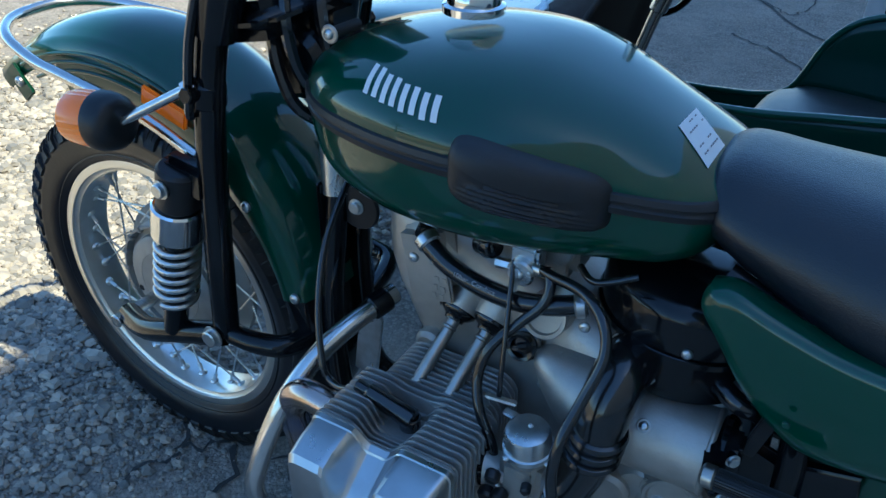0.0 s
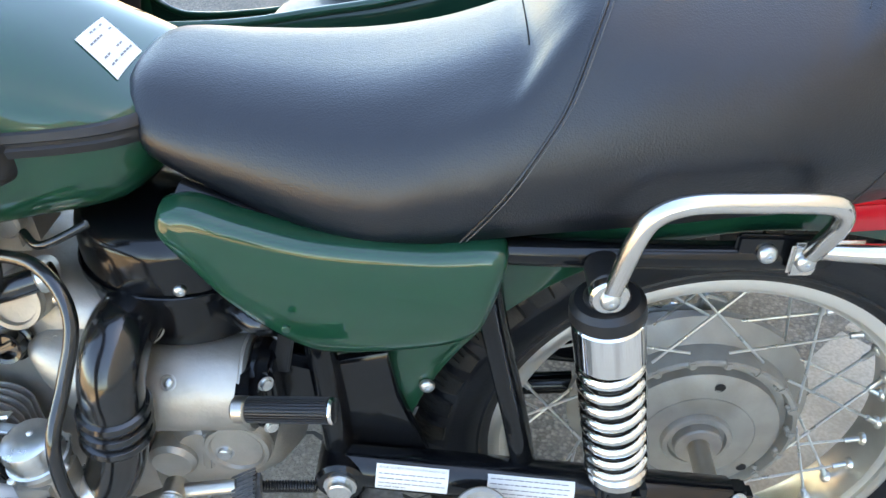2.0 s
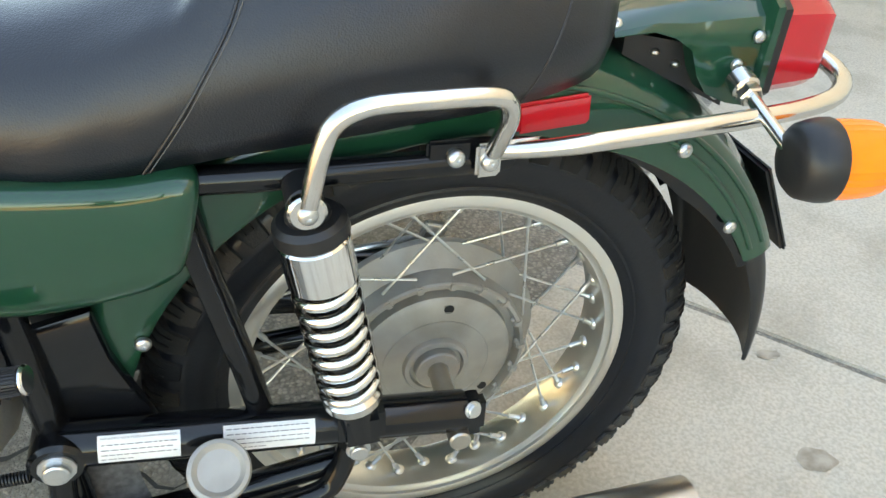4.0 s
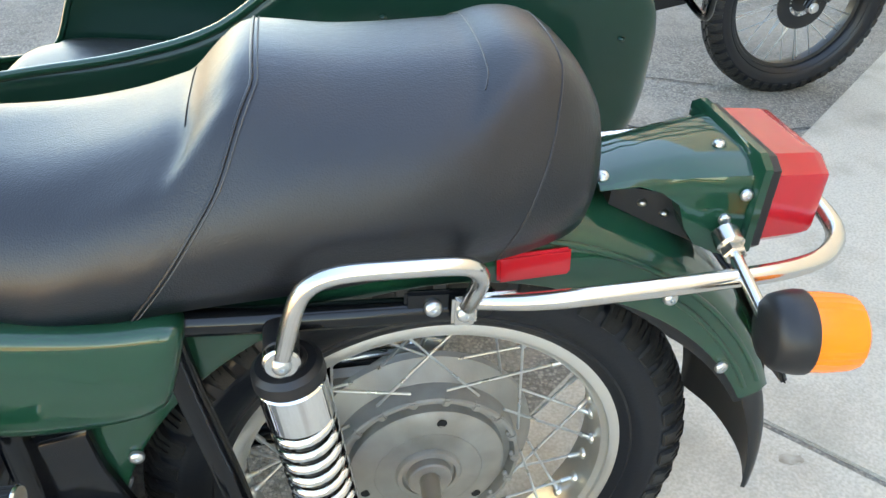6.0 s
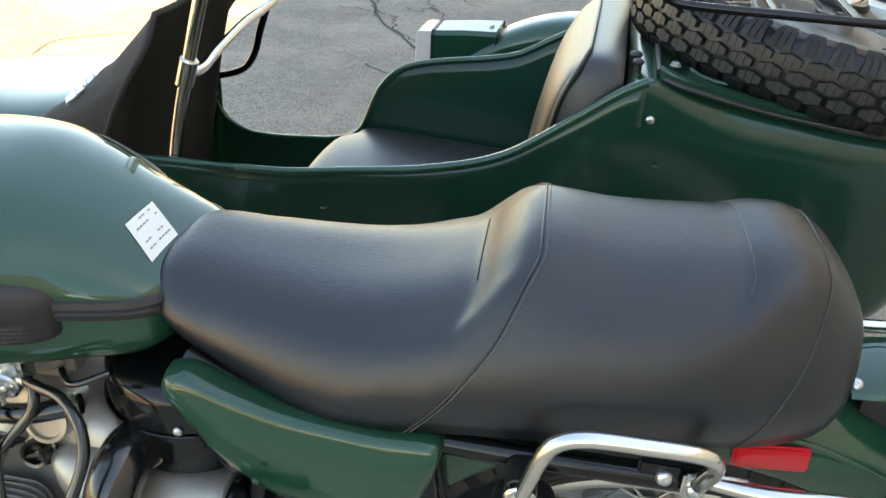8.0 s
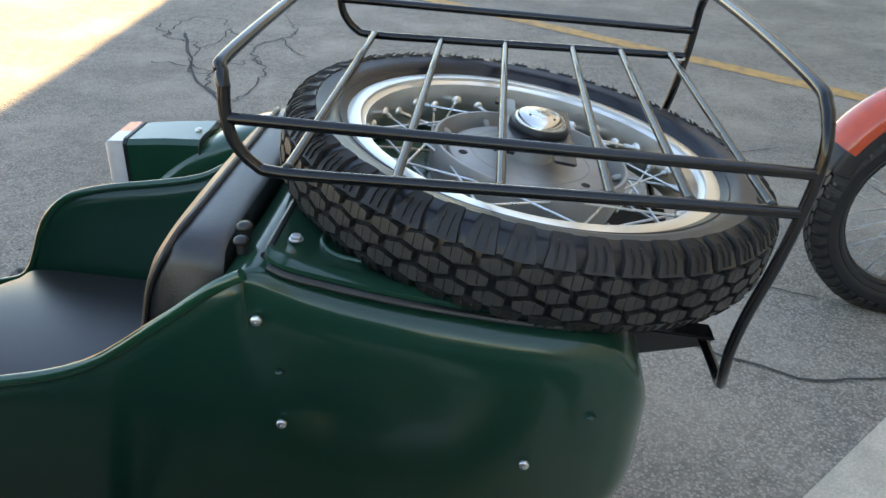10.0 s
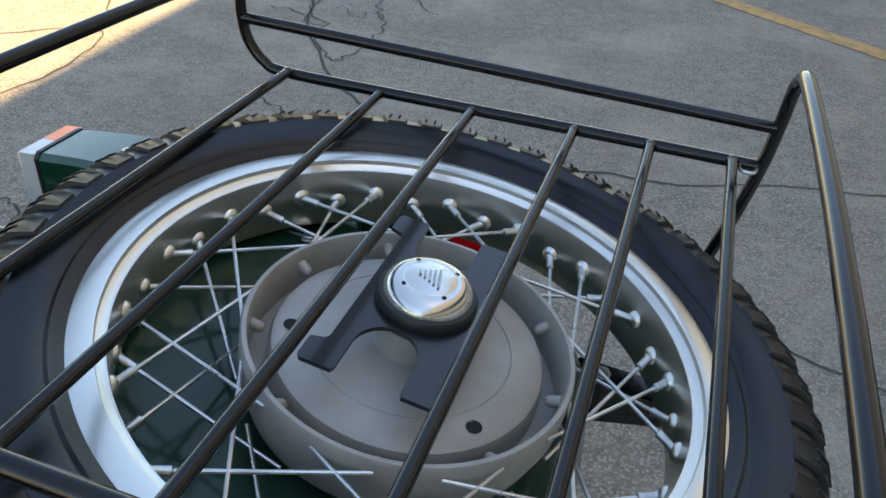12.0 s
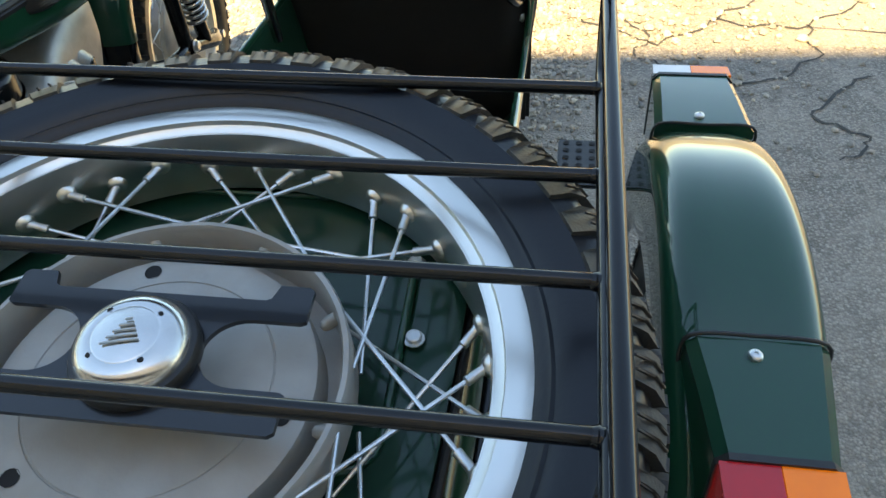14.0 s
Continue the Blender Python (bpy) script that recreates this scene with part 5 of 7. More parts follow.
for k in range(3):
    part("top_fitting", rod((-0.80 + 0.05 * k, -0.02, 0.69), (-0.80 + 0.05 * k, -0.085, 0.69), 0.022 - 0.003 * k, 18), CAST, block)
part("top_cover", rbox(0.13, 0.07, 0.05, 0.012), CAST, block, m=pose(-0.745, -0.045, 0.675))
part("hose_stub", Geo().add(rod((-0.775, -0.04, 0.690), (-0.775, -0.118, 0.688), 0.011, 16)).add(rod((-0.79, -0.10, 0.685), (-0.765, -0.112, 0.692), 0.0135, 16)), HOSE, block)
tap = part("fuel_tap", Geo().add(rbox(0.032, 0.028, 0.036, 0.004), pose(-0.728, -0.102, 0.688)).add(rod((-0.728, -0.11, 0.677), (-0.728, -0.126, 0.677), 0.0165, 24)).add(rod((-0.762, -0.115, 0.676), (-0.742, -0.115, 0.677), 0.0065, 6)).add(rod((-0.716, -0.115, 0.684), (-0.690, -0.122, 0.686), 0.007, 12)), ZINC, bike, "plated fuel tap with a round face plate")
part("tap_lever", rbox(0.006, 0.005, 0.036, 0.002), ZINC, tap, m=pose(-0.730, -0.129, 0.668, 0, 4, 0))
bolt(tap, (-0.728, -0.126, 0.677), (0, -1, 0.1), 0.006)
for dx, dz in ((-0.012, 0.004), (0.012, 0.005)):
    bolt(tap, (-0.728 + dx, -0.126, 0.677 + dz), (0, -1, 0), 0.0026)
bolt(block, (-0.786, -0.09, 0.684), (0, -1, 0.2), 0.012, True)
part("tab", rbox(0.030, 0.003, 0.022, 0.002), CAST, block, m=pose(-0.668, -0.1085, 0.562, 0, 24, 0))
bolt(block, (-0.673, -0.110, 0.563), (0, -1, 0.2), 0.0068)
bolt(block, (-0.694, -0.112, 0.522), (0, -1, 0.2), 0.0055)
bolt(block, (-0.648, -0.122, 0.634), (0, -1, 0.1), 0.0065)
bolt(block, (-0.865, -0.124, 0.653), (0, -1, 0), 0.0065)
part("bearing_boss", Geo().add(rod((-0.699, -0.04, 0.60), (-0.699, -0.112, 0.622), 0.027, 30, c=0.2)), CAST, block)
part("boss_ring", lathe([(0.0245, 0.0), (0.027, 0.002), (0.0265, 0.005), (0.022, 0.005), (0.0205, 0.001)], 30, True), CAST, block, m=between((-0.699, -0.111, 0.6215), (-0.699, -0.2, 0.650)))
dip = part("dip_plug", lathe([(0.0001, 0.004), (0.011, 0.004), (0.0125, 0.012), (0.0165, 0.013), (0.0175, 0.008), (0.0175, 0.0), (0.0205, -0.001), (0.0205, -0.006), (0.0001, -0.006)], 30), HOSE, block, "black round oil plug", m=between((-0.723, -0.108, 0.567), (-0.723, -0.2, 0.592)))
part("plug_grip", rbox(0.022, 0.006, 0.008, 0.002), HOSE, dip, m=pose(0, 0, 0.010, 0, 0, 25))
# clutch bell and the wedge that covers the starter's nose
part("bell_cover", Geo().add(lathe([(0.10, 0.0), (0.098, 0.02), (0.09, 0.028), (0.0001, 0.03)], 40), pose(-0.655, 0, 0.48, 0, 90, 0)), CAST, block)
wedge = []
for x, r, cy, cz in ((-0.706, 0.012, -0.104, 0.556), (-0.690, 0.030, -0.102, 0.545), (-0.665, 0.046, -0.102, 0.532), (-0.640, 0.056, -0.104, 0.524), (-0.622, 0.058, -0.105, 0.522), (-0.616, 0.055, -0.105, 0.522)):
    wedge.append([(x, cy + r * math.cos(2 * math.pi * j / 32), cz + r * math.sin(2 * math.pi * j / 32)) for j in range(32)])
part("starter_nose", loft(wedge), CAST, block, sharp=30)


def casting(rows, p=0.55, n=40):
    """A rounded casting along x: rows of x, half width, bottom, top."""
    return loft([[(x, w * math.copysign(abs(math.cos(a)) ** p, math.cos(a)), (zb + zt) / 2 + (zt - zb) / 2 * math.copysign(abs(math.sin(a)) ** p, math.sin(a))) for a in [2 * math.pi * j / n for j in range(n)]] for x, w, zb, zt in rows])


box = part("gearbox", Geo().add(casting([(-0.650, 0.085, 0.33, 0.50), (-0.640, 0.100, 0.315, 0.505), (-0.600, 0.106, 0.31, 0.50), (-0.560, 0.108, 0.315, 0.492), (-0.520, 0.104, 0.325, 0.484), (-0.490, 0.092, 0.34, 0.472), (-0.468, 0.070, 0.36, 0.455), (-0.460, 0.040, 0.38, 0.435)])).add(rod((-0.522, -0.06, 0.432), (-0.522, -0.128, 0.432), 0.040, 32, c=0.25)).add(rod((-0.560, -0.06, 0.425), (-0.560, -0.122, 0.425), 0.034, 28, c=0.3)), CAST, bike, "cast aluminium gearbox")
part("cover_ring", lathe([(0.0255, -0.002), (0.030, 0.004), (0.034, 0.004), (0.036, 0.0), (0.030, -0.004)], 32, True), CAST, box, m=pose(-0.518, -0.127, 0.434, 90, 0, 0))
part("cover_rib", rbox(0.012, 0.008, 0.055, 0.003), CAST, box, m=pose(-0.552, -0.124, 0.425, 0, 8, 0))
part("drain_boss", rod((-0.592, -0.08, 0.415), (-0.592, -0.132, 0.412), 0.026, 24, c=0.2), CAST, box)
bolt(box, (-0.532, -0.127, 0.428), (0, -1, 0), 0.0075, True)
start = part("starter_motor", Geo().add(rod((-0.625, -0.105, 0.509), (-0.490, -0.105, 0.511), 0.049, 40, c=0.05)).add(rod((-0.497, -0.105, 0.511), (-0.489, -0.105, 0.511), 0.0505, 40, c=0.1)), CAST, bike, "plain silver starter motor barrel")
part("end_cap", Geo().add(rod((-0.489, -0.105, 0.511), (-0.470, -0.105, 0.512), 0.047, 36, c=0.2)).add(rbox(0.018, 0.03, 0.085, 0.004), pose(-0.470, -0.125, 0.52, 0, 0, 0)), BLACK, start, "black starter end cap")
m = between((-0.563, -0.1400, 0.5440), (-0.563, -0.175, 0.578))
part("screw_recess", lathe([(0.0070, 0.0), (0.0076, 0.0012), (0.0084, 0.0010), (0.0086, -0.001)], 20), DULL, start, m=m)
bolt(start, (-0.563, -0.1385, 0.5425), (0, -0.71, 0.70), 0.0056)
for p in ((-0.483, -0.085, 0.575), (-0.468, -0.15, 0.495), (-0.468, -0.142, 0.545)):
    bolt(start, p, (0.6, -0.8, 0), 0.006, True)
part("starter_solenoid", Geo().add(rod((-0.55, -0.075, 0.585), (-0.51, -0.075, 0.585), 0.02, 20)).add(rod((-0.508, -0.075, 0.583), (-0.475, -0.075, 0.58), 0.014, 14)), ZINC, start)
part("terminal", rod((-0.500, -0.09, 0.585), (-0.480, -0.10, 0.583), 0.006, 8), BRASS, start)
part("loom", tube([(-0.51, -0.08, 0.59), (-0.48, -0.10, 0.585), (-0.455, -0.09, 0.57), (-0.45, -0.08, 0.52)], 0.012, 10, 5), HOSE, bike)
part("support_strut", rbox(0.016, 0.008, 0.06, 0.002), SATIN_BLACK, bike, m=pose(-0.452, -0.115, 0.565, 0, 14, 0))

# air box and intake
airbox = part("air_box", lathe([(0.0001, 0.062), (0.085, 0.060), (0.098, 0.052), (0.102, 0.040), (0.102, 0.0), (0.104, -0.002), (0.104, -0.008), (0.100, -0.010), (0.098, -0.062), (0.09, -0.07), (0.0001, -0.07)], 48), BLACK, bike, "round black air box under the tank", m=pose(-0.562, -0.012, 0.627, 0, 4, 0))
part("clamp_band", lathe([(0.1045, 0.002), (0.1058, 0.001), (0.1058, -0.006), (0.1045, -0.007)], 48, True), BLACK, airbox)
bolt(airbox, (0.022, -0.100, 0.010), (0.2, -1, 0), 0.006)
hose_pts = [(-0.594, -0.075, 0.588), (-0.596, -0.118, 0.602), (-0.598, -0.150, 0.594), (-0.601, -0.166, 0.572), (-0.604, -0.171, 0.545), (-0.607, -0.174, 0.518), (-0.613, -0.178, 0.487), (-0.627, -0.186, 0.458), (-0.652, -0.199, 0.443)]
intake = part("intake_hose", tube(hose_pts, 0.026, 26, 6, radii=[0.0305, 0.0312, 0.0308, 0.0298, 0.029, 0.028, 0.0275, 0.027, 0.026]), HOSE, bike, "glossy black rubber intake elbow")
for k in range(3):
    z = 0.545 - 0.0150 * k
    part("hose_rib", lathe([(0.025, 0.0070), (0.0325, 0.0046), (0.0345, 0.0), (0.0325, -0.0046), (0.025, -0.0070)], 32, True), HOSE, intake, m=pose(-0.6040 - 0.0018 * k, -0.1710 - 0.0016 * k, z, 6, 7, 0))
part("hose_clamp", lathe([(0.0312, 0.006), (0.0328, 0.005), (0.0328, -0.005), (0.0312, -0.006)], 32, True), CAST, intake, m=between((-0.595, -0.100, 0.596), (-0.596, -0.118, 0.602)))
part("hose_clamp", lathe([(0.0268, 0.006), (0.0282, 0.005), (0.0282, -0.005), (0.0268, -0.006)], 32, True), ZINC, intake, m=between((-0.638, -0.192, 0.450), (-0.648, -0.197, 0.445)))

# horizontally opposed cylinders
CYL_X, CYL_Z = -0.806, 0.427


def block_ring(w, h, rc, y, notch=0.0, flat=0.012, wide=0.036, shift=0.0, low=0.0):
    """A rounded rectangle across the cylinder, with a valley of a given depth in its top edge."""
    ring = []
    for j in range(33):
        x = (w - rc) * (1 - j / 16)
        u = min(1, max(0, (abs(x - shift) - flat) / (wide - flat)))
        ring.append((x, h - notch * (1 - u * u * (3 - 2 * u))))
    for cx, cz, a0 in ((-w + rc, h - rc, 90), (-w + rc, -h + rc + low, 180), (w - rc, -h + rc + low, 270), (w - rc, h - rc, 0)):
        for k in range(1, 6):
            a = radians(a0 + 15 * k)
            ring.append((cx + rc * math.cos(a), cz + rc * math.sin(a)))
    return [(CYL_X + x, y, CYL_Z + z) for x, z in ring]


def fin(s, w, h, rc, notch=0.0, t=0.0036):
    e = 0.0012
    return loft([block_ring(w - q, h - q, rc, s * d, notch, 0.014, 0.040, -0.010) for d, q in ((-t / 2, e), (-t / 4, 0), (t / 4, 0), (t / 2, e))])


for s in (-1, 1):
    barrel = part("cylinder", Geo().add(rod((CYL_X, s * 0.08, CYL_Z), (CYL_X, s * 0.19, CYL_Z), 0.06, 36)), FINCAST, bike, "grey finned cylinder barrel")
    fin_a = mesh_of("fin", fin(s, 0.080, 0.084, 0.028), FINCAST)
    for k in range(9):
        part("fin", fin_a, None, barrel, m=Matrix.Translation((0, s * (0.106 + 0.0088 * k), 0)))
    head = part("cylinder_head", Geo().add(loft([block_ring(0.072, 0.066, 0.02, s * y) for y in (0.185, 0.288)])), FINCAST, bike, "grey cast finned cylinder head")
    for k in range(10):
        low = 0.006 * (1 - k / 9)
        fin_b = mesh_of("fin", fin(s, 0.0925, 0.100 - low, 0.012, 0.036 - 0.018 * max(0, (k - 5) / 4) - (0.030 if k < 2 else 0.012 if k == 2 else 0)), FINCAST)
        part("fin", fin_b, None, head, m=Matrix.Translation((0, s * (0.190 + 0.0102 * k), 0)))
    # rocker cover: two flat-topped boxes with a scoop between them that deepens outwards
    rings = []
    for y, w, h, nt, wd in ((0.2880, 0.0915, 0.1000, 0.016, 0.034), (0.2950, 0.0915, 0.1000, 0.020, 0.034), (0.2965, 0.0900, 0.0985, 0.021, 0.034), (0.326, 0.0875, 0.0950, 0.036, 0.036), (0.346, 0.0850, 0.0905, 0.048, 0.037), (0.352, 0.0815, 0.0830, 0.050, 0.036), (0.3545, 0.074, 0.066, 0.040, 0.034), (0.355, 0.05, 0.030, 0.010, 0.03), (0.355, 0.02, 0.012, 0.0, 0.015)):
        rings.append(block_ring(w, h, 0.011 if w > 0.06 else 0.004, s * y, nt, 0.010, wd, -0.004))
    part("rocker_cover", loft(rings), COVER, head, "polished aluminium rocker cover with a scooped middle", sharp=22)
    part("cover_gasket", loft([block_ring(0.0925, 0.101, 0.012, s * y, 0.018, 0.010, 0.034, -0.004) for y in (0.2850, 0.2882)]), FINCAST, head)
    part("cover_lip", rbox(0.16, 0.010, 0.012, 0.004), COVER, head, m=pose(CYL_X, s * 0.350, CYL_Z - 0.03))
    part("spark_plug_cap", Geo().add(rod((CYL_X + 0.004, s * 0.228, CYL_Z + 0.078), (CYL_X - 0.060, s * 0.231, CYL_Z + 0.098), 0.0132, 18, c=0.3, r2=0.0105)).add(rod((CYL_X - 0.002, s * 0.2275, CYL_Z + 0.052), (CYL_X - 0.002, s * 0.2275, CYL_Z + 0.082), 0.0128, 16)).add(rod((CYL_X - 0.058, s * 0.231, CYL_Z + 0.0975), (CYL_X - 0.074, s * 0.231, CYL_Z + 0.101), 0.0075, 12)), HOSE, head, "black spark plug cap")
    for x in (-0.823, -0.777):
        rodp = part("pushrod_tube", rod((x + 0.004, s * 0.078, 0.577), (x - 0.014, s * 0.172, 0.498), 0.0084, 20), DULL, bike, "steel pushrod tube")
        part("rubber_boot", lathe([(0.0001, 0.0), (0.0235, 0.0), (0.0242, 0.005), (0.0232, 0.011), (0.019, 0.016), (0.0135, 0.021), (0.0122, 0.027), (0.0001, 0.026)], 26), HOSE, rodp, "black rubber boot", m=between((x + 0.002, s * 0.086, 0.5705), (x - 0.014, s * 0.172, 0.498)) @ Matrix.Diagonal((1, 1, 0.72, 1)))
        part("collar", rod((x - 0.0018, s * 0.106, 0.5535), (x - 0.0026, s * 0.110, 0.5500), 0.0104, 20), DULL, rodp)
        part("tappet_boss", rod((x + 0.012, s * 0.030, 0.617), (x + 0.0015, s * 0.090, 0.5670), 0.033, 30, c=0.12, r2=0.0255), CAST, block)

# left carburettor
carb = part("carburettor", Geo().add(rod((-0.725, -0.215, 0.470), (-0.655, -0.205, 0.450), 0.022, 20)).add(rbox(0.050, 0.050, 0.075, 0.01, 3), pose(-0.668, -0.208, 0.475)).add(rbox(0.048, 0.05, 0.06, 0.008, 3), pose(-0.670, -0.210, 0.410)).add(rod((-0.668, -0.208, 0.50), (-0.667, -0.208, 0.52), 0.023, 24)), CAST, bike, "cast carburettor with bright cap")
part("cap", lathe([(0.0001, 0.028), (0.018, 0.0275), (0.0235, 0.025), (0.0258, 0.020), (0.0262, 0.003), (0.0285, 0.002), (0.0285, -0.004), (0.0001, -0.004)], 36), ZINC, carb, "plated dome cap", m=pose(-0.667, -0.208, 0.520, 6, -4, 0))
bolt(carb, (-0.667, -0.206, 0.548), (0, 0.05, 1), 0.0032)
for a in (-20, 60, 150, 240):
    bolt(carb, (-0.667 + 0.029 * math.cos(radians(a)), -0.208 + 0.029 * math.sin(radians(a)), 0.515), (0, -0.2, 1), 0.0042)
part("intake_stub", Geo().add(rod((-0.785, -0.222, 0.462), (-0.712, -0.213, 0.470), 0.0255, 24)), HOSE, carb, "black rubber intake stub")
for x, z in ((-0.722, 0.470),):
    clamp = part("hose_clamp", lathe([(0.0258, 0.0055), (0.0275, 0.005), (0.0275, -0.005), (0.0258, -0.0055)], 40, True), ZINC, carb, "plated worm-drive hose clamp", m=pose(x, -0.214, z, 0, 84, 7))
    part("clamp_screw", Geo().add(rbox(0.012, 0.016, 0.010, 0.002), pose(x, -0.214, z + 0.031)).add(rod((x, -0.222, z + 0.031), (x, -0.232, z + 0.031), 0.004, 8)), ZINC, carb)
part("linkage", Geo().add(rbox(0.036, 0.003, 0.018, 0.003), pose(-0.712, -0.188, 0.550, 62, 8, 15)).add(rbox(0.022, 0.012, 0.004, 0.0015), pose(-0.694, -0.194, 0.540, 0, 10, 0)).add(rbox(0.010, 0.003, 0.020, 0.001), pose(-0.732, -0.187, 0.540)), ZINC, carb, "plated throttle lever")
for p in ((-0.690, -0.234, 0.468), (-0.648, -0.234, 0.468), (-0.690, -0.236, 0.428), (-0.650, -0.236, 0.428)):
    bolt(carb, p, (0, -1, 0.1), 0.0045)
for p, q, r in (((-0.695, -0.232, 0.488), (-0.693, -0.245, 0.482), 0.009), ((-0.684, -0.232, 0.462), (-0.684, -0.248, 0.458), 0.0095), ((-0.700, -0.228, 0.452), (-0.700, -0.244, 0.450), 0.011), ((-0.655, -0.233, 0.49), (-0.652, -0.245, 0.488), 0.006)):
    part("jet_cover", rod(p, q, r, 16, c=0.3), PLASTIC, carb)
part("drain_screw", Geo().add(rod((-0.69, -0.233, 0.398), (-0.69, -0.247, 0.398), 0.007, 6)), BRASS, carb)

# hoses and cables
for r, pts in ((0.012, [(-0.852, -0.118, 0.680), (-0.838, -0.124, 0.672), (-0.815, -0.128, 0.660), (-0.775, -0.130, 0.648), (-0.73, -0.130, 0.644), (-0.69, -0.127, 0.650), (-0.650, -0.112, 0.656)]),
               (0.0062, [(-0.705, -0.118, 0.686), (-0.689, -0.126, 0.688), (-0.646, -0.144, 0.692), (-0.616, -0.166, 0.680), (-0.605, -0.186, 0.654), (-0.614, -0.211, 0.613), (-0.622, -0.240, 0.577), (-0.623, -0.250, 0.536), (-0.616, -0.256, 0.491), (-0.622, -0.252, 0.430)]),
               (0.0062, [(-0.700, -0.118, 0.688), (-0.689, -0.130, 0.680), (-0.692, -0.141, 0.658), (-0.715, -0.154, 0.630), (-0.737, -0.173, 0.602), (-0.743, -0.187, 0.567), (-0.731, -0.203, 0.536), (-0.712, -0.208, 0.500), (-0.708, -0.208, 0.478)]),
               (0.0030, [(-0.738, -0.122, 0.690), (-0.735, -0.128, 0.681), (-0.722, -0.164, 0.630), (-0.716, -0.184, 0.573), (-0.716, -0.186, 0.550)]),
               (0.0045, [(-1.00, -0.06, 0.70), (-0.992, -0.13, 0.64), (-0.972, -0.18, 0.575), (-0.950, -0.208, 0.515), (-0.938, -0.212, 0.495), (-0.91, -0.222, 0.500), (-0.872, -0.230, 0.523)]),
               (0.004, [(-0.665, -0.11, 0.70), (-0.64, -0.13, 0.70), (-0.60, -0.12, 0.715)])):
    part("hose" if r > 0.006 else "cable", tube(pts, r, 12, 8), HOSE, bike)
for p, q, rr in (((-0.855, -0.117, 0.682), (-0.843, -0.122, 0.675), 0.0148), ((-0.664, -0.118, 0.654), (-0.652, -0.113, 0.656), 0.0145)):
    part("hose_clamp", rod(p, q, rr, 20), ZINC, bike)
part("hose_end", tube([(-0.852, -0.085, 0.684), (-0.858, -0.10, 0.686), (-0.855, -0.116, 0.682)], 0.0125, 12, 4), HOSE, bike)
txt = bpy.data.curves.new("hose_print", "FONT")
txt.body, txt.size = "10bar  Conduct", 0.0085
txt.materials.append(FADED)
ob = new("hose_print", txt)
ob.parent = bike
ob.matrix_basis = pose(-0.803, -0.1425, 0.6585, 70, 9, 0)

# crash bar, exhaust, pegs, stands
part("crash_bar", tube([(-0.945, -0.05, 0.525), (-0.962, -0.10, 0.514), (-0.984, -0.16, 0.490), (-1.000, -0.205, 0.455), (-1.015, -0.235, 0.410), (-1.030, -0.262, 0.345), (-1.035, -0.275, 0.29), (-1.01, -0.26, 0.22), (-0.97, -0.20, 0.19), (-0.93, -0.10, 0.19)], 0.0142, 18, 6), STEEL, bike, "polished steel crash bar")
part("crash_bar_clamp", rod((-0.950, -0.06, 0.521), (-0.959, -0.090, 0.516), 0.0175, 18), FR, bike)
part("bar_strut", rbox(0.040, 0.004, 0.115, 0.003), ZINC, bike, "flat plated strut", m=pose(-0.973, -0.078, 0.442, 0, 8, 0))
plate = part("engine_mount", lathe([(0.0001, 0.004), (0.032, 0.004), (0.034, 0.0), (0.032, -0.004), (0.0001, -0.004)], 30), SATIN_BLACK, bike, "round black engine mount plate", m=pose(-0.998, -0.052, 0.648, 90, 0, 0))
bolt(bike, (-0.998, -0.056, 0.649), (0, -1, 0), 0.0085, True)
part("exhaust_header", tube([(-0.87, -0.228, 0.452), (-0.93, -0.224, 0.463), (-0.978, -0.220, 0.457), (-1.005, -0.214, 0.420), (-1.005, -0.205, 0.36), (-0.99, -0.20, 0.29), (-0.94, -0.19, 0.225), (-0.85, -0.185, 0.192), (-0.4, -0.185, 0.181)], 0.0205, 18, 6), HEADER, bike, "heat-tinted exhaust header pipe")
part("silencer", tube([(-0.42, -0.185, 0.182), (-0.36, -0.185, 0.172), (-0.1, -0.19, 0.164), (0.30, -0.20, 0.170)], 0.04, 20, 4, radii=[0.022, 0.040, 0.042, 0.042]), DULL, bike, "steel silencer")
P0, P1 = (-0.478, -0.176, 0.546), (-0.396, -0.186, 0.555)
peg = part("foot_peg", rod(P0, P1, 0.0112, 28, c=0.2), PLASTIC, bike, "ribbed black rubber foot peg with bright ends")
part("peg_cap", rod((-0.399, -0.1856, 0.5547), (-0.3945, -0.1862, 0.5552), 0.0130, 26), CHROME, peg)
part("peg_socket", rod((-0.491, -0.1745, 0.5446), (-0.476, -0.1763, 0.5462), 0.0130, 12, c=0.2), DULL, peg)
g = Geo()
pm = between(P0, P1)
for k in range(26):
    g.add(rod((0, 0, 0.002), (0, 0, 0.079), 0.0012, 5), pm @ Matrix.Rotation(2 * math.pi * k / 26, 4, "Z") @ Matrix.Translation((0.0113, 0, 0)))
part("peg_ribs", g, PLASTIC, peg)
part("peg_bracket", Geo().add(rbox(0.022, 0.075, 0.034, 0.006), pose(-0.485, -0.135, 0.535, 0, -10, 8)).add(rbox(0.05, 0.02, 0.09, 0.008), pose(-0.455, -0.10, 0.50, 0, 20, 0)), FR, bike)
shift = part("gear_lever", tube([(-0.675, -0.165, 0.372), (-0.645, -0.17, 0.384), (-0.612, -0.172, 0.402), (-0.58, -0.172, 0.418), (-0.545, -0.172, 0.425), (-0.510, -0.173, 0.431)], 0.0072, 10, 5, flat=0.35), DULL, bike, "steel gear lever")
part("lever_boss", rod((-0.575, -0.160, 0.42), (-0.575, -0.182, 0.42), 0.0125, 18), DULL, shift)
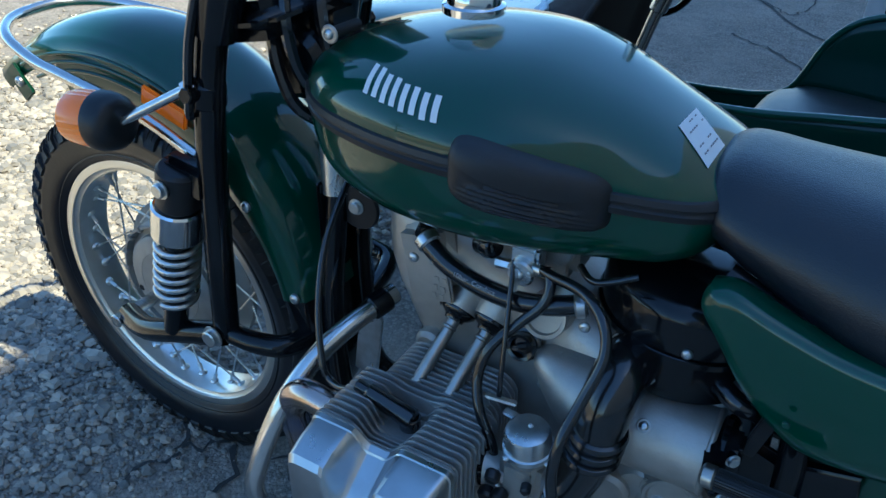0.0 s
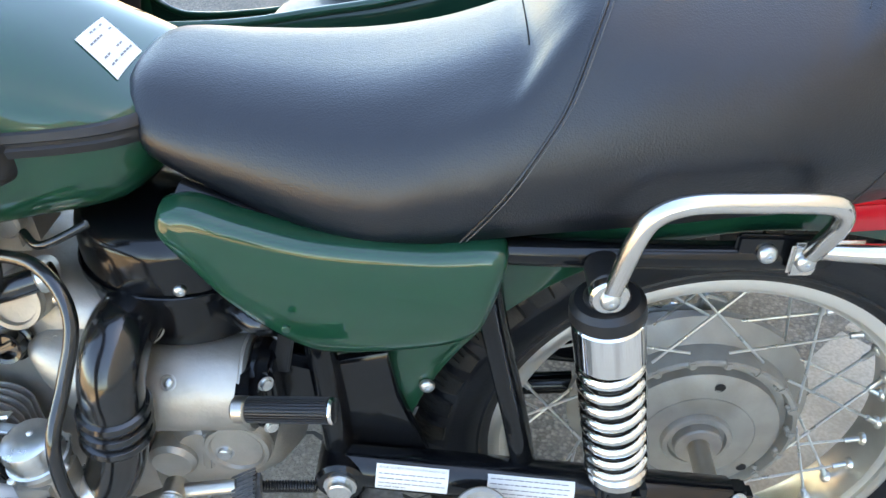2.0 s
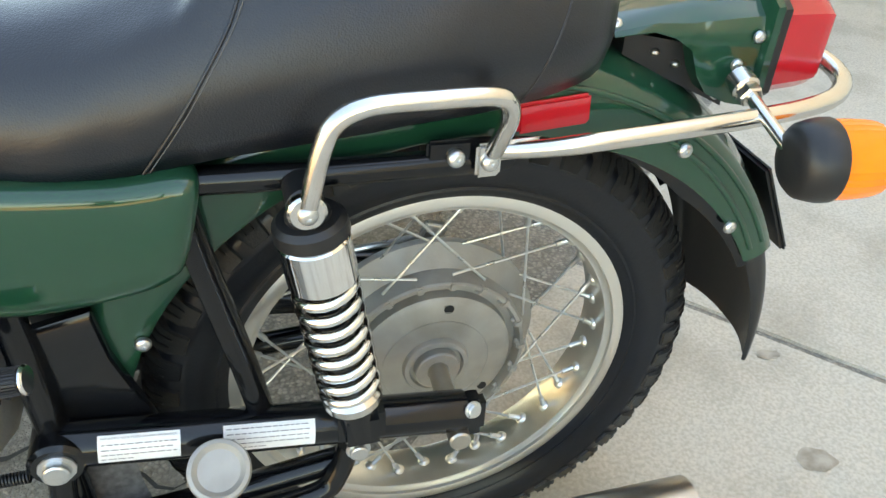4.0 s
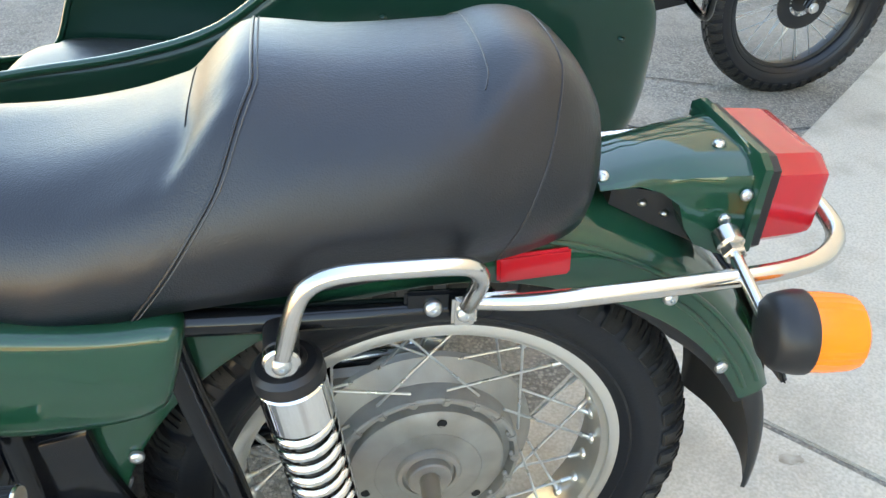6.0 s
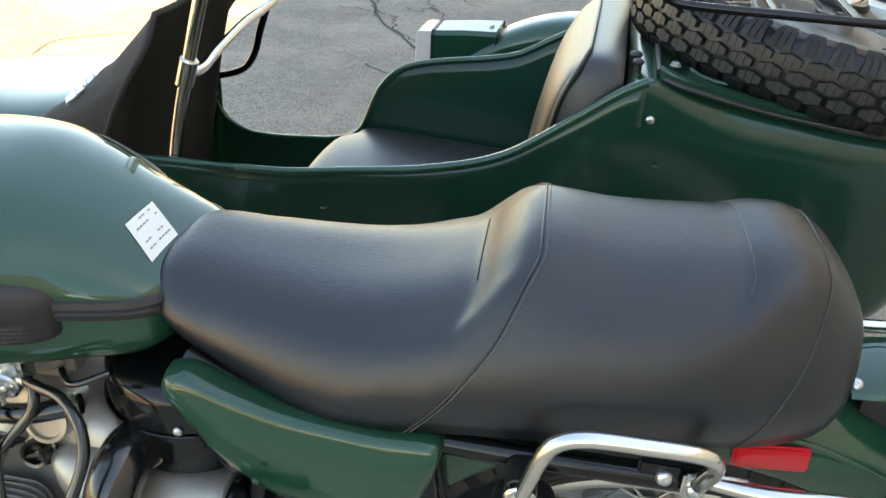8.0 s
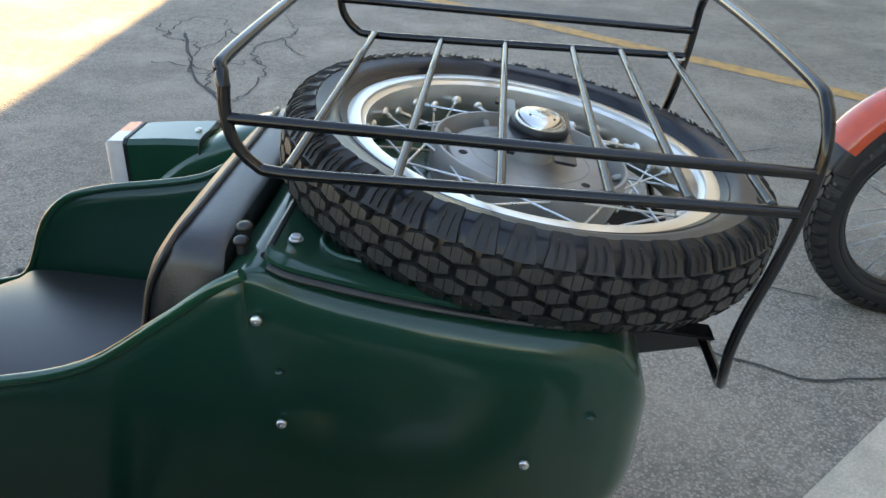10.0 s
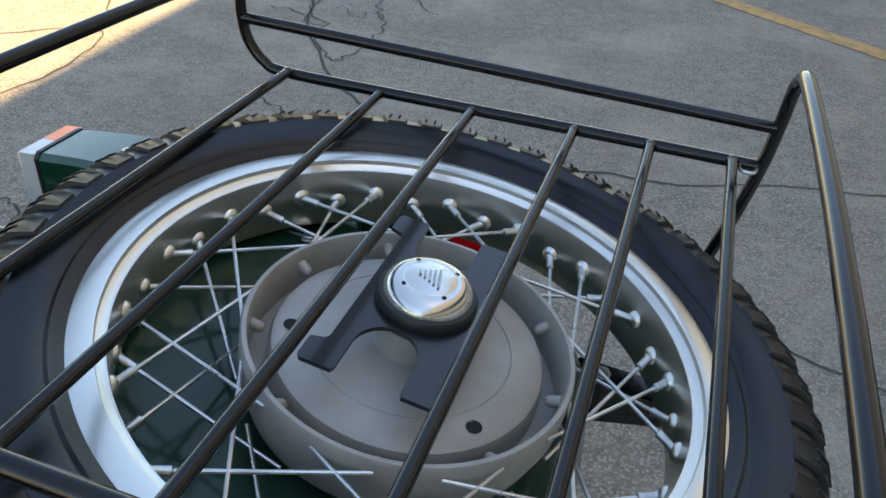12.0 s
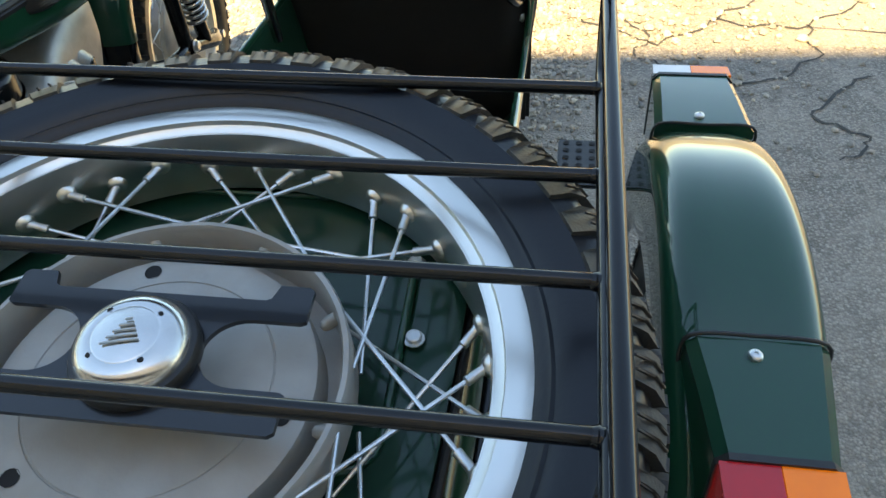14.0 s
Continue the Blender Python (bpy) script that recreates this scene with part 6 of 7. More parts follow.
pad = part("pedal_rubber", rbox(0.030, 0.05, 0.016, 0.005, 3), PADGREY, shift, "serrated worn grey rubber pad", m=pose(-0.497, -0.180, 0.425, 0, -20, 12))
for k in range(9):
    part("serration", rbox(0.028, 0.0025, 0.003, 0.001), PADGREY, pad, m=pose(0, -0.022 + 0.0055 * k, 0.0085))
bolt(shift, (-0.575, -0.182, 0.42), (0, -1, 0), 0.009, True)
pts = [(-0.495 + 0.06 * i / 200, -0.150 + 0.0055 * math.cos(2 * math.pi * i / 10), 0.400 + 0.0055 * math.sin(2 * math.pi * i / 10)) for i in range(201)]
part("return_spring", tube(pts, 0.0013, 5, 1), SATIN_BLACK, bike)
part("centre_stand", Geo().add(tube([(-0.41, -0.13, 0.40), (-0.415, -0.15, 0.33), (-0.38, -0.155, 0.285), (-0.25, -0.15, 0.275), (-0.165, -0.14, 0.275), (-0.14, -0.135, 0.30), (-0.128, -0.13, 0.335)], 0.013, 10, 6)).add(tube([(-0.41, 0.13, 0.40), (-0.415, 0.15, 0.33), (-0.38, 0.155, 0.285), (-0.25, 0.15, 0.275)], 0.013, 10, 6)).add(rod((-0.26, -0.15, 0.275), (-0.26, 0.15, 0.275), 0.012, 12)), FR, bike, "black folded centre stand")
part("kick_pedal", lathe([(0.0001, 0.004), (0.020, 0.004), (0.025, 0.009), (0.029, 0.008), (0.0305, 0.0), (0.028, -0.008), (0.0001, -0.01)], 32), HUBCAST, bike, "round bright pedal pad", m=pose(-0.262, -0.195, 0.410, 35, 0, 0))
part("pedal_arm", tube([(-0.262, -0.188, 0.400), (-0.265, -0.182, 0.37), (-0.275, -0.175, 0.34), (-0.32, -0.165, 0.30)], 0.008, 8, 5), STEEL, bike)
part("drive_shaft", rod((-0.46, 0.11, 0.40), (-0.06, 0.11, 0.345), 0.02, 18), FR, bike)
part("final_drive", Geo().add(rod((0, 0.05, 0.335), (0, 0.14, 0.335), 0.085, 30, c=0.3)).add(rbox(0.12, 0.06, 0.08, 0.02), pose(-0.07, 0.11, 0.35)), CAST, bike)
part("brake_rod_spring", Geo().add(rod((-0.10, 0.06, 0.46), (0.02, 0.055, 0.475), 0.004, 8)).add(rbox(0.03, 0.012, 0.05, 0.003), pose(0.01, 0.05, 0.47, 0, 20, 0)), ZINC, bike)


# ---- sidecar ----
sidecar = thing("sidecar", "dark green sidecar with black vinyl seat, bolted beside the motorcycle", "sidecar")
YC, YW = 0.700, 0.282
NEAR = [(-1.06, 0.680), (-0.99, 0.664), (-0.84, 0.666), (-0.65, 0.674), (-0.53, 0.692), (-0.39, 0.716), (-0.265, 0.757), (-0.16, 0.834), (-0.095, 0.886), (-0.062, 0.905)]
FAR = [(-1.07, 0.715), (-1.045, 0.615), (-1.023, 0.555), (-0.968, 0.515), (-0.91, 0.507), (-0.81, 0.512), (-0.71, 0.526), (-0.665, 0.555), (-0.622, 0.655), (-0.555, 0.712), (-0.32, 0.76), (-0.239, 0.803), (-0.143, 0.854), (-0.095, 0.886), (-0.062, 0.905)]


ZB = [(-1.06, 0.30), (-0.5, 0.30), (-0.25, 0.34), (-0.066, 0.415), (0.0, 0.44), (0.107, 0.455), (0.20, 0.457), (0.30, 0.470), (0.35, 0.494), (0.385, 0.538), (0.400, 0.595), (0.406, 0.635)]


def side_y(z):
    """Half width of the body at a height: the walls lean in towards the bottom."""
    return YW - 0.045 * max(0, 0.9 - z) / 0.5


def tub_ring(x):
    zn, zf, zb = curve(NEAR, x)[0], curve(FAR, x)[0], curve(ZB, x)[0]
    zm = zb + 0.13
    near = [(x, YC - side_y(z), z) for z in [zn + (zm - zn) * q / 10 for q in range(10)]]
    low = []
    for q in range(21):
        a = math.pi + math.pi * q / 20
        c, s = math.cos(a), math.sin(a)
        z = zm + (zm - zb) * math.copysign(abs(s) ** 0.55, s)
        low.append((x, YC + side_y(z) * math.copysign(abs(c) ** 0.3, c) if abs(c) > 1e-6 else YC, z))
    far = [(x, YC + side_y(z), z) for z in [zm + (zf - zm) * q / 10 for q in range(1, 11)]]
    return near + low + far


def with_depth(ob, t, offset=1.0):
    mod = ob.modifiers.new("depth", "SOLIDIFY")
    mod.thickness, mod.offset = t, offset
    return ob


xs = [-1.06 + 0.998 * i / 80 for i in range(81)]
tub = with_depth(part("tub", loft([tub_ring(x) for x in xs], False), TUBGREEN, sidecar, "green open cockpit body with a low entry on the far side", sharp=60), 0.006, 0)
part("rim_bead", tube([tub_ring(x)[0] for x in xs], 0.0075, 10, 1), GREEN, tub, sharp=80)
part("rim_bead", tube([tub_ring(x)[-1] for x in xs], 0.0075, 10, 1), GREEN, tub, sharp=80)


def box_ring(x, w, zb, zt, n=64, p=0.2, yc=None):
    ring = []
    for j in range(n):
        a = 2 * math.pi * (j + 0.5) / n
        c, s = math.cos(a), math.sin(a)
        z = (zt + zb) / 2 + (zt - zb) / 2 * math.copysign(abs(s) ** p, s)
        ring.append((x, (YC if yc is None else yc) + (w - 0.045 * max(0, 0.9 - z) / 0.5) * math.copysign(abs(c) ** p, c), z))
    return ring


TAIL = [(-0.066, 1.0, 0.904), (-0.05, 1.0, 0.905), (0.0, 1.0, 0.893), (0.107, 1.0, 0.872), (0.22, 1.0, 0.857), (0.32, 0.992, 0.846), (0.358, 0.97, 0.826), (0.385, 0.92, 0.790), (0.400, 0.84, 0.745), (0.406, 0.70, 0.70)]


def tail_ring(x):
    """A closed section of the boot, in line with the cockpit's walls."""
    k, zt = curve(TAIL, max(x, -0.066))
    if x < -0.066:
        zt = curve(NEAR, x)[0]
    zb = curve(ZB, x)[0]
    zm = min(zb + 0.13, (zb + zt) / 2)
    q = min(1, max(0, (x + 0.09) / 0.16))
    e = 0.02 + 0.14 * q * q * (3 - 2 * q)
    ring = []
    for j in range(80):
        a = 2 * math.pi * (j + 0.5) / 80
        c, s = math.cos(a), math.sin(a)
        z = zm + ((zt - zm) * abs(s) ** 0.16 if s > 0 else -(zm - zb) * abs(s) ** 0.55)
        ring.append((x, YC + k * (side_y(z) + 0.0033) * math.copysign(abs(c) ** (e if s > 0 else 0.3), c), z))
    return ring


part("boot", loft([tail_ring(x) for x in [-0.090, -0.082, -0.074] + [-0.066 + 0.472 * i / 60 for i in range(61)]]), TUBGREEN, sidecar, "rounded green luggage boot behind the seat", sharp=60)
LID = [(-0.045, 0.253), (-0.035, 0.262), (0.0, 0.265), (0.28, 0.255), (0.31, 0.245), (0.315, 0.23)]
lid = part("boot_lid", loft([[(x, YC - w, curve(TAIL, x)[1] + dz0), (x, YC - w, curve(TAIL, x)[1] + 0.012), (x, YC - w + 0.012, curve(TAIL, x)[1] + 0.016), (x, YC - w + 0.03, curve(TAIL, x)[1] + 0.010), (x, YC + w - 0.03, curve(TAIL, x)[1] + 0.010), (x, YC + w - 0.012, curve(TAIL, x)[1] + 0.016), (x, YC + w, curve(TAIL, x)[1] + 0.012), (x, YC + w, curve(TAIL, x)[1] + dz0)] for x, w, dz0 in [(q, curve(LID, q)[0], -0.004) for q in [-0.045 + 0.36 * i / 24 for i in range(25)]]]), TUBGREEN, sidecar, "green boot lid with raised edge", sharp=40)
bead = []
for cx, cy, a0 in ((0.235, YC + 0.185, 0), (0.035, YC + 0.185, 90), (0.035, YC - 0.185, 180), (0.235, YC - 0.185, 270)):
    for k in range(7):
        a = radians(a0 + 15 * k)
        x, y = cx + 0.03 * math.cos(a), cy + 0.03 * math.sin(a)
        bead.append((x, y, curve(TAIL, x)[1] + 0.0105))
part("lid_bead", tube(bead + [bead[0]], 0.004, 8, 1), GREEN, lid, sharp=80)
for side in (-1, 1):
    part("lid_seal", tube([(x, YC + side * (curve(LID, x)[0] + 0.004), curve(TAIL, x)[1] + 0.0025) for x in [-0.040 + 0.35 * i / 20 for i in range(21)]], 0.0042, 8, 1), PLASTIC, lid, "black rubber seal round the lid")
part("lid_seal", tube([(-0.046, YC - 0.25, 0.912), (-0.046, YC + 0.25, 0.912)], 0.005, 8, 1), PLASTIC, lid)
for p in ((-0.022, 0.495, 0.9105), (0.075, 0.915, 0.890), (0.150, 0.925, 0.879), (0.17, 0.52, 0.878)):
    bolt(lid, p, (0.05, 0, 1), 0.0065, True)
knob = part("lid_knob", Geo().add(rod((-0.082, 0.498, 0.902), (-0.082, 0.498, 0.917), 0.006, 12)).add(ball((-0.082, 0.498, 0.921), 0.010, 14, 0.6)).add(rod((-0.078, 0.470, 0.902), (-0.078, 0.470, 0.915), 0.006, 12)).add(ball((-0.078, 0.470, 0.918), 0.009, 14, 0.6)), PLASTIC, sidecar, "small black knob fasteners")
for p in ((-0.050, 0.4155, 0.850), (-0.035, 0.4285, 0.693), (0.260, 0.4315, 0.657)):
    bolt(sidecar, p, (0, -1, 0.1), 0.0065, name="rivet")
for p in ((-0.031, 0.4235, 0.775), (0.33, 0.43, 0.74), (-0.573, 0.437, 0.615)):
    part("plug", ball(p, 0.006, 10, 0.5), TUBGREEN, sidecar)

# nose and canvas
NOSE = [(-1.95, 0.05, 0.42, 0.50), (-1.92, 0.11, 0.38, 0.54), (-1.84, 0.17, 0.34, 0.585), (-1.70, 0.22, 0.31, 0.63), (-1.5, 0.255, 0.30, 0.67), (-1.25, 0.277, 0.30, 0.70), (-1.08, 0.282, 0.30, 0.725), (-1.02, 0.282, 0.30, 0.728)]
nose = with_depth(part("nose", loft([box_ring(x, *curve(NOSE, x), p=0.42) for x in [-1.95 + 0.93 * i / 50 for i in range(51)]], caps=(True, False)), GREEN, sidecar, "rounded green sidecar nose", sharp=60), 0.006, 0)


def canvas_ring(u):
    ring = []
    for j in range(31):
        a = math.pi * j / 30
        c, s = -math.cos(a), math.sin(a)
        f0 = Vector((-1.15 + 0.03 * s, YC + 0.272 * math.copysign(abs(c) ** 0.55, c), 0.655 + 0.062 * s ** 0.6))
        far = max(0, c)
        b0 = Vector((-0.985 - 0.095 * far + (0.105 + 0.095 * far) * min(1, s * (1.6 - 0.55 * far)), YC + 0.276 * math.copysign(abs(c) ** 0.5, c), 0.655 + 0.255 * min(1, s * 1.25) ** 0.75))
        q = f0.lerp(b0, u)
        q.z -= 0.018 * math.sin(math.pi * u) * s * (1 + 0.5 * noise.noise((u * 6, j * 0.4, 1)))
        q += Vector((0, 0, 0.006 * noise.noise((u * 5, j * 0.7, 4))))
        ring.append(q)
    return ring


with_depth(part("canvas_cover", loft([canvas_ring(i / 18) for i in range(19)], False), CANVAS, sidecar, "black canvas apron stretched over the cockpit front", sharp=80), 0.004, 0)
hem = canvas_ring(1.0)
# Added sheet below the hem: the cockpit's shade as plain black.
shade_sheet = []
for k in range(9):
    u = k / 8
    fwd = u ** 0.45
    shade_sheet.append([(q.x * (1 - fwd) - 1.06 * fwd + 0.01 * noise.noise((j * 0.3, u * 3, 2)), YC - 0.01 * u + (q.y - YC) * (0.985 - 0.10 * u), q.z - 0.004 + (0.335 - q.z) * u) for j, q in enumerate(hem)])
with_depth(part("interior_shade", loft(shade_sheet, False), SHADE_BLACK, sidecar, "dark sheet standing in for the shaded cockpit interior", sharp=80), 0.004, 0)
part("apron_hem", tube([q for q in canvas_ring(1.0)], 0.006, 8, 1), CANVAS, sidecar, sharp=80)
for u, j in ((0.35, 7), (0.3, 10)):
    q = canvas_ring(u)[j]
    part("buckle", Geo().add(rbox(0.05, 0.016, 0.006, 0.002)).add(rbox(0.014, 0.022, 0.009, 0.002)), ZINC, sidecar, "small steel buckle", m=Matrix.Translation(q + Vector((0, -0.006, 0.006))) @ pose(0, 0, 0, 40, -38, 10))
# Added near-black box: the nose's inner shade, given as colour.
part("nose_shade_box", rbox(0.02, 0.52, 0.36, 0.02), DARK, sidecar, m=pose(-1.10, YC, 0.49))
part("floor_mat", rbox(0.95, 0.40, 0.02, 0.008), SATIN_BLACK, sidecar, m=pose(-0.58, YC, 0.325))
# windscreen pillar and grab handle
HANDLE = [(-0.822, 0.452, 0.822), (-0.832, 0.54, 0.808), (-0.845, 0.62, 0.812), (-0.842, 0.74, 0.836), (-0.837, 0.83, 0.846), (-0.834, 0.88, 0.855), (-0.838, 0.90, 0.872), (-0.835, 0.905, 0.905)]
BENT = [(-0.835, 0.905, 0.93), (-0.835, 0.903, 0.90), (-0.876, 0.895, 0.789), (-0.905, 0.91, 0.72), (-0.950, 0.93, 0.672), (-1.027, 0.94, 0.645)]
frame_ = part("pillar", tube([(-0.868, 0.452, 0.62), (-0.846, 0.452, 0.72), (-0.815, 0.452, 0.826), (-0.77, 0.452, 0.96), (-0.74, 0.452, 1.05)], 0.0115, 14, 5), STEEL, sidecar, "bright steel pillar in the cockpit")
part("pillar_clamp", rod((-0.822, 0.452, 0.805), (-0.805, 0.452, 0.853), 0.0165, 18), STEEL, frame_)
part("grab_handle", tube(HANDLE, 0.0095, 14, 6), CHROME, frame_, "chrome cross handle")
part("pillar_far", tube(BENT, 0.008, 10, 6), BLACK, frame_, "black bent tube")
for p in ((-1.036, 0.94, 0.604), (-1.030, 0.94, 0.660)):
    bolt(frame_, p, (0.6, -1, 0.2), 0.009, True)


# seat
def cushion(sx, sy, sz, r, crown):
    n, rings = 40, []
    for i in range(15):
        u = 2 * i / 14 - 1
        k = (1 - abs(u) ** 5) ** 0.35 if abs(u) < 1 else 0.05
        rings.append([(sx / 2 * max(k, 0.9) * math.copysign(abs(math.cos(a)) ** 0.35, math.cos(a)), sy / 2 * u, sz / 2 * max(k, 0.86) * math.copysign(abs(math.sin(a)) ** 0.35, math.sin(a)) + crown * (1 - u * u) * (1 if math.sin(a) > 0 else 0)) for a in [2 * math.pi * j / n for j in range(n)]])
    return loft(rings)


part("seat_cushion", cushion(0.50, 0.46, 0.13, 0.03, 0.02), SIDEVINYL, sidecar, "black vinyl bench cushion", m=pose(-0.445, YC, 0.505, 0, 3, 0), sharp=60)
BACK_FRONT = [(0.50, -0.272), (0.60, -0.246), (0.68, -0.226), (0.79, -0.201), (0.85, -0.189), (0.885, -0.178), (0.905, -0.166), (0.915, -0.156)]


def backrest():
    """A padded back: flat sides and top, the front swelling out from its piped edge."""
    rings = []
    for i in range(41):
        u = 2 * i / 40 - 1
        f = (1 - abs(u) ** 14) ** 0.5 if abs(u) < 1 else 0.0
        y = YC + 0.247 * u
        drop = 0.030 * (1 - f)
        swell = (1 - abs(u) ** 3) ** 0.6 if abs(u) < 1 else 0.0
        front = []
        for k in range(21):
            v = k / 20
            z = 0.50 + 0.415 * v
            front.append((curve(BACK_FRONT, z)[0] - 0.030 * swell * math.sin(math.pi * v ** 1.8) ** 0.7, y, z - drop * v))
        top = [(-0.152, y, 0.918 - drop), (-0.140, y, 0.920 - drop), (-0.104, y, 0.918 - drop), (-0.096, y, 0.912 - drop)]
        rings.append(front + top + [(-0.094, y, 0.86), (-0.10, y, 0.66), (-0.13, y, 0.50)])
    return loft(rings)


back = part("backrest", backrest(), SIDEVINYL, sidecar, "black vinyl backrest with piped edge", sharp=50)
near_pipe = [(-0.248, 0.452, 0.59), (-0.226, 0.452, 0.68), (-0.201, 0.452, 0.785), (-0.188, 0.453, 0.845), (-0.176, 0.456, 0.878), (-0.162, 0.466, 0.904), (-0.154, 0.490, 0.918), (-0.152, 0.54, 0.920), (-0.152, YC, 0.9205)]
part("piping", tube(near_pipe + [(x, 2 * YC - y, z) for x, y, z in near_pipe[-2::-1]], 0.0042, 8, 5), SIDEVINYL, back)

# sidecar wheel, its mudguard and lamps
YF, XF = 1.226, -0.165
sw = part("sidecar_wheel", RIM_MESH, None, sidecar, "spoked wheel under the sidecar mudguard", m=pose(XF, YF, 0.335, -90, 0, 0))
part("tyre", TYRE_MESH, None, sw)
part("tread", TREAD_MESH, None, sw)
part("hub", HUB_MESH, None, sw)


def fender_ring(a, half=0.077):
    prof = []
    for j in range(25):
        u = 2 * j / 24 - 1
        y = half * math.copysign(1 - (1 - min(1, abs(u) / 0.7)) ** 1.5, u)
        r = 0.463 - 0.030 * min(1, abs(u) / 0.7) ** 3
        if abs(u) > 0.7:
            r -= 0.11 * (abs(u) - 0.7) / 0.3
        prof.append((XF + r * math.cos(a), YF + y, 0.335 + r * math.sin(a)))
    return prof


with_depth(part("mudguard", loft([fender_ring(radians(8 + 164 * i / 48)) for i in range(49)], False), GREEN, sidecar, "glossy green sidecar mudguard", sharp=50), 0.004, 0)


def lamp(sgn, x0, x1, x2, label, inner, outer, tops, k=1.0):
    """A box lamp on the mudguard; the lens is split between two colours. tops: heights at the trim, the middle and the lens."""
    def ring(x, w, zb, zt):
        return [(x, YF - w, zb), (x, YF - w, zt - 0.010), (x, YF - w + 0.010, zt), (x, YF + w - 0.010, zt), (x, YF + w, zt - 0.010), (x, YF + w, zb)]
    z0, zm, z1 = tops
    body = part("lamp_housing", loft([ring(x0, 0.0660, z0 - 0.05, z0), ring((x0 + x1) / 2, 0.0620 * (1 + k) / 2, zm - 0.092, zm), ring(x1, 0.0585 * k, z1 - 0.105, z1)]), GREEN, sidecar, label, sharp=30)
    part("gasket", loft([ring(x1, 0.0595 * k, z1 - 0.107, z1 + 0.002), ring(x1 + 0.007 * sgn, 0.0595 * k, z1 - 0.107, z1 + 0.002)]), PLASTIC, body, sharp=30)
    part("edge_trim", tube([(x0, YF - 0.068, z0 - 0.040), (x0 - 0.002 * sgn, YF - 0.062, z0 - 0.001), (x0 - 0.004 * sgn, YF, z0 + 0.002), (x0 - 0.002 * sgn, YF + 0.062, z0 - 0.001), (x0, YF + 0.068, z0 - 0.040)], 0.0022, 8, 5), PLASTIC, body)
    for side, mat in ((-1, inner), (1, outer)):
        def half_ring(x, w, zb, zt):
            y0, y1 = (YF - 0.0575 * k * w, YF - 0.0005) if side < 0 else (YF + 0.0005, YF + 0.0575 * k * w)
            return [(x, y0, zb), (x, y0, zt), (x, y1, zt), (x, y1, zb)]
        part("lens", loft([half_ring(x1 + 0.007 * sgn, 1, z1 - 0.103, z1 - 0.001), half_ring(x2 - 0.008 * sgn, 0.98, z1 - 0.101, z1 - 0.003), half_ring(x2, 0.9, z1 - 0.093, z1 - 0.011)]), mat, body, sharp=30)
    bolt(body, (x0 + 0.02 * sgn, YF - 0.006, z0 - 0.0005), (0.1 * sgn, 0, 1), 0.0070)


lamp(-1, -0.392, -0.547, -0.594, "green housing of the front marker lamp", CLEAR, AMBER, (0.752, 0.748, 0.740))
lamp(1, 0.028, 0.152, 0.210, "green housing of the rear marker lamp", REDLENS, AMBER, (0.778, 0.776, 0.770), 0.87)
step = part("foot_step", rbox(0.16, 0.11, 0.008, 0.003), SATIN_BLACK, sidecar, "black perforated foot step", m=pose(-0.75, 1.088, 0.43))
g = Geo()
for i in range(6):
    for j in range(4):
        g.add(lathe([(0.0001, 0.0), (0.006, 0.0), (0.0065, 0.001)], 10), Matrix.Translation((-0.065 + 0.026 * i, -0.039 + 0.026 * j, 0.0045)))
part("step_holes", g, DARK, step)
part("axle_arm", rod((XF, 0.98, 0.33), (XF, 1.10, 0.335), 0.03, 20), BLACK, sidecar)
part("chassis_tube", tube([(0.35, 0.52, 0.30), (-0.4, 0.50, 0.26), (-1.1, 0.52, 0.27), (-1.5, 0.7, 0.3)], 0.022, 12, 5), BLACK, sidecar)
part("chassis_tube", tube([(0.30, 0.92, 0.30), (-0.4, 0.94, 0.27), (-1.0, 0.92, 0.27), (-1.5, 0.7, 0.3)], 0.022, 12, 5), BLACK, sidecar)
for x, z in ((-1.02, 0.30), (-0.35, 0.30), (-0.30, 0.62)):
    part("coupling_strut", tube([(x + 0.02, 0.12, z + 0.06), (x, 0.30, z), (x, 0.52, 0.28)], 0.016, 10, 4), BLACK, sidecar)

# ---- luggage rack over the boot ----
rack = thing("luggage_rack", "black tubular luggage rack above the spare wheel", "rack", pose(0, 0, 0))
RY0, RY1, RZ = 0.457, 1.062, 1.007
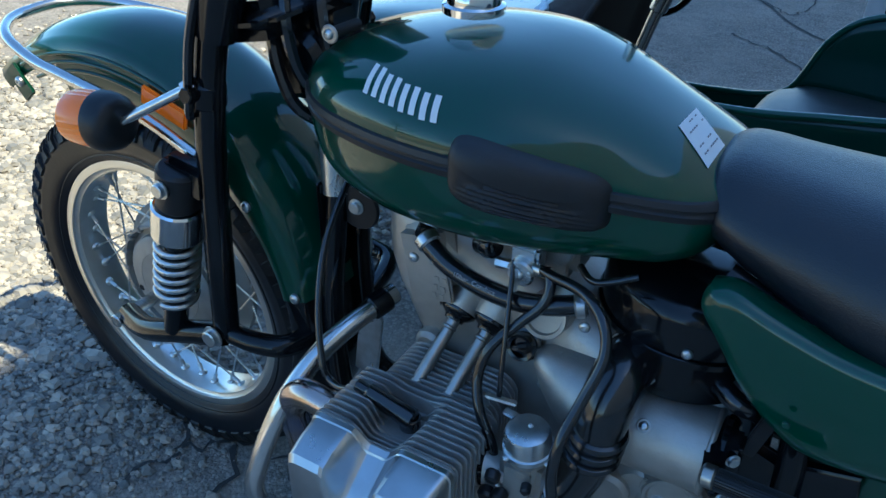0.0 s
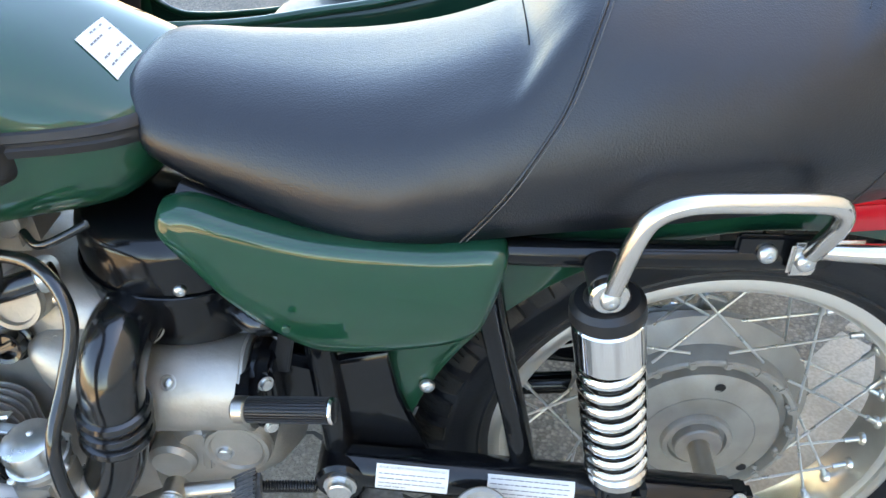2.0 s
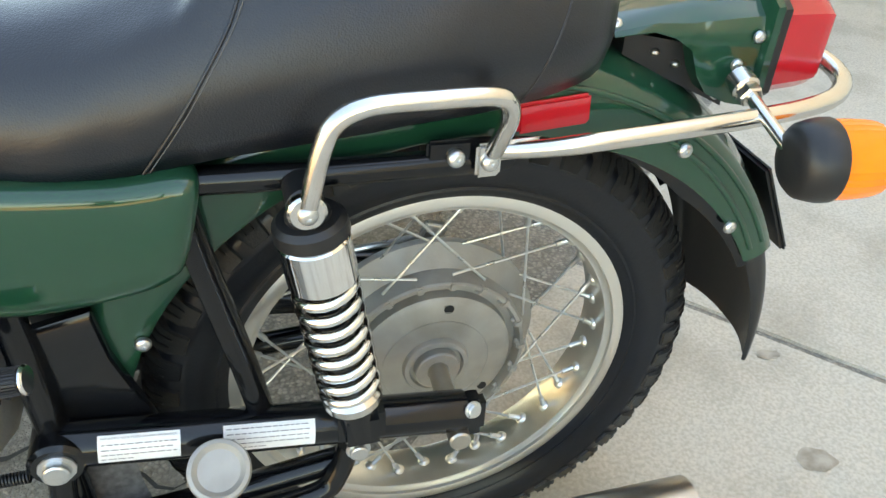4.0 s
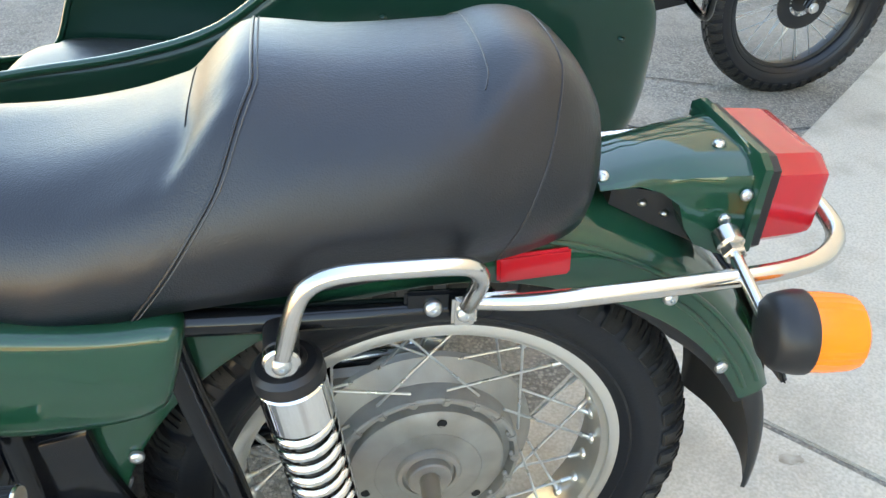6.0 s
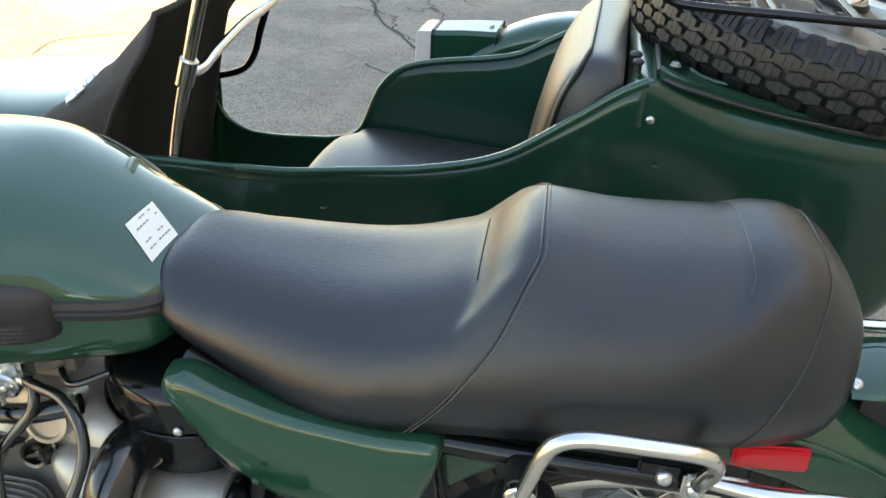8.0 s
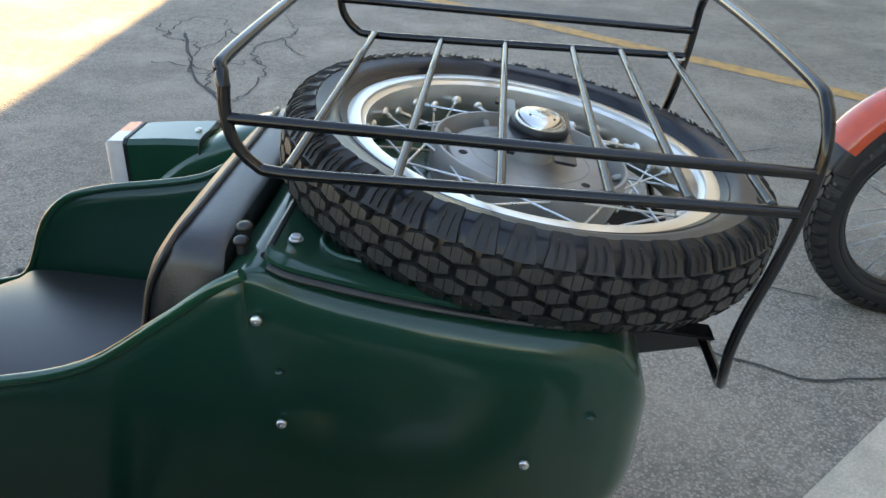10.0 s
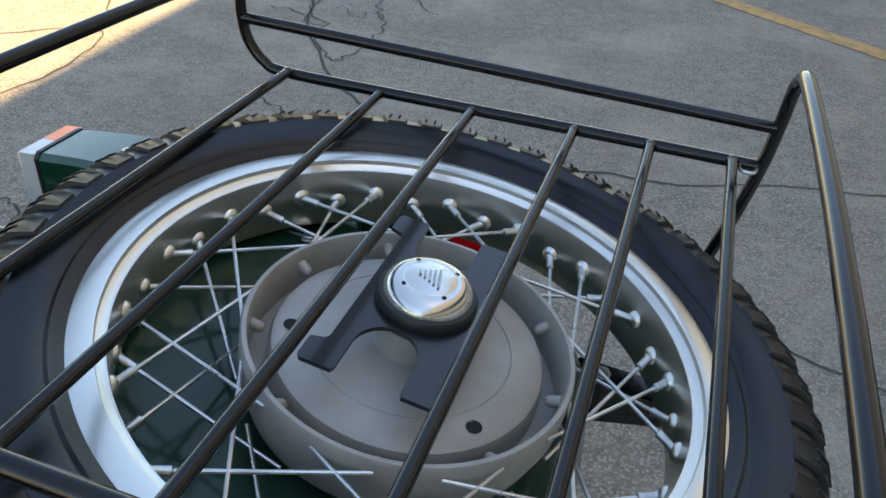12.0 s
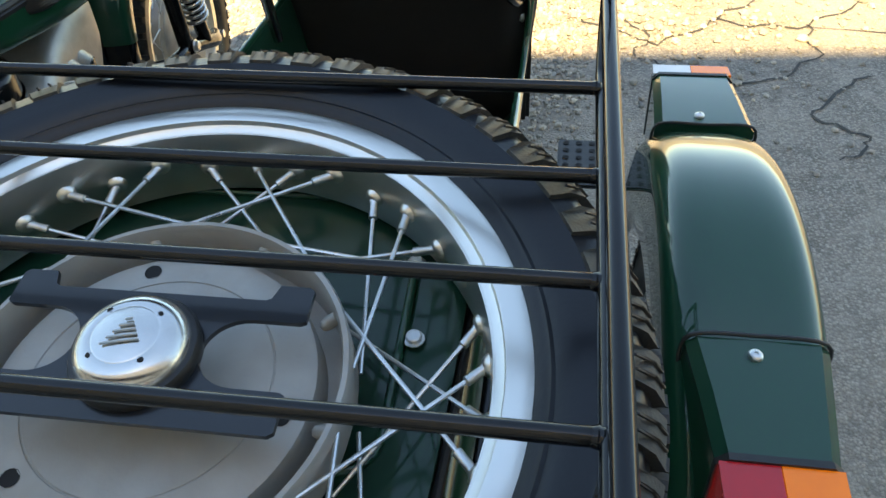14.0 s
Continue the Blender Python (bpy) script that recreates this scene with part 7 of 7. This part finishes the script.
for y, inw in ((RY0, 1), (RY1, -1)):
    part("lower_rail", tube([(-0.076, y, 1.100), (-0.077, y, 1.072), (-0.071, y, 1.042), (-0.052, y, 1.018), (-0.024, y, RZ + 0.002), (0.10, y, RZ), (0.35, y, RZ - 0.002), (0.508, y, RZ - 0.004)], 0.0066, 12, 6), BLACK, rack)
    part("upper_rail", rod((-0.075, y, 1.066), (0.516, y, 1.046), 0.0064, 12), BLACK, rack)
    leg = [(0.5185, y + 0.020 * inw, 1.100), (0.518, y + 0.006 * inw, 1.082), (0.517, y, 1.052), (0.512, y, 1.005), (0.500, y, 0.940), (0.485, y, 0.880), (0.478, y + 0.003 * inw, 0.830), (0.482, y + 0.016 * inw, 0.785), (0.490, y + 0.040 * inw, 0.752), (0.492, y + 0.085 * inw, 0.748), (0.484, y + 0.124 * inw, 0.762)]
    part("rear_leg", tube(leg, 0.0066, 12, 6), BLACK, rack)
    arm_y = y + 0.128 * inw
    bracket = part("mount_bracket", loft([[(0.375, q, 0.720), (0.492, q, 0.748), (0.497, q, 0.754), (0.497, q, 0.768), (0.492, q, 0.774), (0.375, q, 0.782)] for q in (arm_y - 0.004, arm_y + 0.004)]), BLACK, rack, sharp=30)
    part("bracket_flange", rbox(0.118, 0.034, 0.005, 0.002), BLACK, bracket, m=pose(0.434, arm_y - 0.013 * inw, 0.7785, 0, 4, 0))
    bolt(bracket, (0.405, arm_y - 0.012 * inw, 0.783), (0, 0, 1), 0.007, True)
part("front_hoop", tube([(-0.076, RY0, 1.096), (-0.080, RY0 + 0.010, 1.110), (-0.086, RY0 + 0.045, 1.117), (-0.089, 0.76, 1.118), (-0.086, RY1 - 0.045, 1.117), (-0.080, RY1 - 0.010, 1.110), (-0.076, RY1, 1.096)], 0.0070, 12, 5), BLACK, rack)
part("rear_hoop", tube([(0.518, RY0 + 0.012, 1.092), (0.5188, RY0 + 0.030, 1.107), (0.520, RY0 + 0.075, 1.117), (0.522, 0.76, 1.120), (0.520, RY1 - 0.075, 1.117), (0.5188, RY1 - 0.030, 1.107), (0.518, RY1 - 0.012, 1.092)], 0.0070, 12, 6), BLACK, rack)
for x in (-0.018, 0.096, 0.2055, 0.319, 0.400, 0.4825):
    z = RZ + (0.005 if x < 0 else -0.001)
    bar = part("crossbar", rod((x, RY0 + 0.002, z), (x, RY1 - 0.002, z), 0.0056, 12), BLACK, rack)
    for y in (RY0 + 0.0065, RY1 - 0.0065):
        part("weld", ball((x, y, z), 0.0068, 10, 0.9), BLACK, bar)
for y, inw in ((RY0, 1), (RY1, -1)):
    part("eyelet", tube([(0.491, y, RZ - 0.004), (0.492, y + 0.013 * inw, RZ - 0.006), (0.505, y + 0.014 * inw, RZ - 0.006), (0.508, y, RZ - 0.004)], 0.0018, 6, 5), ZINC, rack)

# ---- spare wheel ----
n_up = Vector((0.147, -0.003, 1.0)).normalized()
hub_c = Vector((0.2465, 0.7610, 0.9115))
ax = Vector((0, 1, 0)).cross(n_up).normalized()
spin = Matrix((ax, n_up.cross(ax), n_up)).transposed().to_4x4()
spare = thing("spare_wheel", "spare spoked wheel lying on the boot lid", "wheel", Matrix.Translation(hub_c) @ spin)
fill_wheel(spare, dished=True)
part("mount_stud", rod((0, 0, -0.09), (0, 0, 0.05), 0.012, 14), STEEL, spare)


def clamp_plate():
    """An H-shaped plate: two bars joined at the middle with rounded notches."""
    out = []
    for sx, sy in ((1, 1), (-1, 1), (-1, -1), (1, -1)):
        q = [(0.030, 0.046), (0.034, 0.062), (0.036, 0.113), (0.058, 0.113), (0.060, 0.108), (0.060, 0.0)]
        q = [(sx * a, sy * b) for a, b in q]
        out += q[::-1] if sx * sy > 0 else q
    ring = []
    for sy in (1, -1):
        arc = [(0.028 * math.cos(t), sy * (0.076 - 0.030 * math.sin(t))) for t in [math.pi * k / 14 for k in range(15)]]
        side = [(0.060, sy * 0.0), (0.060, sy * 0.110), (0.057, sy * 0.114), (0.030, sy * 0.114), (0.028, sy * 0.110)]
        other = [(-0.028, sy * 0.110), (-0.030, sy * 0.114), (-0.057, sy * 0.114), (-0.060, sy * 0.110), (-0.060, sy * 0.088), (-0.048, sy * 0.084), (-0.046, sy * 0.080), (-0.046, sy * 0.0)]
        seq = side + arc + other
        ring += seq if sy > 0 else seq[::-1]
    return loft([[(a, b, z) for a, b in ring] for z in (0.0, 0.004)])


plate = part("clamp_plate", clamp_plate(), PLATE, spare, "black notched steel clamp plate", m=pose(-0.004, 0.005, 0.050, 0, 0, 0) @ Matrix.Diagonal((0.92, 0.93, 1, 1)), sharp=30)
cap2 = part("hub_cap", lathe([(0.046, 0.0), (0.047, 0.003), (0.046, 0.012), (0.043, 0.020), (0.037, 0.0265), (0.028, 0.030), (0.0265, 0.0295), (0.025, 0.0305), (0.0001, 0.0325)], 48), STEEL, spare, "polished dome cap with small holes", m=pose(0.003, 0.008, 0.0585) @ Matrix.Diagonal((0.81, 0.81, 0.62, 1)))
part("cap_base", lathe([(0.0001, 0.0), (0.0405, 0.0), (0.0420, 0.002), (0.0425, 0.010), (0.0405, 0.0135), (0.036, 0.0145), (0.0001, 0.0145)], 40), PLASTIC, spare, "thick black rubber collar", m=pose(0.003, 0.008, 0.0495))
dot = mesh_of("cap_hole", lathe([(0.0001, 0.0008), (0.0024, 0.0006), (0.0028, 0.0)], 10), DARK)
for k in range(4):
    a = radians(45 + 90 * k)
    part("cap_hole", dot, None, cap2, m=pose(0.0293 * math.cos(a), 0.0293 * math.sin(a), 0.0292))
# plain raised triangle of strips in place of the maker's emblem
g = Geo()
for k in range(5):
    L = 0.006 + 0.006 * k
    g.add(rbox(0.0024, L, 0.0018, 0.0006), pose(-0.012 + 0.0052 * k, 0, 0.0338, 0, 0, 14))
part("cap_emblem", g, DULL, cap2)

# ---- another motorcycle parked behind ----
other = thing("parked_motorcycle", "orange motorcycle with black spoked wheel parked behind", "motorcycle", pose(1.52, 1.97, 0, 0, 0, 4))
ow = part("front_wheel", lathe([(0.248, 0.022), (0.235, 0.018), (0.232, 0.0), (0.235, -0.018), (0.248, -0.022), (0.25, -0.018), (0.244, 0.0), (0.25, 0.018)], 64, True), SATIN_BLACK, other, "black rimmed wheel with bright spokes", m=pose(0, 0, 0.34, 90, 0, 0))
part("tyre", TYRE_MESH, None, ow)
part("tread", TREAD_MESH, None, ow)
part("hub", lathe([(0.0001, 0.04), (0.035, 0.04), (0.038, 0.02), (0.034, -0.02), (0.038, -0.04), (0.0001, -0.04)], 28), SATIN_BLACK, ow)
part("brake_disc", lathe([(0.05, 0.047), (0.095, 0.047), (0.095, 0.043), (0.05, 0.043)], 48, True), SATIN_BLACK, ow)
om = mesh_of("spoke", lathe([(0.0026, 0.0), (0.0026, 0.20)], 6), ZINC)
for k in range(32):
    a = 2 * math.pi * k / 32
    s = 1 if k % 2 else -1
    b = a + radians(26) * (1 if (k // 2) % 2 else -1)
    p0, p1 = Vector((0.036 * math.cos(a), 0.036 * math.sin(a), 0.034 * s)), Vector((0.234 * math.cos(b), 0.234 * math.sin(b), 0.004 * s))
    m = between(p0, p1)
    part("spoke", om, None, ow, m=m @ Matrix.Scale((p1 - p0).length / 0.20, 4, (0, 0, 1)))
for s in (-1, 1):
    part("fork_leg", tube([(0.0, s * 0.085, 0.33), (0.12, s * 0.09, 0.60), (0.26, s * 0.09, 0.95)], 0.024, 14, 4), BLACK, other)
part("caliper", Geo().add(rbox(0.08, 0.05, 0.07, 0.012), pose(0.075, -0.07, 0.40, 0, -25, 0)).add(rod((0.05, -0.1, 0.36), (0.08, -0.1, 0.42), 0.012, 12)), SATIN_BLACK, other)
bolt(other, (0.0, -0.112, 0.34), (0, -1, 0), 0.014, True, "axle_nut")
part("mudguard", shell(0, 0, (0.02, 0.36), 0.43, 0.075, 0.03, 60, 150, 24), ORANGE, other, "orange front mudguard", sharp=60)
part("mudguard_lining", shell(0, 0, (0.02, 0.36), 0.418, 0.07, 0.05, 58, 160, 24), PLASTIC, other, sharp=60)
part("body", Geo().add(rbox(0.5, 0.22, 0.24, 0.08, 4), pose(0.62, 0, 0.90, 0, 8, 0)), ORANGE, other, "orange fuel tank")
part("engine", Geo().add(rbox(0.36, 0.26, 0.34, 0.05, 3), pose(0.62, 0, 0.48)), SATIN_BLACK, other)
part("seat", Geo().add(rbox(0.6, 0.24, 0.10, 0.04, 3), pose(1.12, 0, 0.84)), SEATVINYL, other)
part("rear_wheel", Geo().add((list(map(tuple, [v.co for v in TYRE_MESH.vertices])), [tuple(p.vertices) for p in TYRE_MESH.polygons]), pose(1.42, 0, 0.34, 90, 0, 0)), RUBBER, other)
